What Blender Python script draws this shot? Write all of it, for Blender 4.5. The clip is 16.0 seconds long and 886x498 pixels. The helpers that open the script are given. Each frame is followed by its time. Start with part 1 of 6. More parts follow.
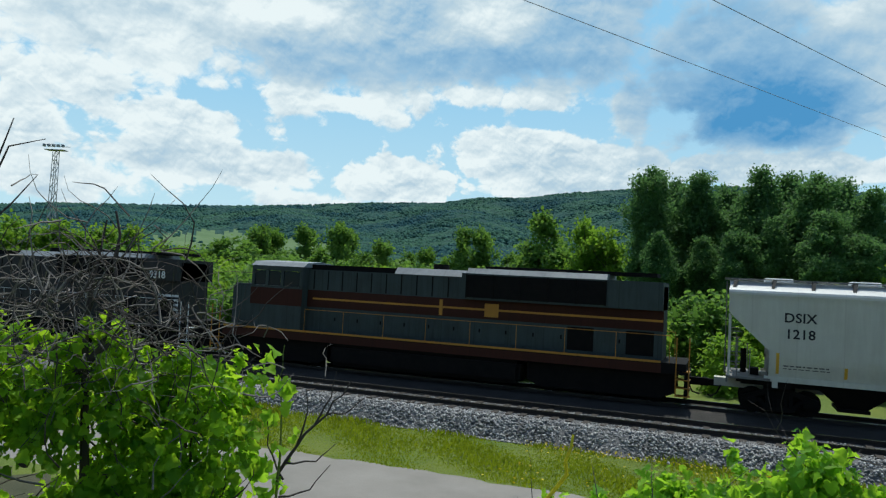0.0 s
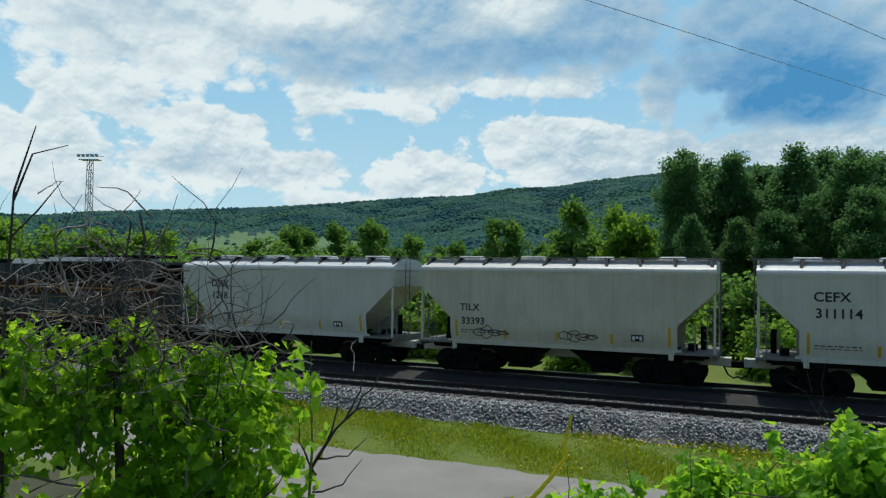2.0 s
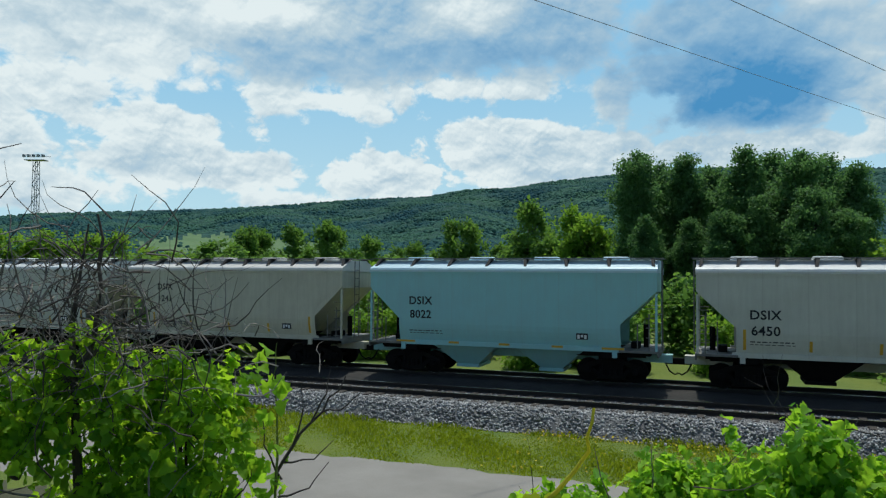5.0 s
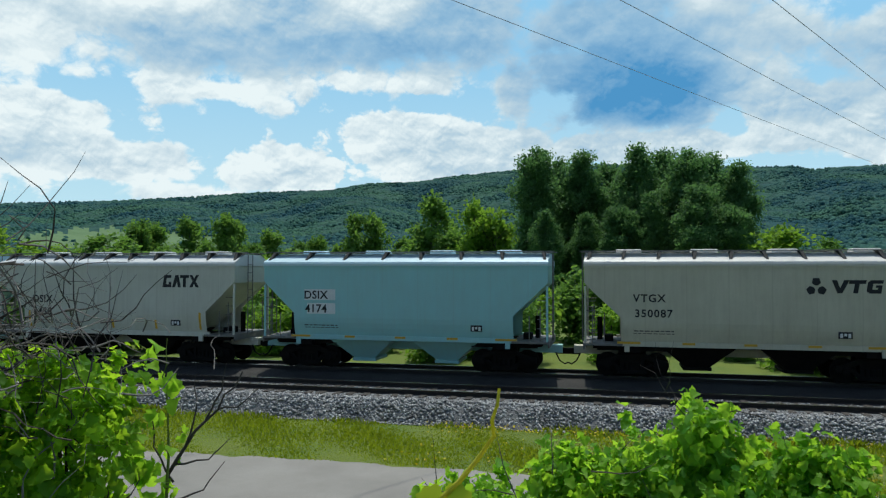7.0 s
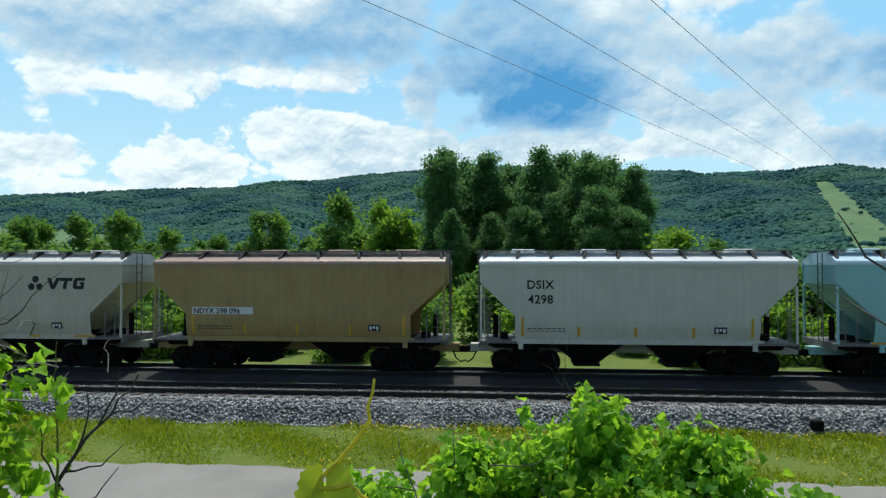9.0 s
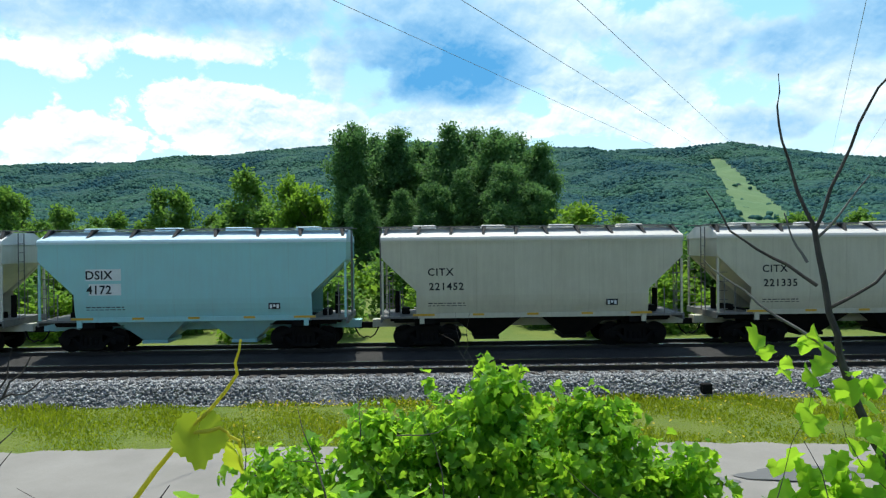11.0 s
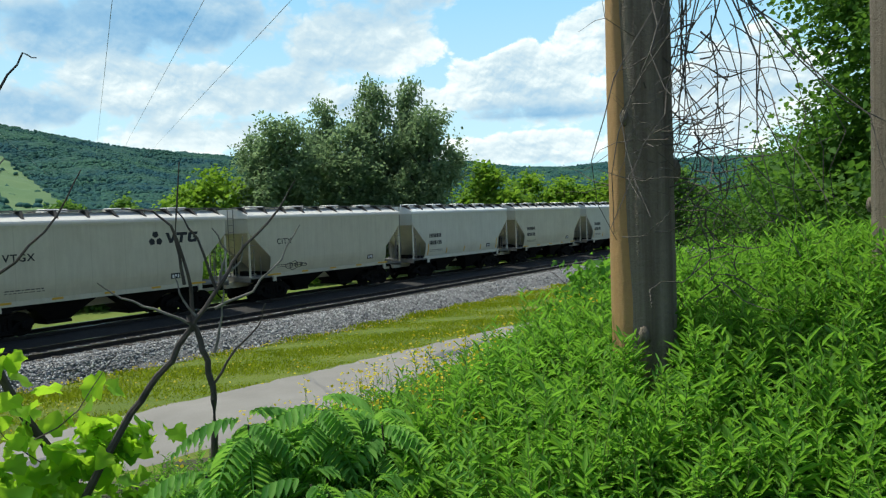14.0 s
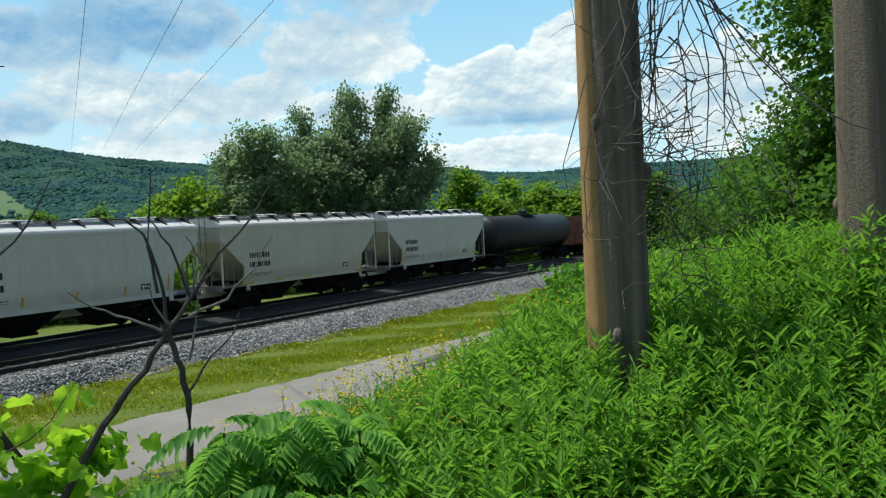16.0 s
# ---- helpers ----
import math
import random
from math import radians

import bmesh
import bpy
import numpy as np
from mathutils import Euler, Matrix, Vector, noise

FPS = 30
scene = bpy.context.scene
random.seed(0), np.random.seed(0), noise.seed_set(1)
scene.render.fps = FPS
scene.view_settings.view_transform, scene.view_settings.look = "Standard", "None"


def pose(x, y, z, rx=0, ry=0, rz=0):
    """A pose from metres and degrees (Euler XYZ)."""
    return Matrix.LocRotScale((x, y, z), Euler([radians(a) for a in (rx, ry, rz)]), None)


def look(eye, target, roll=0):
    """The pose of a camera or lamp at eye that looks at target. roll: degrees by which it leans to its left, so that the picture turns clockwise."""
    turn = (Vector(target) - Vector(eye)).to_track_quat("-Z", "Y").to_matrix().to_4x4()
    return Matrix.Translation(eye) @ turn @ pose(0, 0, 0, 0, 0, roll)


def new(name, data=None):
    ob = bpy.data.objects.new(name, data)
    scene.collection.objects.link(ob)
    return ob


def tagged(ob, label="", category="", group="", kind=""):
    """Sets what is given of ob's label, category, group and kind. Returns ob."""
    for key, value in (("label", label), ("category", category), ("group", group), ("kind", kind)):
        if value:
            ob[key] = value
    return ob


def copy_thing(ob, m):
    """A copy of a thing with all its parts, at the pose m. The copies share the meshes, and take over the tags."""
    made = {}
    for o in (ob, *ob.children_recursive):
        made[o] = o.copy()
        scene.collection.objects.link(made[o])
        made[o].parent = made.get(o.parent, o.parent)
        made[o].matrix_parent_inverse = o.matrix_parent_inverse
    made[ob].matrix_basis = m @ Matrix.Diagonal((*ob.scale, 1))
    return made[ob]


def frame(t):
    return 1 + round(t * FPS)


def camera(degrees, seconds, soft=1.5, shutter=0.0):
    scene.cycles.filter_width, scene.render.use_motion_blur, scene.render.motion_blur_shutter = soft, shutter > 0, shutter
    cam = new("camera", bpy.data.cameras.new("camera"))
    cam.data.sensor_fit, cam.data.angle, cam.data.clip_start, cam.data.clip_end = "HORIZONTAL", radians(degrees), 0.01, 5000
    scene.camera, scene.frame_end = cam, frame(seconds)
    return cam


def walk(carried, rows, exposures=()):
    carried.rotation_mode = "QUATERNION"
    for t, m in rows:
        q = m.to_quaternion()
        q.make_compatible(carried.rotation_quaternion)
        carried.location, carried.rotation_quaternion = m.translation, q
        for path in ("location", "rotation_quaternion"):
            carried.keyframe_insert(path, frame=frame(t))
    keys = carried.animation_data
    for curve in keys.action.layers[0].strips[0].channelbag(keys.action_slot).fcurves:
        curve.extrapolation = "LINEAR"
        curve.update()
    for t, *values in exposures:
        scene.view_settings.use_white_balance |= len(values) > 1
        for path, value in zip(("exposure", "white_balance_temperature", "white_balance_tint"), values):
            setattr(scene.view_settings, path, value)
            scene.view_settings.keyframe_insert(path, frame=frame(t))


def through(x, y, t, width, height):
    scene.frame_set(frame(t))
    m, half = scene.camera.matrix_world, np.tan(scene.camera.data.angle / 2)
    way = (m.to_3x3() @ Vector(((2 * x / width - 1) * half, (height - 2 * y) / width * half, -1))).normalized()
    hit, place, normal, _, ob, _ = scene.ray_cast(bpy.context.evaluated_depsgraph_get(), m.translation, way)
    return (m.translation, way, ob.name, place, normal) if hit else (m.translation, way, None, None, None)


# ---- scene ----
# ---- camera and its path ----
cam = camera(62.46, 16.0, soft=1.25)
# seconds, x, y, z, heading to the left of +y, pitch, roll (degrees)
PATH = [
    (0, -0.150, 0.212, 4.226, 21.319, 2.568, 3.013),
    (0.5, -0.168, 0.235, 4.230, 21.799, 2.831, 2.604),
    (1, -0.184, 0.273, 4.230, 23.114, 3.117, 1.873),
    (1.5, -0.173, 0.274, 4.234, 23.851, 2.226, 1.044),
    (2, -0.126, 0.269, 4.211, 23.713, 1.950, 0.805),
    (2.5, -0.098, 0.259, 4.213, 23.009, 3.349, 1.390),
    (3, -0.122, 0.231, 4.244, 21.408, 3.030, 1.250),
    (3.5, -0.128, 0.229, 4.231, 19.417, 2.645, 0.255),
    (4, -0.145, 0.244, 4.205, 20.476, 2.211, 0.445),
    (6.5, -0.202, 0.301, 4.202, 18.951, 1.746, -0.048),
    (7, -0.193, 0.327, 4.184, 12.840, 1.640, 0.055),
    (7.5, -0.194, 0.314, 4.195, 8.753, 2.144, 0.101),
    (8, -0.181, 0.279, 4.185, 7.788, 2.459, 0.397),
    (10.5, -0.107, 0.177, 4.198, 0.697, -0.231, -0.644),
    (11, -0.082, 0.114, 4.190, -1.446, -0.316, -0.586),
    (11.5, -0.046, 0.056, 4.182, -7.013, -3.207, -1.635),
    (12, 0.055, -0.053, 4.179, -16.637, -3.352, -1.445),
    (12.5, 0.177, -0.195, 4.129, -30.668, -2.897, -1.230),
    (13, 0.283, -0.238, 4.145, -40.589, -2.899, -1.142),
    (13.5, 0.362, -0.278, 4.140, -48.175, -2.753, -1.462),
    (14, 0.386, -0.325, 4.140, -54.267, -2.585, -2.067),
    (14.5, 0.389, -0.345, 4.140, -55.916, -2.604, -2.049),
    (15, 0.376, -0.348, 4.136, -55.144, -2.272, -2.813),
    (15.5, 0.371, -0.359, 4.135, -56.118, -1.726, -3.363),
    (16, 0.386, -0.360, 4.131, -55.880, -2.163, -2.768),
]
walk(cam, [(t, pose(x, y, z, 90 + p, 0, h) @ pose(0, 0, 0, 0, 0, r)) for t, x, y, z, h, p, r in PATH],
     exposures=[(0.0, -0.12, 6150, 2), (2.0, -0.24, 6150, 2), (4.0, -0.24, 6150, 2), (7.5, -0.08, 6150, 2), (10.5, 0.32, 6150, 2), (11.5, 0.48, 6250, 2), (12.5, 0.42, 6380, 2), (14.5, 0.14, 6420, 2), (16.0, 0.09, 6420, 2)])

# ---- world, sun ----
SUN_AZ, SUN_EL = -8.0, 67.0
world = bpy.data.worlds.new("sky")
scene.world = world
world.use_nodes = True
wn = world.node_tree
sky = wn.nodes.new("ShaderNodeTexSky")
sky.sky_type, sky.sun_disc = "NISHITA", False
sky.sun_elevation, sky.sun_rotation = radians(SUN_EL), radians(SUN_AZ)
wn.links.new(sky.outputs[0], wn.nodes["Background"].inputs[0])
wn.nodes["Background"].inputs[1].default_value = 0.12
sun = new("sun", bpy.data.lights.new("sun", "SUN"))
sun.data.energy, sun.data.angle, sun.data.color = 3.6, radians(0.53), (1.0, 0.95, 0.86)
sun_way = Vector((math.sin(radians(SUN_AZ)) * math.cos(radians(SUN_EL)), math.cos(radians(SUN_AZ)) * math.cos(radians(SUN_EL)), math.sin(radians(SUN_EL))))
sun.matrix_world = look(sun_way * 200, (0, 0, 0))

# ---- materials ----
def nodes_of(name):
    m = bpy.data.materials.new(name)
    m.use_nodes = True
    nt = m.node_tree
    return m, nt, nt.nodes["Principled BSDF"]


def ramp(nt, fac, stops):
    r = nt.nodes.new("ShaderNodeValToRGB")
    e = r.color_ramp.elements
    while len(e) < len(stops):
        e.new(0.5)
    for el, (p, c) in zip(e, stops):
        el.position, el.color = p, (*c, 1)
    nt.links.new(fac, r.inputs[0])
    return r.outputs[0]


def noise_of(nt, scale, detail=5.0, rough=0.6, vector=None, stretch=None):
    n = nt.nodes.new("ShaderNodeTexNoise")
    n.inputs["Scale"].default_value, n.inputs["Detail"].default_value, n.inputs["Roughness"].default_value = scale, detail, rough
    if vector is None:
        vector = nt.nodes.new("ShaderNodeTexCoord").outputs["Object"]
    if stretch:
        mp = nt.nodes.new("ShaderNodeMapping")
        mp.inputs["Scale"].default_value = stretch
        nt.links.new(vector, mp.inputs[0])
        vector = mp.outputs[0]
    nt.links.new(vector, n.inputs["Vector"])
    return n.outputs[0]


def mix_of(nt, fac, a, b, kind="MIX"):
    m = nt.nodes.new("ShaderNodeMix")
    m.data_type, m.blend_type = "RGBA", kind
    for sock, v in ((m.inputs[0], fac), (m.inputs[6], a), (m.inputs[7], b)):
        if isinstance(v, (int, float)):
            sock.default_value = v
        elif isinstance(v, tuple):
            sock.default_value = (*v, 1)
        else:
            nt.links.new(v, sock)
    return m.outputs[2]


def math_of(nt, op, a, b=0.0, clamp=False):
    m = nt.nodes.new("ShaderNodeMath")
    m.operation, m.use_clamp = op, clamp
    for sock, v in ((m.inputs[0], a), (m.inputs[1], b)):
        if isinstance(v, (int, float)):
            sock.default_value = v
        else:
            nt.links.new(v, sock)
    return m.outputs[0]


def bump_of(nt, bsdf, height, strength, distance):
    b = nt.nodes.new("ShaderNodeBump")
    b.inputs["Strength"].default_value, b.inputs["Distance"].default_value = strength, distance
    nt.links.new(height, b.inputs["Height"])
    nt.links.new(b.outputs[0], bsdf.inputs["Normal"])


def surface(name, a, b, scale=4.0, rough=0.7, metal=0.0, bump=0.3, dist=0.01, fine=8.0, c=None, stretch=None, spec=0.5):
    """Two colours mixed by broad noise, a third by fine noise, with fine relief."""
    m, nt, bsdf = nodes_of(name)
    n1 = noise_of(nt, scale, stretch=stretch)
    n2 = noise_of(nt, scale * fine, 6.0, 0.7)
    col = ramp(nt, n1, [(0.3, a), (0.7, b)])
    col = mix_of(nt, math_of(nt, "MULTIPLY", n2, 0.6), col, c or tuple(x * 0.55 for x in a))
    nt.links.new(col, bsdf.inputs["Base Color"])
    bsdf.inputs["Roughness"].default_value, bsdf.inputs["Metallic"].default_value = rough, metal
    bsdf.inputs["Specular IOR Level"].default_value = spec
    if bump:
        bump_of(nt, bsdf, n2, bump, dist)
    return m


def leaf_material(name, dark, light, through, shine=0.35, amount=0.45):
    """Leaves: varied per leaf, lit through from behind."""
    m, nt, bsdf = nodes_of(name)
    geo = nt.nodes.new("ShaderNodeNewGeometry")
    info = nt.nodes.new("ShaderNodeObjectInfo")
    n1 = noise_of(nt, 1.3, 3.0)
    fac = math_of(nt, "ADD", math_of(nt, "MULTIPLY", geo.outputs["Random Per Island"], 0.65), math_of(nt, "MULTIPLY", n1, 0.45))
    fac = math_of(nt, "ADD", fac, math_of(nt, "MULTIPLY", math_of(nt, "SUBTRACT", info.outputs["Random"], 0.5), 0.25))
    col = ramp(nt, fac, [(0.15, dark), (0.9, light)])
    nt.links.new(col, bsdf.inputs["Base Color"])
    bsdf.inputs["Roughness"].default_value = 0.6
    bsdf.inputs["Specular IOR Level"].default_value = shine
    tr = nt.nodes.new("ShaderNodeBsdfTranslucent")
    nt.links.new(mix_of(nt, 0.5, col, through), tr.inputs[0])
    mx = nt.nodes.new("ShaderNodeMixShader")
    mx.inputs[0].default_value = amount
    nt.links.new(bsdf.outputs[0], mx.inputs[1])
    nt.links.new(tr.outputs[0], mx.inputs[2])
    nt.links.new(mx.outputs[0], nt.nodes["Material Output"].inputs[0])
    return m


def car_paint(name, base, grime, streak=0.5, rough=0.5, spec=0.4):
    """Weathered freight-car paint: streaks down the side, road dirt, faint panel mottling."""
    m, nt, bsdf = nodes_of(name)
    info = nt.nodes.new("ShaderNodeObjectInfo")
    co = nt.nodes.new("ShaderNodeTexCoord").outputs["Object"]
    add = nt.nodes.new("ShaderNodeVectorMath")
    nt.links.new(co, add.inputs[0])
    sc = nt.nodes.new("ShaderNodeVectorMath")
    sc.operation = "SCALE"
    sc.inputs[0].default_value = (37.0, 11.0, 5.0)
    nt.links.new(info.outputs["Random"], sc.inputs["Scale"])
    nt.links.new(sc.outputs[0], add.inputs[1])
    v = add.outputs[0]
    n1 = noise_of(nt, 0.8, 5.0, 0.6, v)
    n2 = noise_of(nt, 6.0, 6.0, 0.7, v, (1.0, 1.0, 0.08))
    n3 = noise_of(nt, 25.0, 5.0, 0.7, v)
    fac = math_of(nt, "MULTIPLY", math_of(nt, "SUBTRACT", math_of(nt, "ADD", n1, n2), 0.8, True), 1.6 * streak, True)
    col = mix_of(nt, fac, base, grime)
    col = mix_of(nt, math_of(nt, "MULTIPLY", math_of(nt, "SUBTRACT", n3, 0.55, True), 1.5 * streak, True), col, tuple(0.5 * g for g in grime))
    # welded seams between the sheets
    sep = nt.nodes.new("ShaderNodeSeparateXYZ")
    nt.links.new(co, sep.inputs[0])
    seam = math_of(nt, "LESS_THAN", math_of(nt, "ABSOLUTE", math_of(nt, "SUBTRACT", math_of(nt, "FRACT", math_of(nt, "DIVIDE", sep.outputs[0], 1.46)), 0.5)), 0.014)
    col = mix_of(nt, math_of(nt, "MULTIPLY", seam, 0.45 * streak), col, grime)
    nt.links.new(col, bsdf.inputs["Base Color"])
    bsdf.inputs["Roughness"].default_value = rough
    bsdf.inputs["Specular IOR Level"].default_value = spec
    bump_of(nt, bsdf, n3, 0.08, 0.004)
    return m


M_BEIGE = car_paint("paint_beige", (0.60, 0.565, 0.435), (0.34, 0.30, 0.21), 0.6)
M_CREAM = car_paint("paint_cream", (0.58, 0.545, 0.42), (0.34, 0.30, 0.21), 0.5)
M_GREY = car_paint("paint_grey", (0.61, 0.60, 0.51), (0.38, 0.35, 0.28), 0.5)
M_BLUE = car_paint("paint_pale_blue", (0.33, 0.60, 0.60), (0.32, 0.42, 0.40), 0.4)
M_TAN = car_paint("paint_tan", (0.40, 0.29, 0.115), (0.24, 0.135, 0.05), 0.7)
M_BLACKCAR = car_paint("paint_black", (0.012, 0.012, 0.014), (0.03, 0.027, 0.024), 0.6, 0.55)
M_LOCO_GREY = car_paint("paint_loco_grey", (0.055, 0.072, 0.068), (0.024, 0.026, 0.023), 0.8, 0.7, 0.25)
M_LOCO_BROWN = car_paint("paint_loco_brown", (0.055, 0.017, 0.010), (0.026, 0.011, 0.007), 0.6, 0.75, 0.2)
# Pale on both locomotives: the sun on their tops is in the colour.
M_LOCO_ROOF_SUNLIT = car_paint("paint_loco_roof_sunlit", (0.30, 0.32, 0.33), (0.10, 0.10, 0.10), 0.6)
M_GOLD = car_paint("paint_gold_stripe", (0.52, 0.23, 0.02), (0.22, 0.10, 0.02), 0.6)
M_RUSTCAR = car_paint("paint_brown_car", (0.16, 0.065, 0.04), (0.08, 0.04, 0.03), 0.7)
M_YELLOW = surface("reflective_yellow", (0.75, 0.44, 0.03), (0.65, 0.36, 0.03), 3.0, 0.5)
M_LETTER = surface("lettering_black", (0.012, 0.013, 0.016), (0.02, 0.02, 0.024), 3.0, 0.7, bump=0)
M_LETTER_WHITE = surface("lettering_white", (0.86, 0.86, 0.84), (0.76, 0.76, 0.74), 3.0, 0.7, bump=0)
M_GRAFFITI = surface("graffiti_paint", (0.03, 0.03, 0.035), (0.07, 0.07, 0.08), 3.0, 0.7, bump=0)
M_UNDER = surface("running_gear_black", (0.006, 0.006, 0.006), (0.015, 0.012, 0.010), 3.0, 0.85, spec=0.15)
M_STEEL = surface("rail_steel", (0.012, 0.009, 0.007), (0.026, 0.018, 0.013), 3.0, 0.7)
M_RAILTOP = surface("polished_railhead", (0.5, 0.5, 0.5), (0.62, 0.62, 0.62), 2.0, 0.25, 1.0, 0.05)
M_TIE = surface("creosote_tie", (0.035, 0.028, 0.022), (0.07, 0.055, 0.045), 4.0, 0.85)
M_BALLAST = surface("ballast_bed", (0.17, 0.165, 0.16), (0.27, 0.26, 0.25), 3.0, 0.9, bump=1.0, dist=0.05, c=(0.09, 0.09, 0.09))
# Oily stone, darkened further: the train's shadow is in this colour.
M_BED_SHADOWED = surface("oily_shadowed_bed", (0.020, 0.018, 0.016), (0.042, 0.037, 0.033), 1.5, 0.9, bump=1.0, dist=0.05, c=(0.012, 0.011, 0.010))
M_ROAD = surface("gravel_road", (0.215, 0.195, 0.172), (0.315, 0.288, 0.258), 0.5, 0.9, bump=0.4, dist=0.01, fine=40, c=(0.17, 0.16, 0.145))
M_PUDDLE = surface("damp_patch", (0.11, 0.108, 0.105), (0.16, 0.155, 0.15), 1.0, 0.6, bump=0.2)
M_BARK = surface("tree_bark", (0.06, 0.048, 0.038), (0.12, 0.10, 0.08), 6.0, 0.9, bump=0.8, dist=0.02, stretch=(1, 1, 0.2))
M_TWIG = surface("bare_twig", (0.05, 0.038, 0.03), (0.12, 0.095, 0.08), 9.0, 0.8)
M_TWIG_PALE = surface("weathered_twig", (0.16, 0.14, 0.12), (0.30, 0.27, 0.24), 9.0, 0.8)
M_GREENSTEM = surface("green_stem", (0.16, 0.22, 0.04), (0.24, 0.28, 0.06), 9.0, 0.6, bump=0.1)
M_POLE = surface("pole_wood", (0.15, 0.112, 0.075), (0.36, 0.295, 0.215), 5.0, 0.85, bump=1.0, dist=0.016, c=(0.04, 0.031, 0.025), stretch=(4, 4, 0.08))
# Brighter orange than the shaft: the sun on the pole's left side painted in.
M_POLE_SUNLIT = surface("sunlit_pole_wood", (0.40, 0.215, 0.075), (0.52, 0.31, 0.13), 3.0, 0.8, bump=0.7, dist=0.012, stretch=(3, 3, 0.12))
M_GALV = surface("galvanised_steel", (0.35, 0.36, 0.37), (0.45, 0.46, 0.47), 3.0, 0.5, 0.6)
M_WIRE = surface("overhead_wire", (0.24, 0.25, 0.27), (0.32, 0.33, 0.35), 3.0, 0.6)
L_GROVE = leaf_material("leaf_grove", (0.034, 0.100, 0.040), (0.14, 0.26, 0.09), (0.24, 0.46, 0.11), 0.15, amount=0.42)
L_POPLAR = leaf_material("leaf_poplar", (0.095, 0.165, 0.090), (0.22, 0.30, 0.16), (0.40, 0.56, 0.24), 0.05, amount=0.5)
L_BRIGHT = leaf_material("leaf_bright", (0.09, 0.20, 0.02), (0.22, 0.36, 0.04), (0.38, 0.60, 0.05), 0.15, amount=0.45)
L_VINE = leaf_material("leaf_vine", (0.045, 0.18, 0.015), (0.36, 0.60, 0.04), (0.66, 1.0, 0.05), 0.25, amount=0.58)
L_FORB = leaf_material("leaf_forb", (0.018, 0.085, 0.013), (0.20, 0.40, 0.05), (0.40, 0.80, 0.06), 0.15, amount=0.48)
L_BUSH = leaf_material("leaf_bush", (0.035, 0.14, 0.010), (0.40, 0.66, 0.035), (0.70, 1.0, 0.035), 0.25, amount=0.6)
L_SUMAC = leaf_material("leaf_sumac", (0.06, 0.20, 0.035), (0.23, 0.46, 0.09), (0.44, 0.78, 0.09), 0.15, amount=0.45)
L_GRASS = leaf_material("leaf_grass", (0.115, 0.190, 0.010), (0.28, 0.33, 0.018), (0.56, 0.66, 0.03), 0.15, amount=0.45)
M_YOUNGSTEM = leaf_material("young_vine_stem", (0.52, 0.50, 0.06), (0.68, 0.62, 0.08), (0.95, 0.88, 0.10), amount=0.55)
L_FLOWER = leaf_material("petal_yellow", (0.55, 0.42, 0.02), (0.75, 0.60, 0.03), (0.8, 0.65, 0.03), amount=0.4)


# ---- mesh tools ----
def np_mesh(name, verts, quads, mats, index=None):
    me = bpy.data.meshes.new(name)
    verts, quads = np.asarray(verts, np.float32), np.asarray(quads, np.int32)
    me.vertices.add(len(verts))
    me.vertices.foreach_set("co", verts.ravel())
    me.loops.add(quads.size)
    me.loops.foreach_set("vertex_index", quads.ravel())
    me.polygons.add(len(quads))
    me.polygons.foreach_set("loop_start", np.arange(0, quads.size, quads.shape[1], dtype=np.int32))
    for m in mats:
        me.materials.append(m)
    if index is not None:
        me.polygons.foreach_set("material_index", np.asarray(index, np.int32))
    me.update(calc_edges=True)
    return me


def part(name, bm, material, parent, label="", smooth=False):
    me = bpy.data.meshes.new(name)
    bm.to_mesh(me)
    bm.free()
    me.materials.append(material)
    if smooth:
        me.polygons.foreach_set("use_smooth", [True] * len(me.polygons))
    ob = new(name, me)
    ob.parent = parent
    if label:
        ob["label"] = label
    return ob


def mesh_part(name, me, parent, label="", at=None):
    ob = new(name, me)
    ob.parent = parent
    if at is not None:
        ob.matrix_basis = at
    if label:
        ob["label"] = label
    return ob


def box(bm, x0, x1, y0, y1, z0, z1):
    v = [bm.verts.new((x, y, z)) for x in (x0, x1) for y in (y0, y1) for z in (z0, z1)]
    for f in ((0, 1, 3, 2), (4, 6, 7, 5), (0, 4, 5, 1), (2, 3, 7, 6), (0, 2, 6, 4), (1, 5, 7, 3)):
        bm.faces.new([v[i] for i in f])
    return bm


def prism(bm, pts, y0, y1, axis="y"):
    """A polygon in the x-z plane (axis y) or the y-z plane (axis x), drawn out along the axis."""
    def at(p, d):
        return (p[0], d, p[1]) if axis == "y" else (d, p[0], p[1])
    a = [bm.verts.new(at(p, y0)) for p in pts]
    b = [bm.verts.new(at(p, y1)) for p in pts]
    n = len(pts)
    bm.faces.new(a)
    bm.faces.new(b[::-1])
    for i in range(n):
        bm.faces.new((a[i], b[i], b[(i + 1) % n], a[(i + 1) % n]))
    bmesh.ops.recalc_face_normals(bm, faces=bm.faces)
    return bm


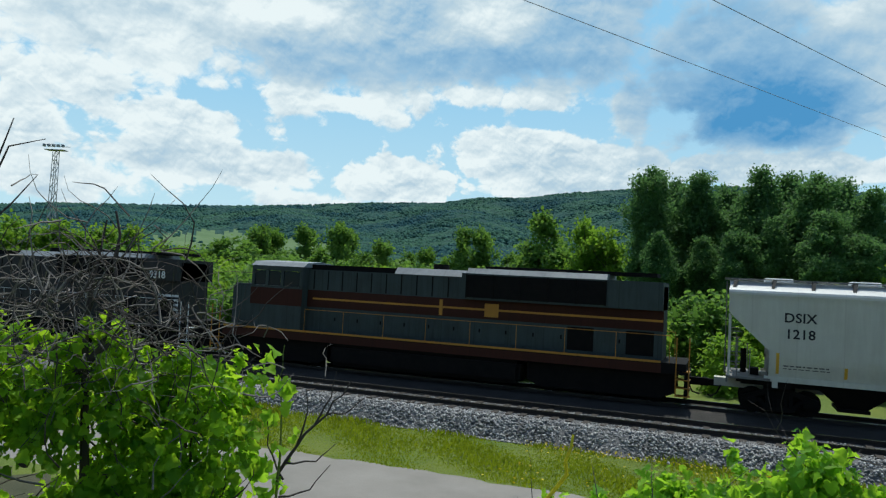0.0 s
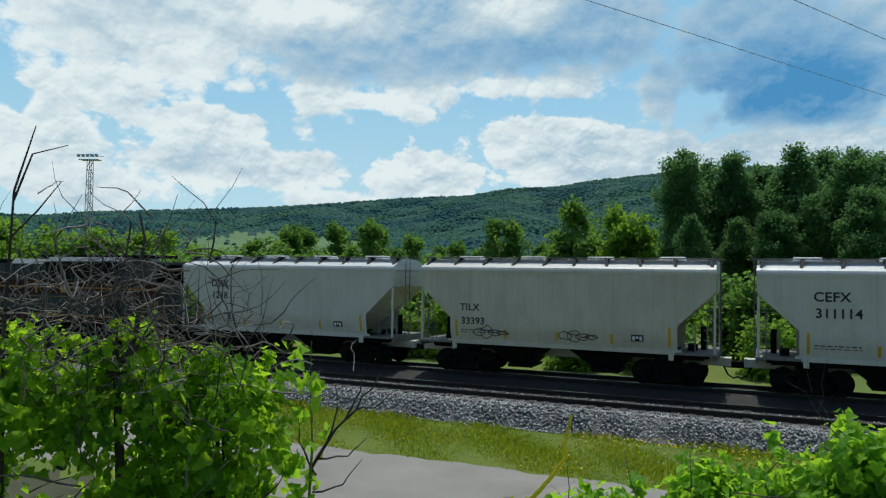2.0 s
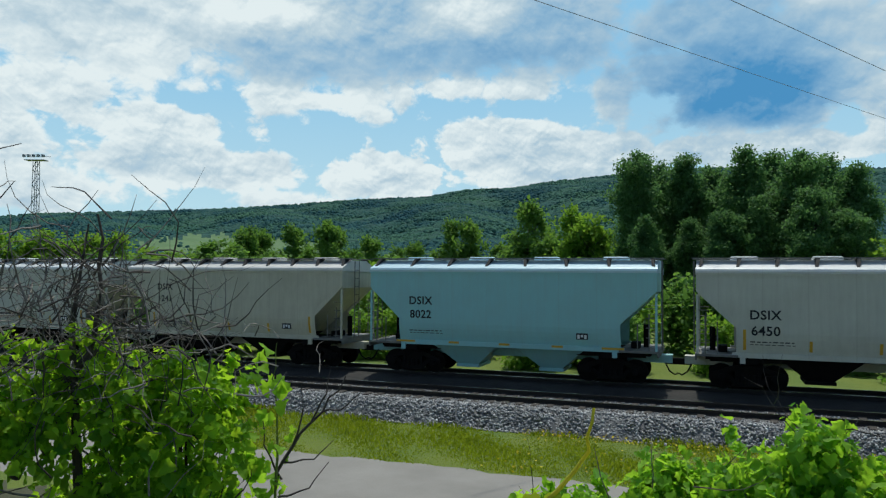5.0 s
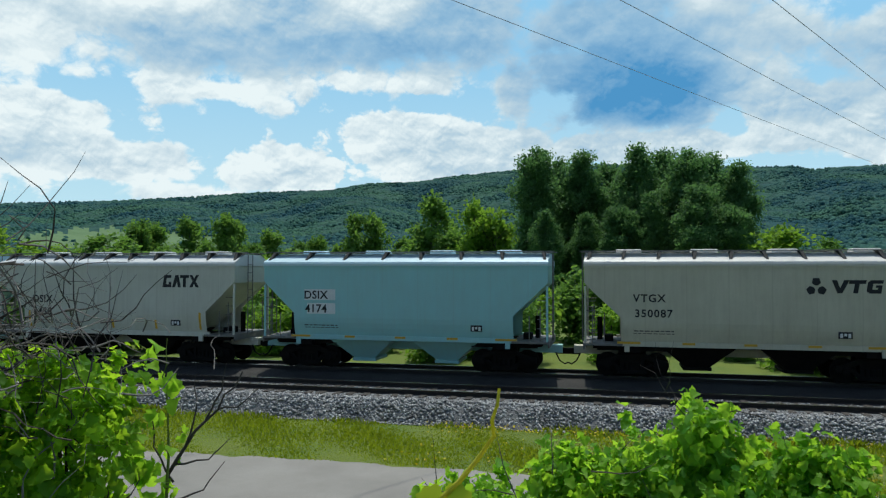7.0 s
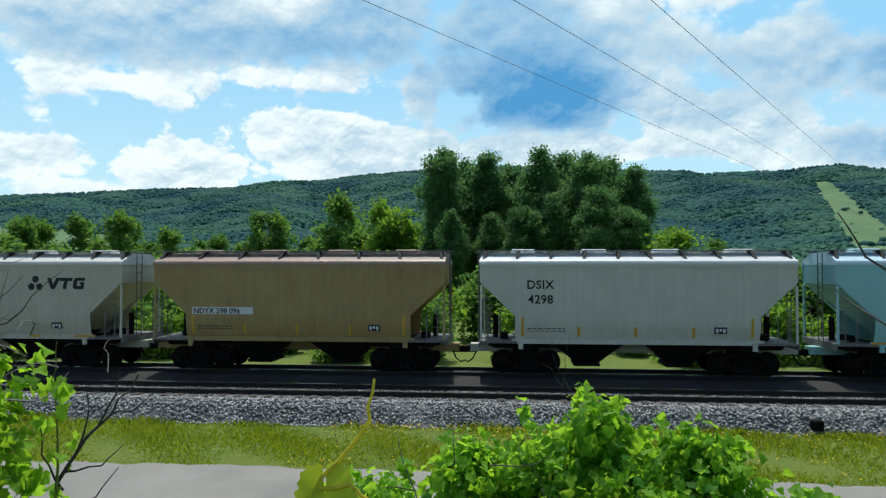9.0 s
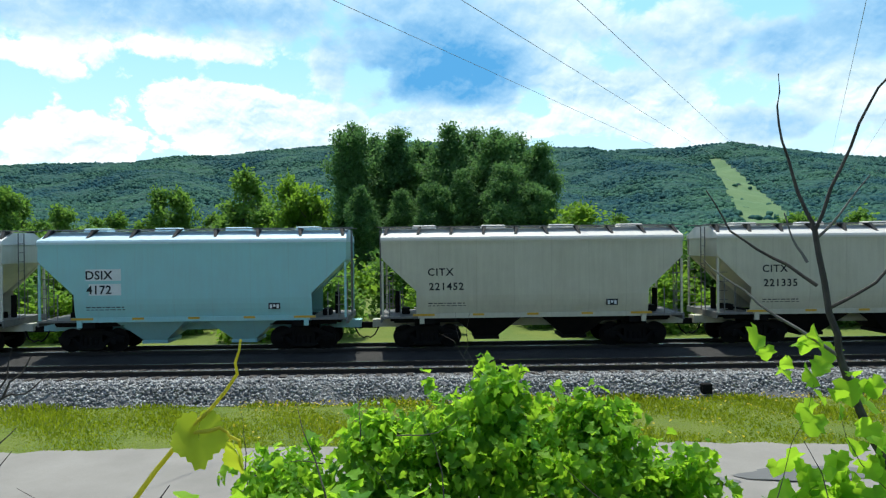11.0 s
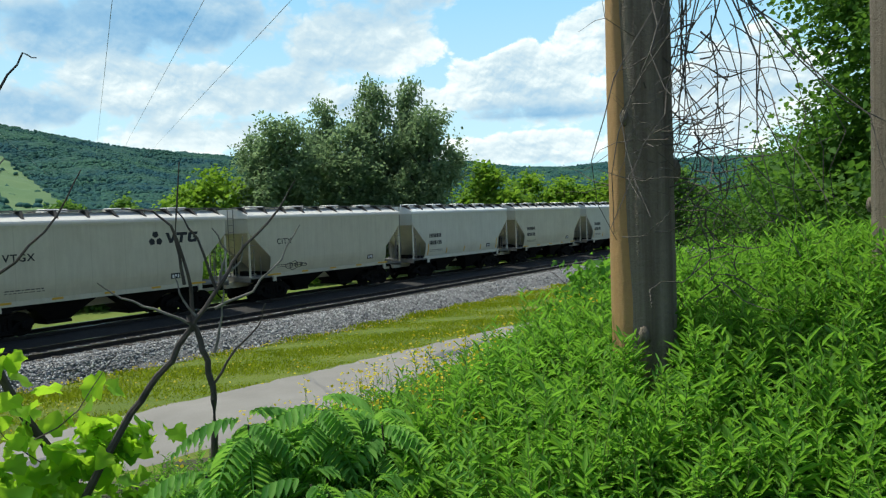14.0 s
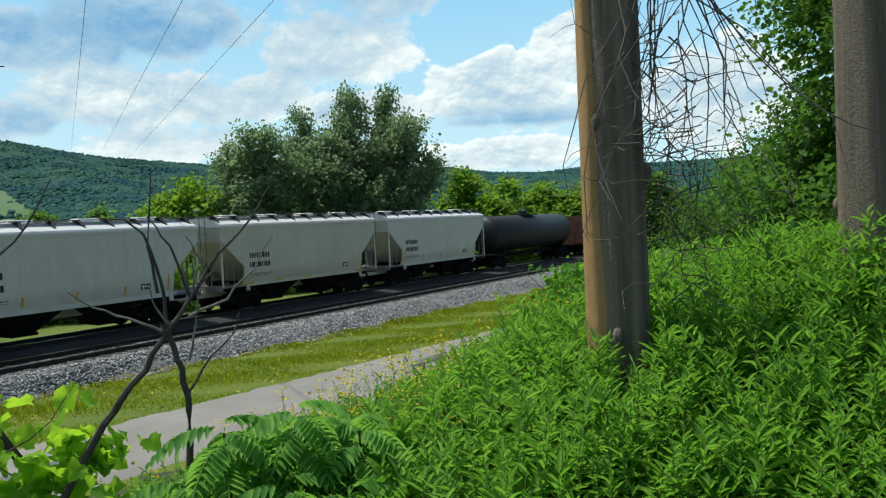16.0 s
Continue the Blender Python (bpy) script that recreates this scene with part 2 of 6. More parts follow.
def tube(bm, pts, radii, n=6, closed=True):
    """A tube through points, with a radius at each."""
    pts = [Vector(p) for p in pts]
    if isinstance(radii, (int, float)):
        radii = [radii] * len(pts)
    rings = []
    for i, p in enumerate(pts):
        d = (pts[min(i + 1, len(pts) - 1)] - pts[max(i - 1, 0)])
        d = d.normalized() if d.length > 1e-9 else Vector((0, 0, 1))
        side = d.cross(Vector((0, 0, 1)))
        if side.length < 0.05:
            side = d.cross(Vector((1, 0, 0)))
        side.normalize()
        up = side.cross(d)
        rings.append([bm.verts.new(p + (side * math.cos(2 * math.pi * k / n) + up * math.sin(2 * math.pi * k / n)) * radii[i]) for k in range(n)])
    for a, b in zip(rings, rings[1:]):
        for k in range(n):
            bm.faces.new((a[k], a[(k + 1) % n], b[(k + 1) % n], b[k]))
    if closed:
        bm.faces.new(rings[0][::-1])
        bm.faces.new(rings[-1])
    return bm


def thing(name, label, category, group="", kind="", at=None):
    ob = tagged(new(name), label, category, group, kind)
    if at is not None:
        ob.matrix_basis = at
    return ob


def leaves(P, D, N, L, W, fold=0.25, droop=0.25):
    """Arrays of leaves: base points, ways, normals, lengths and widths; two quads folded on the midrib each."""
    D = D / np.maximum(np.linalg.norm(D, axis=1, keepdims=True), 1e-6)
    S = np.cross(D, N)
    S /= np.maximum(np.linalg.norm(S, axis=1, keepdims=True), 1e-6)
    N = np.cross(S, D)
    L, W = np.asarray(L)[:, None], np.asarray(W)[:, None]
    tip = P + D * L - N * L * droop
    a1, a2 = P + D * L * 0.28, P + D * L * 0.68 - N * L * droop * 0.4
    up = N * W * fold
    V = np.stack([P, a1 + S * W * 0.5 + up, a2 + S * W * 0.42 + up, tip, a2 - S * W * 0.42 + up, a1 - S * W * 0.5 + up], 1)
    n = len(P)
    i = np.arange(n)[:, None] * 6
    Q = np.concatenate([i + np.array([[0, 1, 2, 3]]), i + np.array([[0, 3, 4, 5]])], 0)
    return V.reshape(-1, 3), Q


# half the outline of a vine leaf: along the midrib, across it
HALF_LEAF = ((0.10, 0.0), (-0.06, 0.20), (0.08, 0.46), (0.27, 0.40), (0.44, 0.53), (0.56, 0.33), (0.80, 0.23), (1.0, 0.0))


def lobed(P, D, N, L, W, fold=0.3, droop=0.3):
    """Arrays of lobed vine leaves: a toothed outline round the midrib, folded and drooping; triangles."""
    D = D / np.maximum(np.linalg.norm(D, axis=1, keepdims=True), 1e-6)
    S = np.cross(D, N)
    S /= np.maximum(np.linalg.norm(S, axis=1, keepdims=True), 1e-6)
    N = np.cross(S, D)
    out = list(HALF_LEAF) + [(u, -v) for u, v in HALF_LEAF[-2:0:-1]]
    T = np.array([(0.42, 0.0)] + out)
    L, W = np.asarray(L)[:, None, None], np.asarray(W)[:, None, None]
    u, v = T[None, :, :1], T[None, :, 1:]
    wave = 0.10 * np.sin(9 * u + 5 * v)
    V = P[:, None] + D[:, None] * u * L + S[:, None] * v * W * 1.15 + N[:, None] * (np.abs(v) * W * fold + wave * W - u * u * L * droop)
    m = len(out)
    F = np.array([(0, 1 + k, 1 + (k + 1) % m) for k in range(m)])
    Q = (np.arange(len(P))[:, None, None] * (m + 1) + F[None]).reshape(-1, 3)
    return V.reshape(-1, 3), Q


def rand_dirs(rng, n):
    v = rng.normal(size=(n, 3))
    return v / np.linalg.norm(v, axis=1, keepdims=True)

# ---- lie of the land ----
def ease(a, b, x):
    t = np.clip((np.asarray(x, float) - a) / (b - a), 0, 1)
    return t * t * (3 - 2 * t)


# heading to the right of +y, elevation of the skyline (degrees)
RIDGE_AZ = [-180, -75, -51, -47.8, -42.4, -36.6, -30.9, -26.2, -20.6, -17.6, -14.1, -11.1, -6.4, 0, 6, 10.6, 13.2, 14.3, 19.6, 23.2, 27.2, 31, 33, 39.3, 50, 55.7, 59.5, 63, 66, 75, 95, 180]
RIDGE_EL = [3.0, 3.2, 3.6, 4.0, 4.4, 4.8, 5.3, 5.8, 6.1, 6.7, 6.8, 7.3, 7.7, 8.0, 7.7, 7.4, 7.3, 7.0, 7.0, 7.2, 6.4, 5.7, 5.5, 4.9, 4.5, 4.2, 3.6, 3.4, 3.6, 3.6, 3.2, 3.0]


def heading(az):
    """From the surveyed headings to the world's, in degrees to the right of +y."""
    return 1.02 * az - 0.6


def ground_z(x, y):
    """Height of the bank, the flat by the tracks and the wooded hills beyond."""
    x, y = np.asarray(x, float), np.asarray(y, float)
    crest = 2.0 + 0.1 * np.clip(x - 3, 0, 10) - 0.06 * np.clip(-x - 2, 0, 20)
    top = 2.45 + 0.05 * np.clip(x - 3.5, 0, 9) - 0.03 * np.clip(-x - 2, 0, 30) + 0.27 * np.clip(x - 4, 0, 2) * (1 - ease(0.8, 3.5, y))
    top = top + 0.26 * np.exp(-((x - 4.5) ** 2 + (y - 1.2) ** 2) / 1.1) + 0.34 * np.exp(-((x - 6.0) ** 2 + (y + 0.35) ** 2) / 0.7)
    z = -0.85 + (top + 0.85) * (1 - ease(crest, 10.8, y))
    r = np.hypot(x, y)
    az = np.degrees(np.arctan2(x, y))
    el = np.interp((az + 0.6) / 1.02, RIDGE_AZ, RIDGE_EL)
    far = 1900 + 600 * ease(28, 62, az)
    high = far * np.tan(np.radians(el)) + 4
    rise = np.clip((r - 520) / (far - 520), 0, 1) ** 1.35
    fold = 1 + 0.10 * np.sin(az * 0.5 + r * 0.004) * ease(600, 1100, r) * (1 - ease(far - 500, far, r))
    return z + high * rise * fold * (1 - 0.5 * ease(far, far + 1500, r))


def build_ground():
    rings = [0.02, 0.3, 0.6]
    while rings[-1] < 500:
        rings.append(rings[-1] * 1.045)
    rings += list(np.arange(515, 2560, 15)) + [2650, 2800, 3100, 3600, 4300]
    rings = np.array(rings)
    az = np.concatenate([np.arange(-180, -76, 4.0), np.arange(-76, 98, 0.33), np.arange(100, 180, 4.0)])
    A, R = np.meshgrid(np.radians(az), rings)
    X, Y = R * np.sin(A), R * np.cos(A)
    Z = ground_z(X, Y)
    rng = np.random.default_rng(5)
    wood = ease(560, 700, R)
    Z = Z + wood * (rng.random(Z.shape) * 3.5 + 3.0 * np.sin(X * 0.031 + 1.3 * np.sin(Y * 0.021)) * np.sin(Y * 0.027))
    Z = Z + 0.05 * (rng.random(Z.shape) - 0.5) * ease(40, 60, R)
    na, nr = len(az), len(rings)
    V = np.stack([X, Y, Z], -1).reshape(-1, 3)
    i, j = np.meshgrid(np.arange(nr - 1), np.arange(na), indexing="ij")
    jn = (j + 1) % na
    Q = np.stack([i * na + j, i * na + jn, (i + 1) * na + jn, (i + 1) * na + j], -1).reshape(-1, 4)
    c = V[Q].mean(1)
    r, a = np.hypot(c[:, 0], c[:, 1]), (np.degrees(np.arctan2(c[:, 0], c[:, 1])) + 0.6) / 1.02
    mat = np.where(r > 560, 2, np.where(c[:, 1] > 13.2, 1, 0))
    el = np.degrees(np.arctan2(c[:, 2] - 4, r))
    edge = 0.5 * np.sin(a * 3.1) + 0.3 * np.sin(a * 7.7 + 1)
    field = (a > -42 + edge) & (a < -29 + edge) & (el > 1.2) & (el < 2.9 + 0.4 * edge - 0.02 * (a + 36) ** 2) & (r > 520)
    field |= (a > -33) & (a < -27.5) & (el > 1.0) & (el < 2.5 + 0.4 * edge) & (r > 520)
    cut = (np.abs(a - (22.0 + (6.2 - el) * 0.75)) < 0.45 + (6.2 - el) * 0.27) & (el < 6.1) & (r > 520)
    mat = np.where(field | cut, 3, mat)
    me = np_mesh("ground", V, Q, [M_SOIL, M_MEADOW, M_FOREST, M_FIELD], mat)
    me.polygons.foreach_set("use_smooth", np.ones(len(Q), bool))
    tagged(new("ground", me), "green valley floor rising to wooded hills", "ground", kind="structure")


def forest_material():
    m, nt, bsdf = nodes_of("hill_forest_hazed")
    co = nt.nodes.new("ShaderNodeTexCoord").outputs["Object"]
    n1, n2 = noise_of(nt, 0.006, 4.0, 0.6, co), noise_of(nt, 0.055, 5.0, 0.7, co)
    vor = nt.nodes.new("ShaderNodeTexVoronoi")
    vor.inputs["Scale"].default_value = 0.06
    nt.links.new(co, vor.inputs["Vector"])
    # Bluer than the nearer leaves: distance haze is mixed into the base colour.
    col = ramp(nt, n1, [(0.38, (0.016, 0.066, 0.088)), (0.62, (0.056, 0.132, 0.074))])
    # Hollows between the cells darkened, as shade between crowns put into the colour.
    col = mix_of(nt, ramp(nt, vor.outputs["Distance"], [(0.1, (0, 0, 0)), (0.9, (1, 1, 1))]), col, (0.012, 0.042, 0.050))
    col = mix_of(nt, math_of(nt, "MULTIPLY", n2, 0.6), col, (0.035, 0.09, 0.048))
    nt.links.new(col, bsdf.inputs["Base Color"])
    bsdf.inputs["Roughness"].default_value = 0.9
    bsdf.inputs["Specular IOR Level"].default_value = 0.1
    bump_of(nt, bsdf, math_of(nt, "SUBTRACT", n2, vor.outputs["Distance"]), 0.8, 6.0)
    return m


M_SOIL = surface("bank_soil", (0.055, 0.06, 0.025), (0.09, 0.085, 0.04), 1.2, 0.95, bump=0.8, dist=0.04)
M_MEADOW = surface("meadow", (0.095, 0.155, 0.010), (0.175, 0.205, 0.016), 0.35, 0.95, bump=0.8, dist=0.06, fine=25, c=(0.07, 0.10, 0.02))
M_FIELD = surface("hill_field", (0.085, 0.16, 0.055), (0.13, 0.20, 0.07), 0.01, 0.95, bump=0.5, dist=1.0, fine=8, c=(0.06, 0.12, 0.04))
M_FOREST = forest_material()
build_ground()


def hill_woods():
    """Crowns of the woods that cover the hills."""
    rng = np.random.default_rng(15)
    n = 62000
    az = rng.uniform(-60, 84, n)
    far = 1900 + 600 * ease(28, 62, az)
    r = 575 + (far + 40 - 575) * rng.random(n) ** 0.85
    a = np.radians(az)
    x, y = r * np.sin(a), r * np.cos(a)
    z = ground_z(x, y)
    el = np.degrees(np.arctan2(z - 4, r))
    s = (az + 0.6) / 1.02
    bare = (s > -42) & (s < -29) & (el > 1.2) & (el < 3.0 - 0.02 * (s + 36) ** 2) | (s > -33) & (s < -27.5) & (el > 1.0) & (el < 2.5)
    bare |= (np.abs(s - (22.0 + (6.2 - el) * 0.75)) < 0.45 + (6.2 - el) * 0.27) & (el < 6.1)
    keep = ~bare | (rng.random(n) < 0.03)
    x, y, z = x[keep], y[keep], z[keep]
    m = len(x)
    k = 6
    ang = np.arange(k) * 2 * math.pi / k
    wide, tall = rng.uniform(2.8, 5.2, m), rng.uniform(4.0, 7.0, m)
    ring = lambda f, h: np.stack([np.cos(ang) * f, np.sin(ang) * f, np.full(k, h)], -1)
    base = np.concatenate([ring(0.85, 0.1), ring(1.0, 0.5), ring(0.6, 0.85), [[0, 0, 1.0]]])
    V = base[None] * (1 + rng.uniform(-0.22, 0.22, (m, len(base), 1)))
    V = V * np.stack([wide, wide, tall], -1)[:, None] + np.stack([x, y, z - 1.0], -1)[:, None]
    F = []
    for row in (0, k):
        for j in range(k):
            b = (j + 1) % k
            F += [(row + j, row + b, row + k + b), (row + j, row + k + b, row + k + j)]
    F += [(2 * k + j, 2 * k + (j + 1) % k, 3 * k) for j in range(k)]
    Q = (np.arange(m)[:, None, None] * len(base) + np.array(F)[None]).reshape(-1, 3)
    mat, nt, bsdf = nodes_of("hill_crowns_hazed")
    geo = nt.nodes.new("ShaderNodeNewGeometry")
    co = nt.nodes.new("ShaderNodeTexCoord").outputs["Object"]
    # The blue ends of both ramps carry the distance haze as crown colour.
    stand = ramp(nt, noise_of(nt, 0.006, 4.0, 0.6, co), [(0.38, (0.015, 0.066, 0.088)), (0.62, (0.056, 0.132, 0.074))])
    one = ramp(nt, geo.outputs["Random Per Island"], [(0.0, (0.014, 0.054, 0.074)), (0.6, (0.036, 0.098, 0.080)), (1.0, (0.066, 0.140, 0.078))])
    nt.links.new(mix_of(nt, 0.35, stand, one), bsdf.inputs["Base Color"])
    bsdf.inputs["Roughness"].default_value = 0.9
    bsdf.inputs["Specular IOR Level"].default_value = 0.1
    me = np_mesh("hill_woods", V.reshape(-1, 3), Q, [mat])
    me.polygons.foreach_set("use_smooth", np.ones(len(Q), bool))
    tagged(new("hill_woods", me), "dense green woods covering the far hills, blue haze put into their colour", "woods", kind="stuff")


hill_woods()


def shoulder(x, y):
    """The ballast shoulder is steep by the bank and spreads out further along the line."""
    sc = 0.36 + 0.52 * ease(11, 30, x)
    return np.where(np.asarray(y) < 24.3, 24.3 - (24.3 - np.asarray(y)) * sc, y)


def strip(name, x0, x1, step, profile, mat, label, wobble=0.0, category="ground", wave=None):
    """A long bed along x with a profile in y and z."""
    xs = np.arange(x0, x1 + step, step)
    rng = np.random.default_rng(len(name))
    V = []
    for x in xs:
        for k, (y, z) in enumerate(profile):
            edge = k in (0, len(profile) - 1)
            shift = wave(x) if wave else 0
            if name == "ballast":
                y = float(shoulder(x, y))
            V.append((x, y + shift + (rng.random() - 0.5) * wobble * (1.0 if edge else 0.3), z + (0 if edge else (rng.random() - 0.5) * 0.02)))
    n = len(profile)
    i, j = np.meshgrid(np.arange(len(xs) - 1), np.arange(n - 1), indexing="ij")
    Q = np.stack([i * n + j, (i + 1) * n + j, (i + 1) * n + j + 1, i * n + j + 1], -1).reshape(-1, 4)
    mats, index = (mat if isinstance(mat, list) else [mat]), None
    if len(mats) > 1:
        # from here to the train the bed takes the colour with its shadow
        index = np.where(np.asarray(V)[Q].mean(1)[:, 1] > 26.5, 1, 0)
    return tagged(new(name, np_mesh(name, V, Q, mats, index)), label, category, kind="structure")


def road_shift(x):
    return -0.10 * float(np.clip(x - 5, 0, 60))


strip("road", -90, 60, 0.5, [(13.9, -0.86), (14.2, -0.815), (15.5, -0.80), (17.0, -0.79), (18.2, -0.815), (18.6, -0.86)], M_ROAD, "pale dusty gravel road with damp patches", 0.35, "road", road_shift)
strip("ballast", -160, 190, 0.5, [(21.8, -0.86), (22.4, -0.62), (23.1, -0.36), (23.9, -0.20), (24.5, -0.185), (27.1, -0.185), (27.9, -0.08), (28.5, -0.01), (31.3, -0.01), (32.1, -0.1), (33.9, -0.86)], [M_BALLAST, M_BED_SHADOWED], "grey crushed-stone ballast under the tracks", 0.4)


def build_stones():
    rng = np.random.default_rng(3)
    n = 44000
    x = np.concatenate([rng.uniform(-24, 30, 34000), rng.uniform(30, 62, 10000)])
    y = 21.6 + 5.2 * rng.random(n) ** 1.15
    z = np.interp(y, [21.6, 21.8, 22.4, 23.1, 23.9, 24.5, 27.0], [-0.86, -0.84, -0.62, -0.36, -0.20, -0.185, -0.185]) + 0.01
    y = shoulder(x, y)
    s = rng.uniform(0.028, 0.075, n) * np.where(y > 24.3, 0.6, 1.0)
    s = s * np.where(np.minimum(np.abs(y - 25.0975), np.abs(y - 26.6025)) < 0.16, 0.15, 1.0)
    base = np.array([(1, 0, 0), (0, 1, 0), (-1, 0, 0), (0, -1, 0), (0, 0, 0.8), (0, 0, -0.8)], float)
    V = base[None] * (0.6 + 0.8 * rng.random((n, 6, 1))) * s[:, None, None]
    a = rng.uniform(0, 6.28, n)
    ca, sa = np.cos(a)[:, None], np.sin(a)[:, None]
    V = np.stack([V[..., 0] * ca - V[..., 1] * sa, V[..., 0] * sa + V[..., 1] * ca, V[..., 2] + V[..., 0] * 0.3], -1)
    V += np.stack([x, y, z], -1)[:, None]
    F = np.array([(0, 1, 4), (1, 2, 4), (2, 3, 4), (3, 0, 4), (1, 0, 5), (2, 1, 5), (3, 2, 5), (0, 3, 5)])
    Q = (np.arange(n)[:, None, None] * 6 + F[None]).reshape(-1, 3)
    m, nt, bsdf = nodes_of("crushed_stone")
    geo = nt.nodes.new("ShaderNodeNewGeometry")
    n2 = noise_of(nt, 60.0)
    col = ramp(nt, geo.outputs["Random Per Island"], [(0.0, (0.09, 0.09, 0.09)), (0.45, (0.25, 0.245, 0.24)), (1.0, (0.58, 0.57, 0.55))])
    nt.links.new(mix_of(nt, math_of(nt, "MULTIPLY", n2, 0.4), col, (0.17, 0.16, 0.15)), bsdf.inputs["Base Color"])
    bsdf.inputs["Roughness"].default_value = 0.85
    tagged(new("ballast_stone", np_mesh("ballast_stone", V.reshape(-1, 3), Q, [m])), "loose grey crushed stones on the track shoulder", "gravel", kind="stuff")


build_stones()


# ---- tracks ----
def build_track(yc, name, label, up=0.0):
    track = thing(name, label, "railway track", "parallel tracks", kind="structure", at=pose(0, 0, up))
    for side in (-0.7525, 0.7525):
        bm = bmesh.new()
        prof = [(-0.075, -0.17), (0.075, -0.17), (0.075, -0.155), (0.012, -0.13), (0.012, -0.045), (0.036, -0.035), (0.036, -0.006), (-0.036, -0.006), (-0.036, -0.035), (-0.012, -0.045), (-0.012, -0.13), (-0.075, -0.155)]
        prism(bm, [(yc + side + a, b) for a, b in prof], -160, 190, "x")
        rail = part("rail", bm, M_STEEL, track)
        bm = bmesh.new()
        box(bm, -160, 190, yc + side - 0.034, yc + side + 0.034, -0.004, 0.004)
        part("railhead", bm, M_RAILTOP, rail, "polished running surface")
    bm = bmesh.new()
    box(bm, -0.115, 0.115, -1.3, 1.3, -0.30, -0.155)
    bmesh.ops.bevel(bm, geom=bm.edges[:], offset=0.015, segments=1, affect="EDGES")
    tie = part("tie", bm, M_TIE, track)
    rng = random.Random(4)
    tie.matrix_basis = pose(-34, yc, 0)
    for k in range(1, 170):
        ob = new("tie", tie.data)
        ob.parent = track
        ob.matrix_basis = pose(-34 + 0.53 * k + rng.uniform(-0.03, 0.03), yc + rng.uniform(-0.04, 0.04), rng.uniform(-0.012, 0.012), 0, 0, rng.uniform(-1.5, 1.5))


TRACK_NEAR, TRACK_TRAIN = 25.85, 29.95
build_track(TRACK_NEAR, "track_1", "empty railway track on timber ties")
build_track(TRACK_TRAIN, "track_2", "railway track carrying the freight train", 0.13)


# ---- sky ----
def build_sky():
    az = np.arange(-80, 104.1, 0.5)
    el = np.arange(-3, 40.1, 0.5)
    A, E = np.meshgrid(az, el)
    r = 4600.0
    B = np.radians(heading(A))
    V = np.stack([r * np.sin(B) * np.cos(np.radians(E)), r * np.cos(B) * np.cos(np.radians(E)), r * np.sin(np.radians(E))], -1).reshape(-1, 3)
    na = len(az)
    i, j = np.meshgrid(np.arange(len(el) - 1), np.arange(na - 1), indexing="ij")
    Q = np.stack([i * na + j, (i + 1) * na + j, (i + 1) * na + j + 1, i * na + j + 1], -1).reshape(-1, 4)
    me = np_mesh("sky", V, Q, [sky_material()])
    cover, shade, soft = np.zeros(A.shape), np.full(A.shape, 0.8), np.full(A.shape, 0.12)
    for a, e, ra, re, c, sh, sf in CLOUDS_HIGH + CLOUDS_WEST + CLOUDS_NORTH + CLOUDS_EAST:
        d = np.exp(-(((A - a) / ra) ** 2 + ((E - e) / re) ** 2) ** 1.4)
        cover = np.maximum(cover, c * d) if c > 0 else cover + c * d
        w = d ** 0.6
        # heaped clouds keep some shade for their relief
        shade += (sh - (0.06 if sf < 0.13 else 0.0) - shade) * w
        soft += (sf - soft) * w
    uv = me.uv_layers.new(name="UVMap")
    co = np.stack([A, E], -1).reshape(-1, 2)[Q.ravel()]
    uv.data.foreach_set("uv", co.astype(np.float32).ravel())
    for key, val in (("cover", cover), ("shade", shade), ("soft", soft)):
        at = me.attributes.new(key, "FLOAT", "POINT")
        at.data.foreach_set("value", val.astype(np.float32).ravel())
    me.polygons.foreach_set("use_smooth", np.ones(len(Q), bool))
    tagged(new("backdrop", me), "blue summer sky with broken white and grey cumulus clouds", "sky", kind="structure")


# heading, elevation, half width, half height, cover, brightness and softness of each cloud
CLOUDS_HIGH = [
    (-75, 15, 12, 9, 0.95, 0.85, 0.3), (10, 31, 60, 8, 0.95, 0.6, 0.3), (62, 28, 40, 8, 0.95, 0.6, 0.3), (-45, 19.5, 13, 7.2, 1.0, 0.82, 0.25), (-28, 19, 13, 6.6, 1.0, 0.66, 0.16), (-14, 20.3, 11, 6.6, 1.0, 0.5, 0.16),
    (-48, 12.6, 6, 1.7, 0.9, 0.97, 0.15), (-42.5, 15, 5, 1.8, 0.9, 0.92, 0.2), (-34.5, 19.6, 5, 1.5, 0.9, 1.05, 0.2), (-29, 16.2, 7, 1.8, 0.9, 0.48, 0.25), (-15, 17, 7, 1.8, 0.9, 0.36, 0.25), (-17.5, 20.6, 3, 1.6, 0.9, 0.92, 0.2),
]
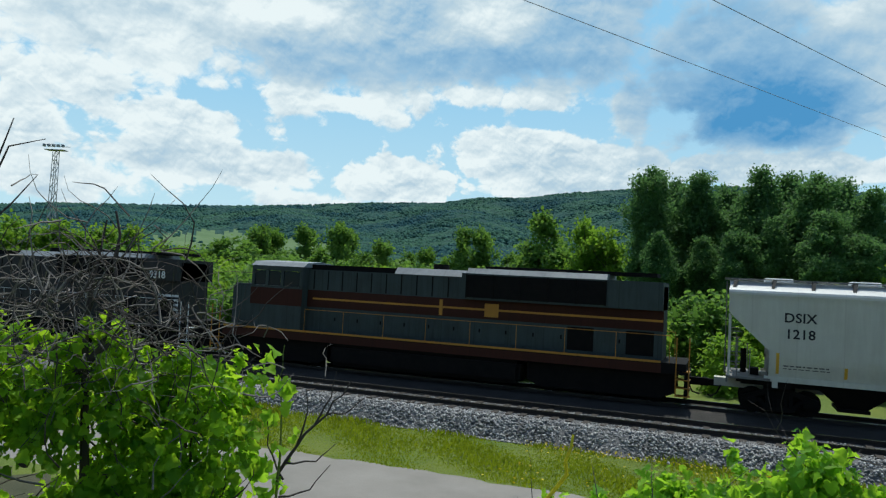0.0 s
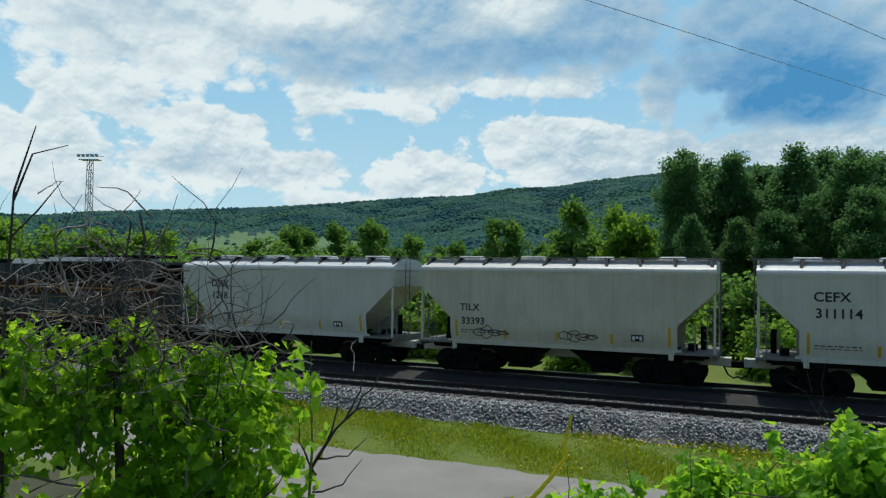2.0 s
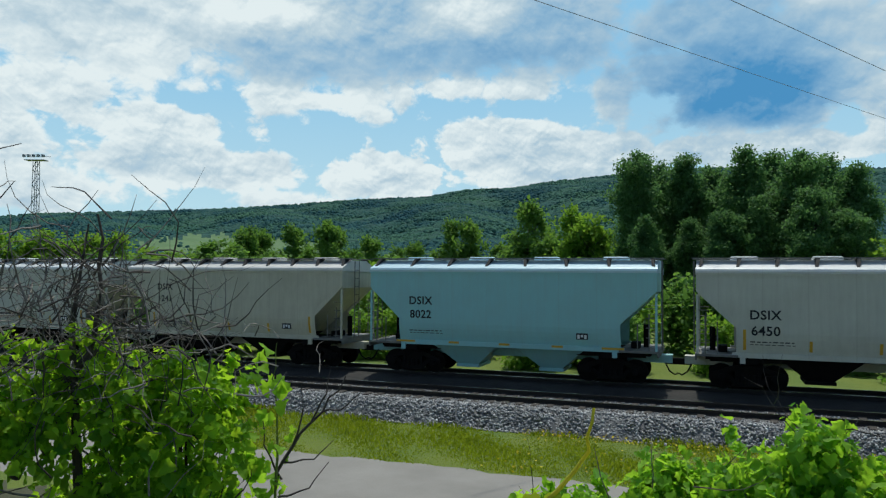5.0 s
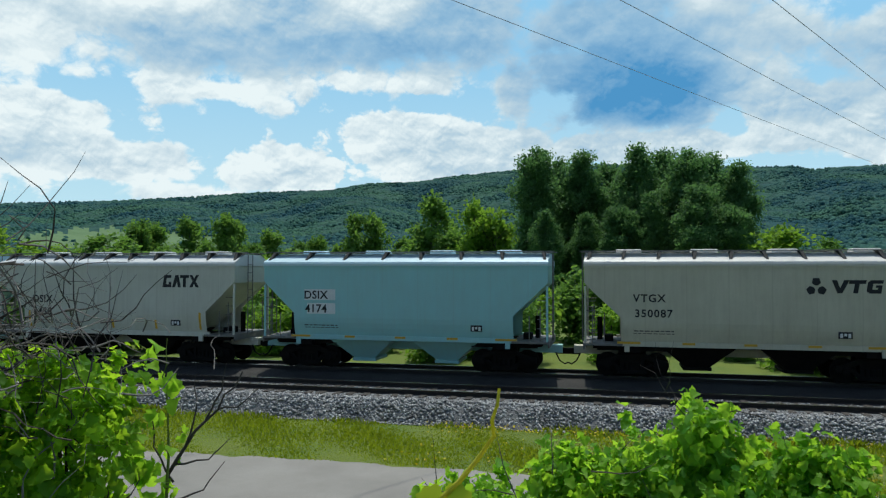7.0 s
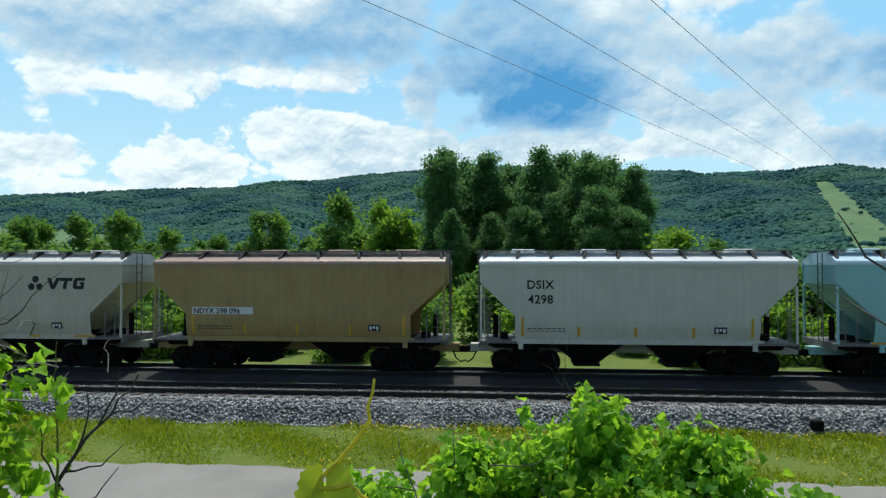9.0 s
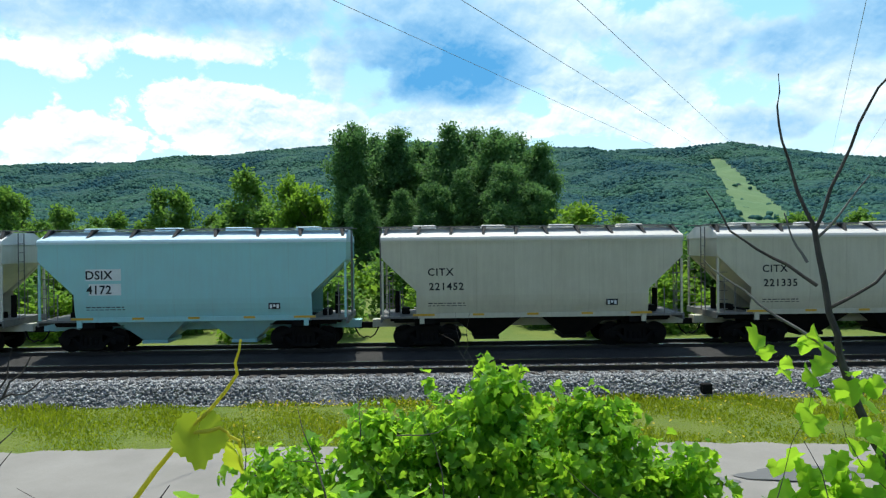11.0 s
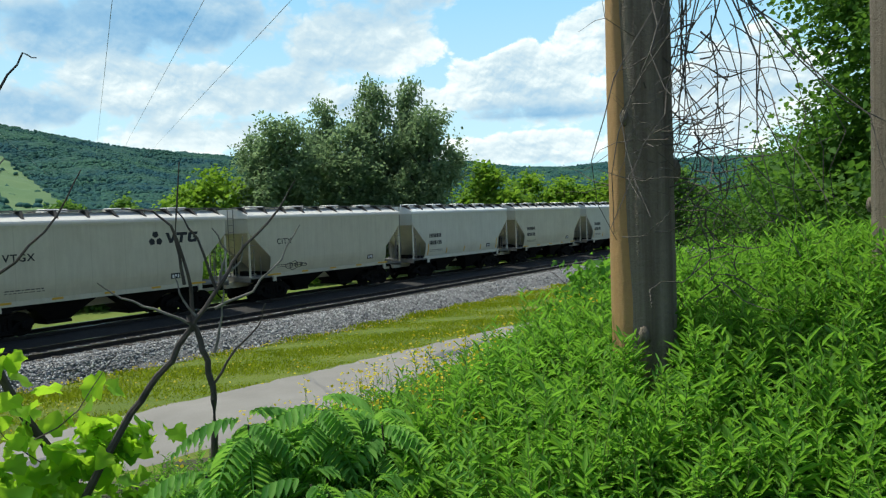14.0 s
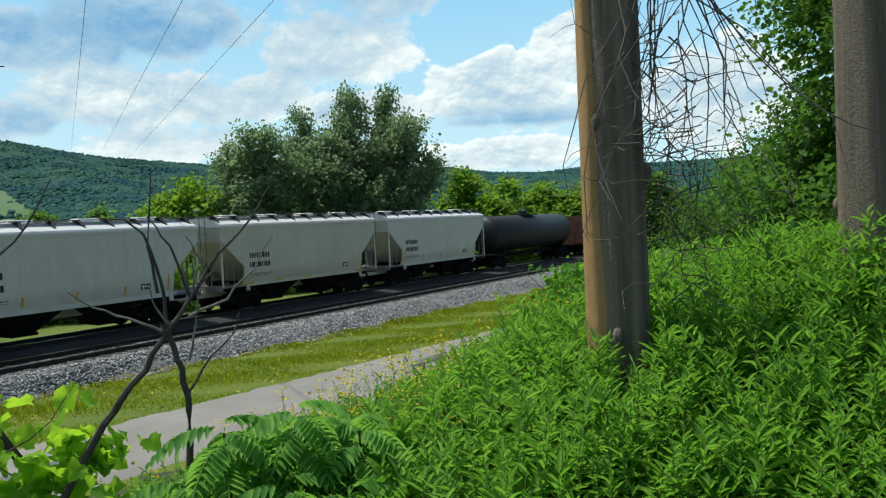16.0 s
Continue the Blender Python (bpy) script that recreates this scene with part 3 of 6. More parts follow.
CLOUDS_WEST = [
    (-30, 13.4, 6, 0.9, 0.8, 0.97, 0.12), (-19.6, 14.5, 3, 0.8, 0.75, 0.97, 0.12), (-13, 14.3, 3.6, 0.7, 0.75, 0.95, 0.12), (-40.9, 11.0, 7.4, 1.5, 0.95, 0.93, 0.1), (-38.6, 7.9, 9.6, 2.0, 0.95, 0.9, 0.1), (-48, 5.8, 6, 2.0, 0.9, 0.84, 0.15), (-50.5, 9.5, 2.6, 3.2, 0.95, 0.93, 0.1),
    (-57, 9, 5, 5, 0.95, 0.9, 0.1), (-24, 7.6, 5.2, 2.3, 1.0, 0.96, 0.06), (-14, 10.2, 6.6, 2.4, 1.0, 0.98, 0.06), (-10, 8.6, 7.5, 3.2, 1.0, 0.86, 0.06), (-6.4, 14, 1.8, 2.6, 0.95, 0.95, 0.1), (-31, 5.4, 5, 1.0, 0.8, 0.9, 0.2),
]
CLOUDS_NORTH = [
    (4, 16.5, 11, 6.5, 1.0, 0.42, 0.3), (-1, 18, 6, 3, 0.9, 0.42, 0.3), (3.6, 13.1, 7.2, 3.1, 1.0, -0.02, 0.2), (4, 9.3, 10, 1.4, 0.95, 0.76, 0.1), (9.5, 19.6, 3.5, 1.5, 0.9, 0.78, 0.25), (12, 16.6, 4, 3, 0.95, 0.60, 0.3), (15, 19.6, 4, 1.7, 0.9, 0.85, 0.25), (12.5, 11, 3.5, 2.6, 1.0, 0.74, 0.12),
    (18, 10.6, 5, 3.2, 1.0, 0.81, 0.1), (20.5, 15, 6, 3.2, 0.95, 0.58, 0.3), (23.5, 8.4, 5, 2, 0.95, 0.73, 0.15), (28.5, 13.4, 6.5, 2.6, 0.95, 0.40, 0.25), (30.8, 10, 5.5, 2.4, 0.95, 0.60, 0.25),
]
CLOUDS_EAST = [
    (35, 15, 9, 2.8, 0.95, 0.28, 0.25), (35, 9.8, 8, 2.2, 1.0, 0.78, 0.12), (36, 6.8, 7, 1.6, 0.9, 0.68, 0.2), (26, 8.2, 3.5, 1.1, 0.9, 0.42, 0.25), (42.5, 10, 4.5, 2.0, 0.9, 0.54, 0.25), (48.5, 13.6, 6.5, 3.4, 1.0, 0.70, 0.2), (50, 8.8, 6, 1.7, 0.95, 0.71, 0.15), (51, 18, 8, 3, 0.9, 0.47, 0.3),
    (60.5, 10.2, 6.6, 2.7, 1.0, 0.84, 0.06), (66, 13, 3.2, 2.4, 1.0, 0.84, 0.06), (57.6, 14.6, 2.6, 2.0, -0.9, 0.76, 0.1), (61.6, 7.6, 6, 0.8, 0.9, 0.34, 0.25), (60.5, 5.0, 7, 1.5, 0.95, 0.78, 0.1), (76, 8, 6, 4, 0.95, 0.71, 0.15),
]


def sky_material():
    m = bpy.data.materials.new("sky_and_clouds")
    m.use_nodes = True
    nt = m.node_tree
    nt.nodes.remove(nt.nodes["Principled BSDF"])
    uv = nt.nodes.new("ShaderNodeUVMap").outputs[0]
    cover, shade, soft = (nt.nodes.new("ShaderNodeAttribute") for _ in range(3))
    cover.attribute_name, shade.attribute_name, soft.attribute_name = "cover", "shade", "soft"

    def billow(up):
        """Heaped cloud texture: rounded cells within cells, ragged by noise; looked up a little higher for relief."""
        mp = nt.nodes.new("ShaderNodeMapping")
        mp.inputs["Location"].default_value = (-0.25 * up, up, 0)
        mp.inputs["Scale"].default_value = (1.0, 1.35, 1.0)
        nt.links.new(uv, mp.inputs[0])
        warp = nt.nodes.new("ShaderNodeTexNoise")
        warp.inputs["Scale"].default_value, warp.inputs["Detail"].default_value = 0.45, 4.0
        nt.links.new(mp.outputs[0], warp.inputs["Vector"])
        add = nt.nodes.new("ShaderNodeVectorMath")
        add.operation = "MULTIPLY_ADD"
        add.inputs[1].default_value = (2.0, 2.0, 0.0)
        nt.links.new(warp.outputs["Color"], add.inputs[0])
        nt.links.new(mp.outputs[0], add.inputs[2])
        vor = nt.nodes.new("ShaderNodeTexVoronoi")
        vor.feature, vor.voronoi_dimensions, vor.normalize = "F1", "2D", True
        for key, val in (("Scale", 0.38), ("Detail", 4.0), ("Roughness", 0.5), ("Lacunarity", 2.3)):
            vor.inputs[key].default_value = val
        nt.links.new(add.outputs[0], vor.inputs["Vector"])
        n1 = noise_of(nt, 0.26, 6.0, 0.46, mp.outputs[0])
        return math_of(nt, "ADD", math_of(nt, "MULTIPLY", math_of(nt, "SUBTRACT", 0.36, vor.outputs["Distance"]), 0.95), math_of(nt, "MULTIPLY", math_of(nt, "SUBTRACT", n1, 0.5), 1.1))

    here, above = billow(0.0), billow(0.9)
    dens = math_of(nt, "ADD", cover.outputs["Fac"], here)
    edge = nt.nodes.new("ShaderNodeMapRange")
    edge.interpolation_type = "SMOOTHSTEP"
    nt.links.new(dens, edge.inputs["Value"])
    edge.inputs["From Min"].default_value = 0.37
    nt.links.new(math_of(nt, "ADD", math_of(nt, "MULTIPLY", soft.outputs["Fac"], 1.5), 0.39), edge.inputs["From Max"])
    alpha = edge.outputs[0]
    firm = math_of(nt, "SUBTRACT", 1.0, math_of(nt, "MULTIPLY", soft.outputs["Fac"], 3.2), True)
    relief = math_of(nt, "ADD", math_of(nt, "MULTIPLY", math_of(nt, "SUBTRACT", here, above), 0.42),
                     math_of(nt, "MULTIPLY", math_of(nt, "MULTIPLY", math_of(nt, "SUBTRACT", here, billow(0.3)), firm), 1.0))
    broad = math_of(nt, "MULTIPLY", math_of(nt, "SUBTRACT", noise_of(nt, 0.16, 4.0, 0.5, uv, (1.0, 1.7, 1.0)), 0.5), 0.55)
    thin = math_of(nt, "MULTIPLY", math_of(nt, "SUBTRACT", 0.85, dens, True), 0.35)
    lit = math_of(nt, "ADD", math_of(nt, "ADD", shade.outputs["Fac"], relief), math_of(nt, "ADD", broad, thin))
    cloud = ramp(nt, lit, [(0.0, (0.10, 0.32, 0.61)), (0.40, (0.34, 0.53, 0.73)), (0.70, (0.60, 0.71, 0.80)), (1.0, (0.95, 0.98, 0.99))])
    sep = nt.nodes.new("ShaderNodeSeparateXYZ")
    nt.links.new(uv, sep.inputs[0])
    blue = ramp(nt, math_of(nt, "DIVIDE", sep.outputs[1], 30.0), [(0.15, (0.60, 0.82, 0.93)), (0.55, (0.34, 0.63, 0.90))])
    em = nt.nodes.new("ShaderNodeEmission")
    nt.links.new(mix_of(nt, alpha, blue, cloud), em.inputs[0])
    nt.links.new(em.outputs[0], nt.nodes["Material Output"].inputs[0])
    return m


build_sky()

# ---- the freight train ----
SPEED = 13.24
RAIL_UP = 0.13
PITCH = 13.083
train = []  # each vehicle and its place along the track at the start


def wheelset(parent, x, r=0.46):
    bm = bmesh.new()
    tube(bm, [(0, -0.78, 0), (0, 0.78, 0)], 0.08, 8)
    ws = part("wheelset", bm, M_UNDER, parent)
    ws.matrix_basis = pose(x, 0, r)
    for y in (-0.75, 0.75):
        bm = bmesh.new()
        tube(bm, [(0, y - 0.07, 0), (0, y - 0.05, 0), (0, y + 0.05, 0), (0, y + 0.07, 0)], [r * 0.86, r, r, r * 0.86], 20)
        part("wheel", bm, M_UNDER, ws)
    return ws


def bogie(car, x, axles=(-0.89, 0.89), r=0.46, long=2.5, deep=0.0):
    """Cast side frames with arched tops and windows at the springs, bolster, springs, bearing caps and wheelsets."""
    h = long / 2
    bm = bmesh.new()
    for y in (-1.02, 1.02):
        a, b = y - 0.08, y + 0.08
        prism(bm, [(-h, 0.40), (-h, 0.62), (-h + 0.22, 0.68), (-0.46, 0.90), (0.46, 0.90), (h - 0.22, 0.68), (h, 0.62), (h, 0.40), (h - 0.30, 0.40), (h - 0.42, 0.56), (0.40, 0.74), (-0.40, 0.74), (-h + 0.42, 0.56), (-h + 0.30, 0.40)], a, b)
        prism(bm, [(-h + 0.42, 0.56), (-0.44, 0.16), (0.44, 0.16), (h - 0.42, 0.56), (h - 0.62, 0.56), (0.34, 0.28), (-0.34, 0.28), (-h + 0.62, 0.56)], a, b)
        for s in (-1, 1):
            box(bm, s * 0.38 - 0.06, s * 0.38 + 0.06, a, b, 0.22, 0.80)
        for s in (-0.2, 0, 0.2):
            tube(bm, [(s, y, 0.28), (s, y, 0.56)], 0.075, 7)
        for c in axles:
            tube(bm, [(c, y * 1.02, r), (c, y * 1.16, r)], 0.13, 10)
    box(bm, -0.36, 0.36, -1.04, 1.04, 0.24, 0.78)
    box(bm, -0.5, 0.5, -0.9, 0.9, 0.78, 1.0)
    for s in (-1, 1):
        box(bm, s * 0.36 - 0.07, s * 0.36 + 0.07, -0.85, 0.85, 0.3, 0.44)
    if deep:
        for y in (-1.12, 1.12):
            prism(bm, [(-h, 0.42), (-h, 1.12), (h, 1.12), (h, 0.42), (h - 0.5, deep), (-h + 0.5, deep)], y - 0.06, y + 0.06)
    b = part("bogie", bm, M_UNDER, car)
    b.matrix_basis = pose(x, 0, 0)
    for a in axles:
        wheelset(b, a, r)
    return b


HL = 5.865  # half the length of a hopper body


def inset(z):
    """How far the side sheet curves in towards its foot."""
    return 0.17 * max(0.0, (2.25 - z) / 0.87) ** 2


def hopper_car(name, paint, label):
    """A two-bay covered hopper: side sheets cut away at the ends, sloping end sheets, ribbed roof with hatches."""
    car = thing(name, label, "hopper car", "covered hoppers of the train")
    W, eave, sill = 1.60, 4.24, 1.38
    bm = bmesh.new()
    cut = [(0, eave), (0, 3.58), (0.15, 3.42), (1.12, 2.76), (1.28, 2.56), (1.34, 2.3), (1.34, sill)]
    side = [(-HL + a, b) for a, b in cut] + [(HL - a, b) for a, b in cut[::-1]]
    rows = [eave, 3.58, 3.42, 3.1, 2.76, 2.56, 2.3, 2.1, 1.9, 1.7, 1.54, sill]
    zs, xs = [b for _, b in cut][::-1], [a for a, _ in cut][::-1]
    for f in (-1, 1):
        grid = []
        for z in rows:
            e = HL - float(np.interp(z, zs, xs))
            y = W - inset(z)
            grid.append([[bm.verts.new((x, f * (y - d), z)) for x in (-e, e)] for d in (0.0, 0.012)])
        for a, b in zip(grid, grid[1:]):
            bm.faces.new((a[0][0], a[0][1], b[0][1], b[0][0]))
            bm.faces.new((a[1][0], b[1][0], b[1][1], a[1][1]))
            for q in (0, 1):
                bm.faces.new((a[0][q], b[0][q], b[1][q], a[1][q]))
        for g in (grid[0], grid[-1]):
            bm.faces.new((g[0][0], g[1][0], g[1][1], g[0][1]))
    bmesh.ops.recalc_face_normals(bm, faces=bm.faces)
    part("side_sheet", bm, paint, car)
    bm = bmesh.new()
    # the tank of the body between the side sheets, with its sloping ends
    prism(bm, [(-HL + 0.05, eave - 0.01), (-HL + 0.05, 3.5), (-HL + 2.6, sill + 0.02), (HL - 2.6, sill + 0.02), (HL - 0.05, 3.5), (HL - 0.05, eave - 0.01)], -W + 0.19, W - 0.19)
    for f in (-1, 1):
        prism(bm, [(-HL + 0.05, eave - 0.01), (-HL + 0.05, 3.5), (-HL + 1.32, 2.3), (HL - 1.32, 2.3), (HL - 0.05, 3.5), (HL - 0.05, eave - 0.01)], min(f * (W - 0.014), f * (W - 0.20)), max(f * (W - 0.014), f * (W - 0.20)))
    part("end_slope", bm, paint, car, "sloping end sheet in the shade")
    bm = bmesh.new()
    for y in (-W - 0.03, W - 0.03):
        box(bm, -HL - 0.02, HL + 0.02, y, y + 0.06, eave - 0.09, eave + 0.03)
    part("top_chord", bm, paint, car)
    bm = bmesh.new()
    for y in (-W + 0.08, W - 0.16):
        box(bm, -HL + 1.2, HL - 1.2, y, y + 0.08, sill - 0.16, sill + 0.02)
    box(bm, -HL - 0.45, HL + 0.45, -0.3, 0.3, 0.78, 1.08)
    for s in (-1, 1):
        for y in (-W - 0.03, W - 0.05):
            box(bm, s * (HL - 1.55) - 0.09, s * (HL - 1.55) + 0.09, y, y + 0.08, sill - 0.36, sill - 0.1)
    part("side_sill", bm, paint, car)
    for s in (-1, 1):
        bm = bmesh.new()
        box(bm, min(s * HL, s * (HL - 1.4)), max(s * HL, s * (HL - 1.4)), -W, W, sill - 0.15, sill - 0.07)
        box(bm, s * (HL + 0.02) - 0.03, s * (HL + 0.02) + 0.03, -W, W, sill - 0.30, sill - 0.05)
        part("end_platform", bm, M_RIB, car, "grimy end platform")
        bm = bmesh.new()
        c = s * (HL - 1.75)
        box(bm, c - 0.32, c + 0.32, -1.45, 1.45, 0.98, sill - 0.12)
        # filler boxes round the bolster, added as the dark shade under the body
        box(bm, c - 1.45, c + 1.45, -0.95, 0.95, 1.06, sill - 0.16)
        for y in (-1.1, 1.1):
            box(bm, c - 1.3, c + 1.3, y - 0.05, y + 0.05, 1.02, sill - 0.15)
        part("body_bolster", bm, M_UNDER, car, "black bolster, with boxes added as the shade over the bogie")
    bm = bmesh.new()
    prism(bm, [(-W + 0.02, eave - 0.02), (-W + 0.09, eave + 0.17), (-0.72, eave + 0.47), (0.72, eave + 0.47), (W - 0.09, eave + 0.17), (W - 0.02, eave - 0.02)], -HL, HL, "x")
    part("roof", bm, M_ROOFS_SUNLIT[paint.name], car, "sloping roof sheets, sunlight put into the paler paints")
    for f in (-1, 1):
        bm = bmesh.new()
        # the eave shares the roof colour, with the sunlight already in it
        prof = [(f * (W + 0.035), eave - 0.02), (f * (W + 0.05), eave + 0.05), (f * (W + 0.01), eave + 0.13), (f * (W - 0.10), eave + 0.185), (f * (W - 0.12), eave + 0.16), (f * (W - 0.02), eave - 0.02)]
        prism(bm, prof, -HL - 0.02, HL + 0.02, "x")
        part("eave_plate", bm, M_ROOFS_SUNLIT[paint.name], car, "rolled plate along the eave, sunlight put into the paler paints")
    n = 9 if paint.name in ("paint_grey", "paint_cream", "paint_beige") else 7
    for k in range(n + 1):
        x = -HL + 0.12 + (2 * HL - 0.24) * k / n
        lean = 0.10 * (1 if x < 0 else -1)
        for f in (-1, 1):
            bm = bmesh.new()
            a = [bm.verts.new(q) for q in ((x - 0.05, f * (W - 0.14), eave + 0.16), (x + 0.05, f * (W - 0.14), eave + 0.16), (x + 0.06 + lean, f * 1.06, eave + 0.53), (x - 0.06 + lean, f * 1.06, eave + 0.53), (x - 0.06 + lean, f * 0.62, eave + 0.53), (x + 0.06 + lean, f * 0.62, eave + 0.53), (x + 0.05, f * 0.62, eave + 0.45), (x - 0.05, f * 0.62, eave + 0.45))]
            for q in ((0, 1, 2, 3), (3, 2, 5, 4), (4, 5, 6, 7), (7, 6, 1, 0), (0, 3, 4, 7), (1, 6, 5, 2)):
                bm.faces.new([a[w] for w in q])
            bmesh.ops.recalc_face_normals(bm, faces=bm.faces)
            part("roof_rib", bm, M_BRACKET, car, "dark bracket on the roof slope")
    for y in (-0.88, 0.88):
        bm = bmesh.new()
        box(bm, -HL - 0.18, HL + 0.18, y - 0.18, y + 0.18, eave + 0.53, eave + 0.56)
        part("running_board", bm, M_RIB, car, "steel grating walkway")
    for x in (-4.2, -1.4, 1.4, 4.2):
        bm = bmesh.new()
        box(bm, x - 0.48, x + 0.48, -0.36, 0.36, eave + 0.46, eave + 0.62)
        bmesh.ops.bevel(bm, geom=bm.edges[:], offset=0.04, segments=1, affect="EDGES")
        part("roof_hatch", bm, M_ROOFS_SUNLIT[paint.name], car)
    for s in (-1, 1):
        # end frame: corner posts, ladder and grab irons
        for y in (-W + 0.04, W - 0.04):
            bm = bmesh.new()
            box(bm, s * (HL - 0.04) - 0.04, s * (HL - 0.04) + 0.04, y - 0.035, y + 0.035, sill - 0.1, 3.45)
            part("corner_post", bm, paint, car)
            bm = bmesh.new()
            for dx in (0.30, 0.72):
                tube(bm, [(s * (HL - dx), y, sill - 0.1), (s * (HL - dx), y, 2.95 - dx * 0.9)], 0.022, 5)
            for k in range(5):
                tube(bm, [(s * (HL - 0.04), y, 1.45 + k * 0.36), (s * (HL - 0.42), y, 1.45 + k * 0.36)], 0.016, 5)
            part("side_ladder", bm, M_RIB, car, "thin steel rungs and rails")
        bm = bmesh.new()
        for y in (-0.62, -0.2):
            tube(bm, [(s * (HL + 0.1), y, sill - 0.1), (s * (HL + 0.1), y, eave + 0.45)], 0.022, 5)
        for k in range(9):
            tube(bm, [(s * (HL + 0.1), -0.62, 1.4 + k * 0.36), (s * (HL + 0.1), -0.2, 1.4 + k * 0.36)], 0.015, 5)
        part("end_ladder", bm, M_RIB, car)
        bm = bmesh.new()
        tube(bm, [(s * (HL - 0.55), 0.2, 1.3), (s * (HL - 0.55), 0.2, 2.2)], 0.11, 10)
        box(bm, s * (HL - 0.9) - 0.16, s * (HL - 0.9) + 0.16, -0.6, 0.1, 1.24, 1.55)
        part("brake_gear", bm, M_UNDER, car, "dark brake cylinder and reservoir")
        bm = bmesh.new()
        box(bm, min(s * (HL + 0.2), s * (HL + 0.68)), max(s * (HL + 0.2), s * (HL + 0.68)), -0.1, 0.1, 0.72, 0.96)
        tube(bm, [(s * (HL + 0.2), -0.35, 0.8), (s * (HL + 0.35), -0.4, 0.5), (s * (HL + 0.55), -0.36, 0.36), (s * (HL + 0.66), -0.3, 0.42)], 0.03, 6)
        part("coupler", bm, M_UNDER, car, "knuckle coupler with hanging air hose")
        bogie(car, s * (HL - 1.75))
    for x in (-1.75, 1.75):
        bm = bmesh.new()
        a = [bm.verts.new(p) for p in ((x - 1.55, -1.35, sill), (x + 1.55, -1.35, sill), (x + 1.55, 1.35, sill), (x - 1.55, 1.35, sill))]
        b = [bm.verts.new(p) for p in ((x - 0.42, -0.75, 0.42), (x + 0.42, -0.75, 0.42), (x + 0.42, 0.75, 0.42), (x - 0.42, 0.75, 0.42))]
        for k in range(4):
            bm.faces.new((a[k], a[(k + 1) % 4], b[(k + 1) % 4], b[k]))
        bm.faces.new(a[::-1])
        bm.faces.new(b)
        box(bm, x - 0.5, x + 0.5, -0.8, 0.8, 0.30, 0.42)
        bmesh.ops.recalc_face_normals(bm, faces=bm.faces)
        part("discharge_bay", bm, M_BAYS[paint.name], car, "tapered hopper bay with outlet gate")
    for k in range(5):
        x = -HL + 1.62 + (2 * HL - 3.24) * k / 4
        tall = paint.name not in ("paint_pale_blue", "paint_cream")
        bm = bmesh.new()
        if tall:
            hs = [sill + 0.12 + q * (0.73 if k in (0, 4) else 0.38) / 4 for q in range(5)]
            prism(bm, [(-W + inset(z) - 0.006, z) for z in hs] + [(-W + inset(z) + 0.004, z) for z in hs[::-1]], x - 0.05, x + 0.05, "x")
        else:
            box(bm, x - (0.42 if k in (0, 4) else 0.22), x + (0.42 if k in (0, 4) else 0.22), -W + 0.07, -W + 0.078, sill - 0.07, sill + 0.015)
        part("reflector", bm, M_YELLOW, car, "yellow reflective strip")
    bm = bmesh.new()
    tuck = inset(sill + 0.28)
    box(bm, HL - 3.0, HL - 2.55, -W + inset(sill + 0.52) - 0.006, -W + tuck + 0.002, sill + 0.28, sill + 0.52)
    panel = part("data_panel", bm, M_LETTER, car, "black consolidated stencil panel")
    bm = bmesh.new()
    for k in range(3):
        box(bm, HL - 2.95 + 0.13 * k, HL - 2.86 + 0.13 * k, -W + inset(sill + 0.52) - 0.010, -W + inset(sill + 0.52) - 0.006, sill + 0.31 + 0.06 * (k % 2), sill + 0.46)
    part("stencil", bm, M_LETTER_WHITE, panel)
    return car


def bars(car, x, z, rows, length, height, mat, name="small_print"):
    """Print too small to read: rows of short plain bars."""
    bm = bmesh.new()
    rng = random.Random(int(x * 10) + rows)
    for r in range(rows):
        px = x
        while px < x + length:
            w = rng.uniform(0.06, 0.22)
            box(bm, px, px + w, -1.606 + inset(z - r * height * 1.8), -1.596 + inset(z - r * height * 1.8), z - r * height * 1.8, z - r * height * 1.8 + height)
            px += w + 0.05
    return part(name, bm, mat, car)


def lettering(car, text, x, z, size, mat=None, spread=1.0):
    cu = bpy.data.curves.new("lettering", "FONT")
    cu.body, cu.size, cu.extrude, cu.offset = text, size, 0.002, size * 0.018
    cu.space_character, cu.resolution_u = spread, 3
    cu.materials.append(mat or M_LETTER)
    ob = new("lettering", cu)
    ob.parent = car
    ob.matrix_basis = pose(x, -1.606, z, 90, 0, 0)
    return ob


def sunlit_roof_paint(name, base, grime):
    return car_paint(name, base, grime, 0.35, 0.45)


# Paler than the sides but for tan: sunlight on the roofs put into colour.
M_ROOFS_SUNLIT = {"paint_beige": sunlit_roof_paint("roof_beige_sunlit", (0.66, 0.63, 0.58), (0.45, 0.42, 0.36)), "paint_cream": sunlit_roof_paint("roof_cream_sunlit", (0.66, 0.63, 0.58), (0.45, 0.42, 0.36)), "paint_grey": sunlit_roof_paint("roof_grey_sunlit", (0.68, 0.68, 0.66), (0.46, 0.45, 0.42)),
           "paint_pale_blue": sunlit_roof_paint("roof_pale_blue_sunlit", (0.55, 0.72, 0.78), (0.42, 0.52, 0.54)), "paint_tan": sunlit_roof_paint("roof_tan", (0.36, 0.25, 0.19), (0.22, 0.15, 0.11))}
M_BRACKET = surface("dark_roof_bracket", (0.045, 0.043, 0.04), (0.085, 0.08, 0.075), 4.0, 0.8, spec=0.2)
M_RIB = surface("grimy_bracket", (0.16, 0.155, 0.14), (0.24, 0.23, 0.21), 4.0, 0.7)
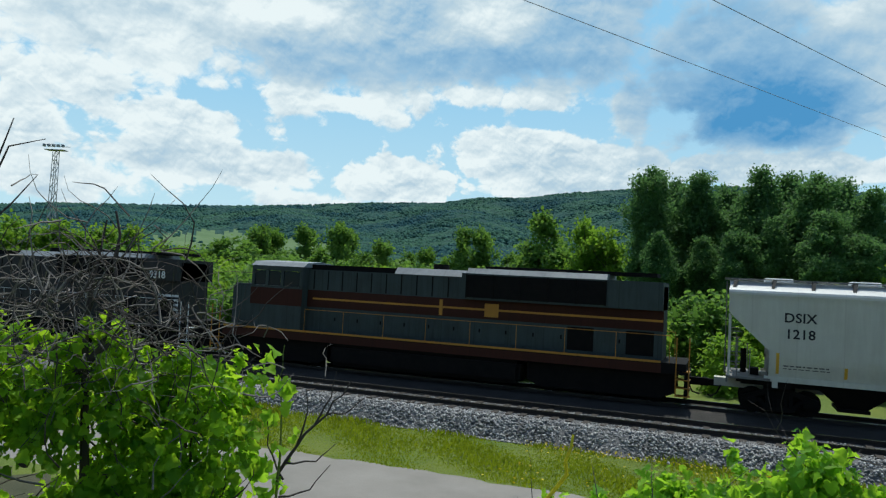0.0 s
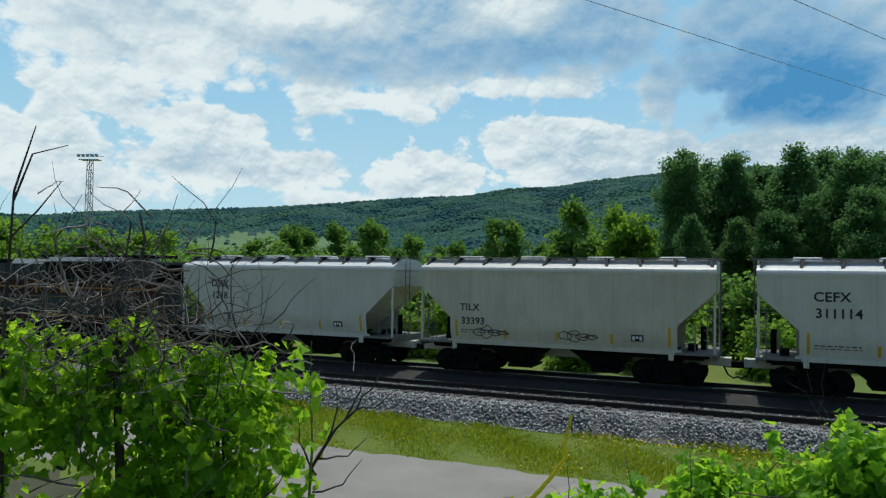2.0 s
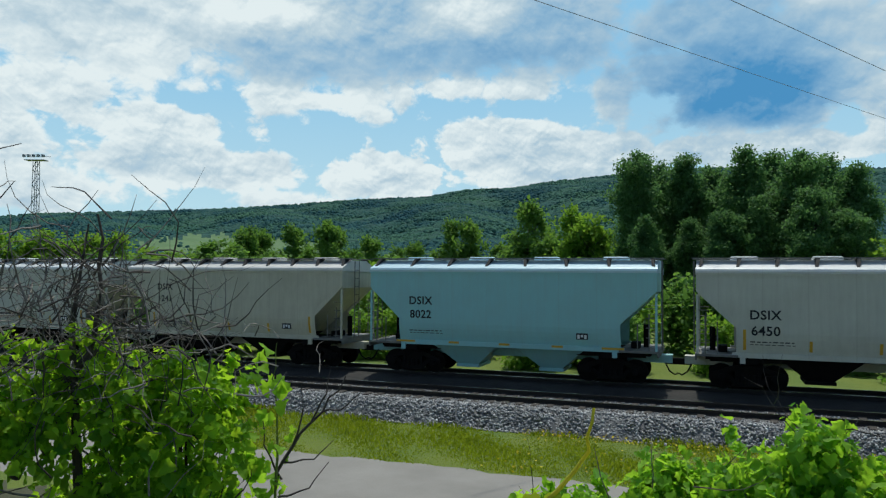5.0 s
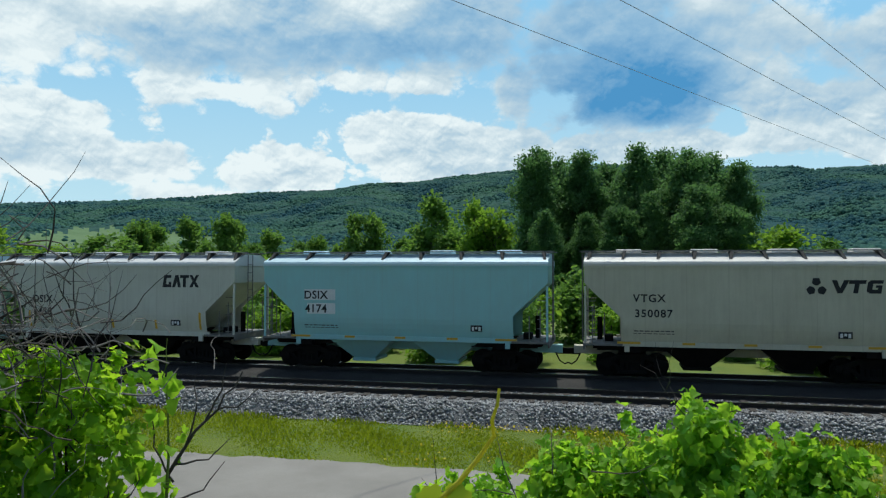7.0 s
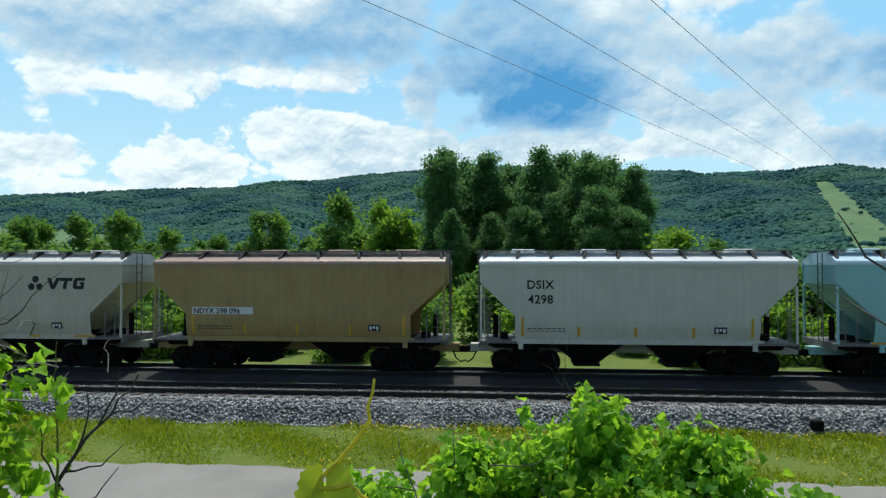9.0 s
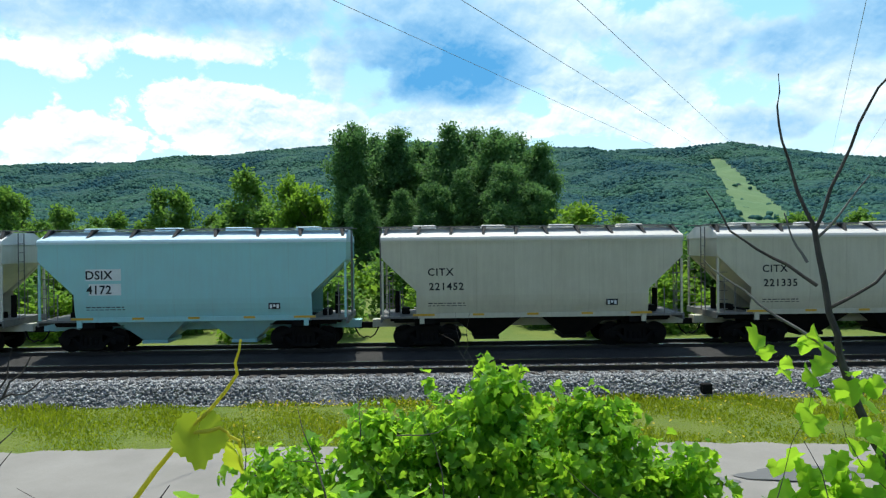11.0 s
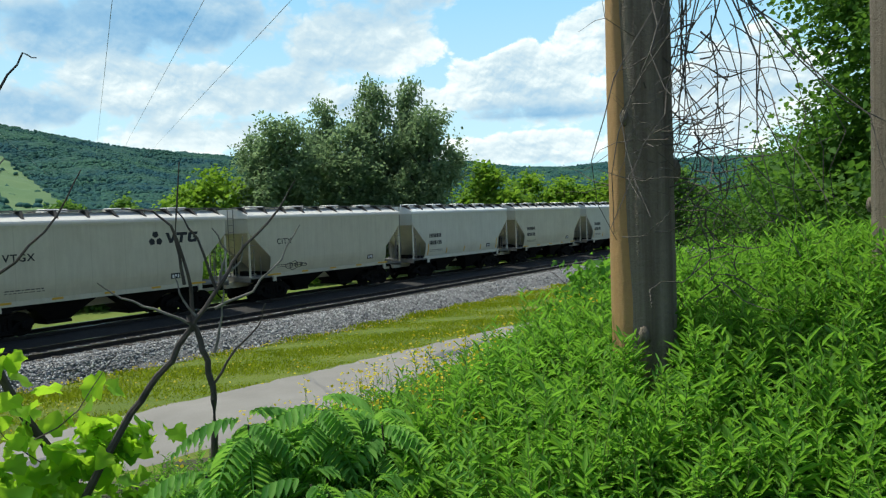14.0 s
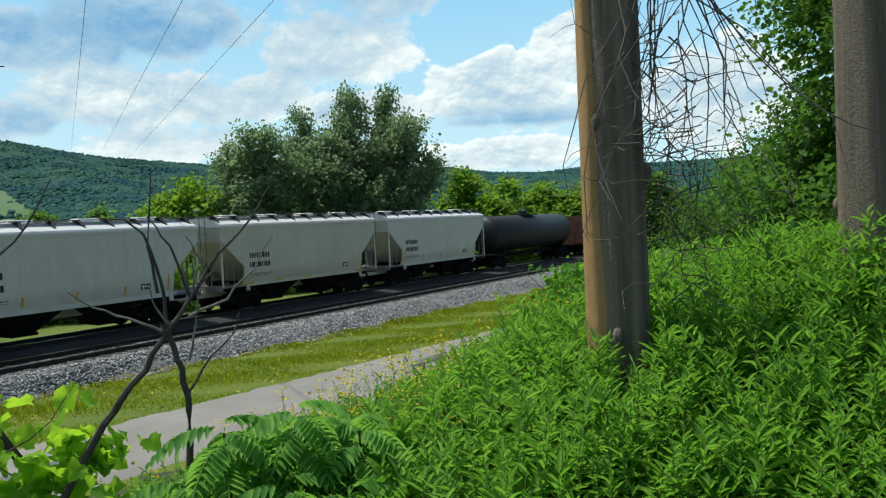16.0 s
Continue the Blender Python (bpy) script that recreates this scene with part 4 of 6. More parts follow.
# All but the blue car's bays take the running gear's near-black.
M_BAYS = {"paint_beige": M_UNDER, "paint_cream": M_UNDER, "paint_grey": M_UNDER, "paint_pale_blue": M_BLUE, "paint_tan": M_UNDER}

# paint, reporting mark, number, big mark on the side, spray paint
CARS = [
    ("g", "DSIX", "1218", "", 0), ("b", "TILX", "33393", "", 2), ("g", "CEFX", "311114", "", 0), ("b", "DSIX", "1241", "", 1), ("u", "DSIX", "8022", "", 0),
    ("g", "DSIX", "6450", "slab", 0), ("u", "DSIX", "4174", "", 0), ("c", "VTGX", "350087", "fan", 0), ("t", "NDYX", "298 096", "", 0), ("g", "DSIX", "4298", "", 0),
    ("u", "DSIX", "4172", "", 0), ("c", "CITX", "221452", "", 0), ("c", "CITX", "221335", "", 0), ("c", "VTGX", "350001", "fan", 1), ("u", "DSIX", "8292", "", 0),
    ("c", "VTGX", "", "fan", 0), ("c", "CITX", "", "", 1), ("g", "", "", "", 0), ("c", "", "", "", 0), ("g", "", "", "", 0),
]
PAINTS = {"g": M_GREY, "c": M_CREAM, "b": M_BEIGE, "u": M_BLUE, "t": M_TAN}
LABELS = {"c": "cream covered hopper car with yellow sill reflectors",
          "g": "light grey covered hopper car with weathered sides", "b": "beige covered hopper car streaked with road dirt",
          "u": "pale blue covered hopper car with blue outlet bays", "t": "rust-stained tan covered hopper car"}
first = {}
for k, (kind, mark, number, big, spray) in enumerate(CARS):
    if kind in first:
        car = copy_thing(first[kind], pose(0, TRACK_TRAIN, 0))
    else:
        car = first[kind] = hopper_car("hopper_car", PAINTS[kind], LABELS[kind])
    train.append((car, -0.03 + HL + PITCH * k))


def mark_cars():
    for (car, _), (kind, mark, number, big, spray) in zip(train, CARS):
        if kind == "t":
            bm = bmesh.new()
            box(bm, -HL + 1.6, -HL + 4.1, -1.604, -1.598, 2.28, 2.56)
            part("number_plate_patch", bm, M_LETTER_WHITE, car, "pale patch behind the number")
            lettering(car, mark + " " + number, -HL + 1.66, 2.31, 0.30).location.y = -1.61
        elif mark:
            if kind == "u":
                bm = bmesh.new()
                box(bm, -HL + 1.80, -HL + 3.14, -1.604, -1.598, 2.82, 3.26)
                box(bm, -HL + 1.92, -HL + 3.14, -1.604, -1.598, 2.26, 2.70)
                if number.startswith("41"):
                    part("lettering_patch", bm, M_LETTER_WHITE, car, "pale patch behind the number")
                else:
                    bm.free()
            size = 0.46 if kind in "gu" else 0.40
            wide = 1.15 if mark in ("CITX", "VTGX") else 1.05
            up = -0.42 if mark == "TILX" or number == "6450" else (0.30 if kind in "gbc" and mark in ("DSIX", "CEFX") else -0.14)
            lettering(car, mark, -HL + 1.78, 3.02 + up, size, spread=wide).location.y = -1.61
            if number:
                lettering(car, number, -HL + 1.83, 2.46 + up, size, spread=wide).location.y = -1.61
        else:
            bars(car, -HL + 1.75, 2.62, 2, 1.2, 0.26, M_LETTER, "number_bars")
        bars(car, -HL + 1.8, 1.78, 2, 1.4, 0.05, M_GRAFFITI)
        if big == "slab":
            bm = bmesh.new()
            for x, pts in ((0, [(0, 0), (0.08, 0.5), (0.42, 0.5), (0.42, 0.38), (0.2, 0.38), (0.17, 0.12), (0.3, 0.12), (0.3, 0.22), (0.42, 0.22), (0.42, 0)]), (0.46, [(0, 0), (0.16, 0.5), (0.3, 0.5), (0.42, 0), (0.28, 0), (0.23, 0.24), (0.14, 0)]),
                           (0.88, [(0.1, 0), (0.1, 0.38), (-0.04, 0.38), (-0.04, 0.5), (0.38, 0.5), (0.38, 0.38), (0.24, 0.38), (0.24, 0)]), (1.28, [(0, 0), (0.16, 0.25), (0, 0.5), (0.14, 0.5), (0.23, 0.36), (0.34, 0.5), (0.46, 0.5), (0.3, 0.25), (0.46, 0), (0.32, 0), (0.23, 0.14), (0.14, 0)])):
                prism(bm, [(x + HL - 3.4 + a, 3.30 + b * 1.05) for a, b in pts], -1.607, -1.599)
            part("emblem", bm, M_LETTER, car, "bold black company emblem")
        if big == "fan":
            bm = bmesh.new()
            cx, cz = HL - 3.7, 3.45
            for a in (90, 210, 330):
                ca, sa = math.cos(radians(a)), math.sin(radians(a))
                prism(bm, [(cx + ca * u - sa * v, cz + sa * u + ca * v) for u, v in ((0.07, -0.05), (0.16, -0.15), (0.33, -0.10), (0.33, 0.10), (0.16, 0.15), (0.07, 0.05))], -1.607, -1.599)
            for x, pts in ((0.5, [(0.16, 0), (0, 0.42), (0.15, 0.42), (0.24, 0.16), (0.36, 0.42), (0.52, 0.42), (0.3, 0)]), (1.06, [(0.1, 0), (0.16, 0.3), (-0.02, 0.3), (0.01, 0.42), (0.5, 0.42), (0.47, 0.3), (0.3, 0.3), (0.24, 0)]),
                           (1.6, [(0, 0.08), (0.05, 0.36), (0.14, 0.42), (0.5, 0.42), (0.48, 0.31), (0.2, 0.31), (0.16, 0.12), (0.32, 0.12), (0.33, 0.18), (0.26, 0.18), (0.28, 0.26), (0.46, 0.26), (0.42, 0), (0.08, 0)])):
                prism(bm, [(cx + x + a * 1.1, 3.25 + b * 1.1) for a, b in pts], -1.607, -1.599)
            part("emblem", bm, M_LETTER, car, "three-bladed black company emblem")
        if spray:
            rng = random.Random(spray * 7 + len(number))
            for g in range(spray):
                bm = bmesh.new()
                x0, z0 = -HL + 2.6 + g * 3.6, 1.72
                pts = [(x0 + 0.34 * q + 0.26 * math.cos(a), z0 + (0.16 + 0.09 * math.sin(q * 1.7)) * math.sin(a) * rng.uniform(0.8, 1.2) + rng.uniform(-0.02, 0.02)) for q in range(4) for a in [2 * math.pi * w / 12 * (1 if q % 2 else 1.2) for w in range(13)]]
                tube(bm, [(x, -1.606 + inset(z), z) for x, z in pts], 0.017, 4)
                part("spray_paint", bm, M_GRAFFITI, car, "dark scrawled spray paint")


mark_cars()


# ---- locomotives and the last cars ----
def locomotive(name, label, body, roof, band, stripe, number="", cab_first=True):
    """A six-axle diesel: low nose, cab, long hood, walkway with handrails, fuel tank, two three-axle bogies."""
    loco = thing(name, label, "locomotive", "locomotives")
    L = 10.55
    f = 1 if cab_first else -1

    def bx(bm, a, b, *rest):
        return box(bm, min(f * a, f * b), max(f * a, f * b), *rest)
    bm = bmesh.new()
    bx(bm, -L, L, -1.5, 1.5, 1.15, 1.55)
    part("underframe", bm, M_UNDER, loco, "black underframe and walkway")
    bm = bmesh.new()
    bx(bm, -L + 4.6, L - 0.9, -1.02, 1.02, 1.56, 4.35)
    bx(bm, -L + 12.2, L - 0.9, -1.35, 1.35, 3.44, 4.5)
    part("long_hood", bm, body, loco)
    bm = bmesh.new()
    bx(bm, -L + 0.5, -L + 2.1, -0.95, 0.95, 1.56, 3.55)
    bmesh.ops.bevel(bm, geom=bm.edges[:], offset=0.12, segments=2, affect="EDGES")
    part("nose", bm, body, loco)
    bm = bmesh.new()
    bx(bm, -L + 2.0, -L + 4.7, -1.5, 1.5, 1.56, 3.52)
    bx(bm, -L + 2.0, -L + 4.7, -1.5, 1.5, 4.22, 4.42)
    for x in (2.0, 2.75, 3.55, 4.55):
        bx(bm, -L + x, -L + x + 0.15, -1.5, -1.38, 3.5, 4.24)
        bx(bm, -L + x, -L + x + 0.15, 1.38, 1.5, 3.5, 4.24)
    bx(bm, -L + 4.5, -L + 4.7, -1.38, 1.38, 3.5, 4.24)
    cab = part("cab", bm, body, loco)
    m, nt, bsdf = nodes_of("cab_glass")
    bsdf.inputs["Base Color"].default_value, bsdf.inputs["Roughness"].default_value = (0.02, 0.025, 0.03, 1), 0.08
    for x in (2.17, 2.92, 3.72):
        bm = bmesh.new()
        bx(bm, -L + x, -L + x + 0.58 + (0.22 if x > 3 else 0), -1.45, -1.43, 3.54, 4.2)
        part("window_pane", bm, m, cab, "dark cab window")
    bm = bmesh.new()
    prism(bm, [(-1.52, 4.42), (-1.2, 4.62), (0, 4.70), (1.2, 4.62), (1.52, 4.42)], min(f * (-L + 1.95), f * (-L + 4.75)), max(f * (-L + 1.95), f * (-L + 4.75)), "x")
    part("cab_roof", bm, roof, loco, "curved cab roof, sunlight put into its pale colour")
    bm = bmesh.new()
    prism(bm, [(-1.04, 4.34), (-0.75, 4.62), (0.75, 4.62), (1.04, 4.34)], min(f * (-L + 9.0), f * (-L + 12.2)), max(f * (-L + 9.0), f * (-L + 12.2)), "x")
    part("hood_cowl", bm, roof, loco, "sloping hood cowl, pale from sunlight put into its colour")
    bm = bmesh.new()
    prism(bm, [(-1.36, 4.5), (-1.15, 4.72), (1.15, 4.72), (1.36, 4.5)], min(f * (-L + 12.4), f * (L - 3.0)), max(f * (-L + 12.4), f * (L - 3.0)), "x")
    part("radiator_roof", bm, roof, loco, "radiator roof, pale from sunlight put into its colour")
    bm = bmesh.new()
    bx(bm, -L + 12.4, -L + 18.1, -1.37, -1.34, 3.52, 4.44)
    grille = part("grille", bm, M_UNDER, loco, "long black radiator grille")
    for k in range(6):
        bm = bmesh.new()
        bx(bm, -L + 12.4 + 1.13 * k, -L + 12.46 + 1.13 * k, -1.40, -1.37, 3.5, 4.46)
        part("grille_bar", bm, M_UNDER, grille)
    bm = bmesh.new()
    bx(bm, -L + 4.7, -L + 9.0, -0.8, 0.8, 4.34, 4.58)
    part("roof_duct", bm, M_UNDER, loco, "black duct along the hood roof")
    bm = bmesh.new()
    bx(bm, -L + 13.0, L - 1.2, -0.7, 0.7, 4.7, 4.84)
    part("fan_housing", bm, M_UNDER, loco, "black cooling fan housing")
    bm = bmesh.new()
    tube(bm, [(f * 0.2, 0, 4.34), (f * 0.2, 0, 4.85)], 0.35, 10)
    part("exhaust_stack", bm, M_UNDER, loco)
    # hood doors and the dark openings low on the hood
    for k in range(13):
        bm = bmesh.new()
        x = -L + 5.3 + 1.13 * k
        bx(bm, x, x + 1.03, -1.030, -1.020, 1.70, 2.60)
        door = part("hood_door", bm, M_UNDER if k in (10, 12) else body, loco)
        bm = bmesh.new()
        bx(bm, x + 0.86, x + 0.92, -1.05, -1.03, 2.1, 2.25)
        part("latch", bm, M_UNDER, door)
    for k in range(10):
        bm = bmesh.new()
        x = -L + 5.0 + 0.72 * k
        bx(bm, x, x + 0.05, -1.034, -1.020, 3.46, 4.30)
        part("hood_seam", bm, M_UNDER, loco)
    # painted bands
    bm = bmesh.new()
    bx(bm, -L + 4.72, L - 0.88, -1.028, -1.016, 2.66, 3.42)
    bx(bm, -L + 1.98, -L + 4.72, -1.508, -1.498, 2.66, 3.42)
    part("paint_band", bm, band, loco, "broad painted band along the hood")
    bm = bmesh.new()
    bx(bm, -L + 0.55, L - 0.88, -1.51, -1.504, 1.16, 1.50)
    part("walkway_band", bm, band, loco)
    for z in (3.0, 1.53):
        bm = bmesh.new()
        bx(bm, -L + (5.0 if z > 2 else 0.6), L - 0.9, -1.035 if z > 2 else -1.515, -1.03 if z > 2 else -1.51, z, z + 0.085)
        part("stripe", bm, stripe, loco, "thin line of the livery")
    bm = bmesh.new()
    bx(bm, 2.6, 3.2, -1.042, -1.036, 2.75, 3.3)
    bx(bm, 0.6, 0.75, -1.042, -1.036, 2.7, 3.35)
    part("emblem", bm, stripe, loco, "small livery emblem")
    # handrails
    bm = bmesh.new()
    for y in (-1.47, 1.47):
        tube(bm, [(f * (-L + 4.9), y, 2.55), (f * (L - 0.6), y, 2.55)], 0.012, 5)
        for k in range(9):
            x = f * (-L + 4.9 + k * (2 * L - 5.5) / 8)
            tube(bm, [(x, y, 1.55), (x, y, 2.55)], 0.012, 5)
    part("handrail", bm, stripe if stripe is M_GOLD else M_LETTER_WHITE, loco, "thin walkway handrail")
    for s in (-1, 1):
        bm = bmesh.new()
        for k in range(4):
            box(bm, s * (L - 0.1) - 0.25, s * (L - 0.1) + 0.25, -1.5, -1.0, 0.35 + 0.3 * k, 0.38 + 0.3 * k)
        for x in (L - 0.35, L + 0.1):
            tube(bm, [(s * x, -1.5, 0.35), (s * x, -1.5, 2.5)], 0.025, 5)
        part("step", bm, stripe if stripe is M_GOLD else M_LETTER_WHITE, loco, "corner steps with grab irons")
        bm = bmesh.new()
        prism(bm, [(-1.4, 0.3), (1.4, 0.3), (1.4, 1.2), (-1.4, 1.2)], s * L - 0.06, s * L + 0.06, "x")
        box(bm, min(s * L, s * (L + 0.75)), max(s * L, s * (L + 0.75)), -0.12, 0.12, 0.7, 0.98)
        tube(bm, [(s * L, -0.5, 0.9), (s * (L + 0.2), -0.55, 0.5), (s * (L + 0.45), -0.4, 0.4)], 0.03, 5)
        part("pilot", bm, M_UNDER, loco, "pilot plate with coupler and hoses")
        bogie(loco, s * (L - 3.2), (-2.05, 0.0, 2.05), 0.53, 5.6, 0.2)
    bm = bmesh.new()
    box(bm, -4.3, 4.3, -1.48, 1.48, 0.22, 1.14)
    bmesh.ops.bevel(bm, geom=bm.edges[:], offset=0.15, segments=2, affect="EDGES")
    part("fuel_tank", bm, M_UNDER, loco, "big black fuel tank")
    if number:
        t = lettering(loco, number, f * (L - 2.0) - 0.55, 3.55, 0.5, M_LETTER_WHITE)
        t.location.y = -1.362
        bm = bmesh.new()
        for k in range(4):
            bx(bm, L - 2.1, L - 0.95, -1.03, -1.022, 2.0 + 0.22 * k, 2.11 + 0.22 * k)
        part("stripe", bm, M_LETTER_WHITE, loco, "white livery bars on the hood end")
    return loco


LOCO_X = -11.98
train.append((locomotive("diesel_locomotive", "dark brown and grey heritage diesel locomotive with gold lines", M_LOCO_GREY, M_LOCO_ROOF_SUNLIT, M_LOCO_BROWN, M_GOLD), LOCO_X))
train.append((locomotive("diesel_locomotive", "black diesel locomotive with white bars on the hood end", M_BLACKCAR, M_LOCO_ROOF_SUNLIT, M_BLACKCAR, M_BLACKCAR, "9318"), LOCO_X - 22.7))


def tank_car(x):
    car = thing("tank_car", "plain black tank car with a domed end", "tank car")
    bm = bmesh.new()
    tube(bm, [(-7.3, 0, 2.75), (-7.15, 0, 2.75), (-6.8, 0, 2.75), (6.8, 0, 2.75), (7.15, 0, 2.75), (7.3, 0, 2.75)], [0.5, 1.15, 1.48, 1.48, 1.15, 0.5], 32)
    part("tank", bm, M_BLACKCAR, car, smooth=True)
    bm = bmesh.new()
    box(bm, -1.2, 1.2, -0.9, 0.9, 4.2, 4.28)
    tube(bm, [(0, 0, 4.1), (0, 0, 4.55)], 0.42, 14)
    part("dome_platform", bm, M_BLACKCAR, car)
    bm = bmesh.new()
    box(bm, -8.0, 8.0, -0.35, 0.35, 0.8, 1.1)
    for s in (-1, 1):
        box(bm, s * 7.2 - 0.8, s * 7.2 + 0.8, -1.45, 1.45, 1.1, 1.2)
        box(bm, s * 5.6 - 0.2, s * 5.6 + 0.2, -1.2, 1.2, 1.1, 1.7)
        for y in (-1.4, 1.4):
            tube(bm, [(s * 7.95, y, 1.2), (s * 7.95, y, 2.3), (s * 6.5, y, 2.3)], 0.025, 5)
    part("underframe", bm, M_UNDER, car)
    for s in (-1, 1):
        bogie(car, s * 6.0)
    bm = bmesh.new()
    box(bm, 5.9, 6.3, -1.40, -1.39, 2.5, 2.85)
    part("placard", bm, M_LETTER_WHITE, car, "small white placard")
    train.append((car, x))


def box_gondola(x):
    car = thing("gondola_car", "rust-brown open gondola car with ribbed sides", "gondola car", "gondola cars behind the tank car")
    bm = bmesh.new()
    for y in (-1.55, 1.5):
        box(bm, -8, 8, y, y + 0.05, 1.15, 3.9)
    for s in (-8, 7.95):
        box(bm, s, s + 0.05, -1.5, 1.5, 1.15, 3.9)
    box(bm, -8, 8, -1.5, 1.5, 1.1, 1.2)
    body = part("body", bm, M_RUSTCAR, car)
    for k in range(15):
        bm = bmesh.new()
        box(bm, -7.9 + k * 1.13 - 0.06, -7.9 + k * 1.13 + 0.06, -1.64, -1.55, 1.15, 3.85)
        part("rib", bm, M_RUSTCAR, body)
    bm = bmesh.new()
    box(bm, -8.05, 8.05, -1.66, -1.5, 3.85, 4.0)
    part("top_rail", bm, M_RUSTCAR, car)
    for s in (-1, 1):
        bogie(car, s * 6.2)
    train.append((car, x))


tank_car(-0.03 + PITCH * 20 + 8.1)
box_gondola(-0.03 + PITCH * 20 + 26)
box_gondola(-0.03 + PITCH * 20 + 43.5)


# ---- trees ----
def crown_mesh(name, rng, shape, clumps, per, size, mat, spread=0.55):
    """Leaf clumps set along an uneven crown; shape gives radius by height (0 to 1) and the height and half width."""
    prof, height, half, low = shape
    # lobes of foliage carried by the limbs, of uneven size, with gaps between them
    lobes = max(12, clumps // 8)
    lh = np.clip((np.arange(lobes) + rng.uniform(-2.2, 2.2, lobes)) / lobes, 0, 0.97) ** 0.95
    lr = np.interp(lh, [p[0] for p in prof], [p[1] for p in prof]) * half
    la = rng.uniform(0, 6.28, lobes)
    off = lr * rng.uniform(0.15, 0.92, lobes)
    centre = np.stack([off * np.cos(la), off * np.sin(la), low + lh * (height - low)], -1)
    size_l = np.clip(lr * rng.uniform(0.22, 0.52, lobes), 0.10 * half, None)
    k = rng.choice(lobes, clumps, p=size_l ** 1.6 / (size_l ** 1.6).sum())
    u = rand_dirs(rng, clumps)
    u[:, 2] = u[:, 2] * 0.8 + 0.15
    C = centre[k] + u * (size_l[k] * rng.uniform(0.1, 1.35, clumps))[:, None] * np.array([1, 1, 1.35])
    P = np.repeat(C, per, 0) + rng.normal(size=(clumps * per, 3)) * (spread * half * 0.20) * np.array([1, 1, 0.75])
    out = P * np.array([1, 1, 0.15])
    D = out / np.maximum(np.linalg.norm(out, axis=1, keepdims=True), 0.1) * 0.6 + rand_dirs(rng, len(P)) * 0.9
    N = rand_dirs(rng, len(P)) * 0.7 + np.array([0, 0, 1.0])
    s = size * rng.uniform(0.6, 1.4, len(P))
    V, Q = leaves(P, D, N, s, s * 0.75, 0.15, 0.2)
    return np_mesh(name, V, Q, [mat])


def tree_trunk(rng, height, base, lean=0.3, limbs=7, half=3.0):
    bm = bmesh.new()
    pts = [(lean * math.sin(k * 0.9) * 0.3, lean * math.cos(k * 0.7) * 0.25, height * k / 7) for k in range(8)]
    tube(bm, pts, [base * (1 - 0.82 * k / 7) + 0.01 for k in range(8)], 7)
    for k in range(limbs):
        z = height * (0.22 + 0.65 * k / limbs)
        a = rng.uniform(0, 6.28)
        r = half * rng.uniform(0.5, 0.9)
        p = Vector((math.cos(a), math.sin(a), 0))
        tube(bm, [Vector((0, 0, z)), p * r * 0.5 + Vector((0, 0, z + r * 0.35)), p * r + Vector((0, 0, z + r * 0.9))], [base * 0.32, base * 0.2, base * 0.05], 5)
    return bm


TALL = [(0, 0.35), (0.15, 0.66), (0.4, 1.0), (0.65, 0.98), (0.82, 0.74), (0.93, 0.5), (1, 0.25)]
ROUND = [(0, 0.55), (0.2, 0.9), (0.5, 1.0), (0.8, 0.72), (1, 0.2)]
BUSHY = [(0, 0.85), (0.3, 1.0), (0.6, 0.85), (0.85, 0.5), (1, 0.15)]
nprng = np.random.default_rng(11)
pyrng = random.Random(11)


def make_tree(name, label, prof, height, half, low, mat, clumps, per, size, base=0.28, category="tree", group="", spread=0.55):
    tree = thing(name, label, category, group)
    part("trunk", tree_trunk(pyrng, height * 0.9, base, half=half), M_BARK, tree)
    mesh_part("crown", crown_mesh("crown", nprng, (prof, height, half, low), clumps, per, size, mat, spread), tree, "dense uneven leafy crown")
    return tree


def direction(az, d):
    a = radians(heading(az))
    return math.sin(a) * d, math.cos(a) * d


def place_trees(protos, rows, sink=0.3):
    """rows: heading, distance, elevation of the top, which prototype, width factor."""
    used = set()
    for az, d, el, k, wide in rows:
        x, y = direction(az, d)
        g = float(ground_z(x, y)) - sink
        ob, h = protos[k]
        s = (4.2 + d * math.tan(radians(el)) - g) / h
        m = pose(x, y, g, 0, 0, (az * 37 + d * 11) % 360)
        if k in used:
            ob = copy_thing(ob, m)
        used.add(k)
        ob.matrix_basis = m @ Matrix.Diagonal((s * wide, s * wide, s, 1))


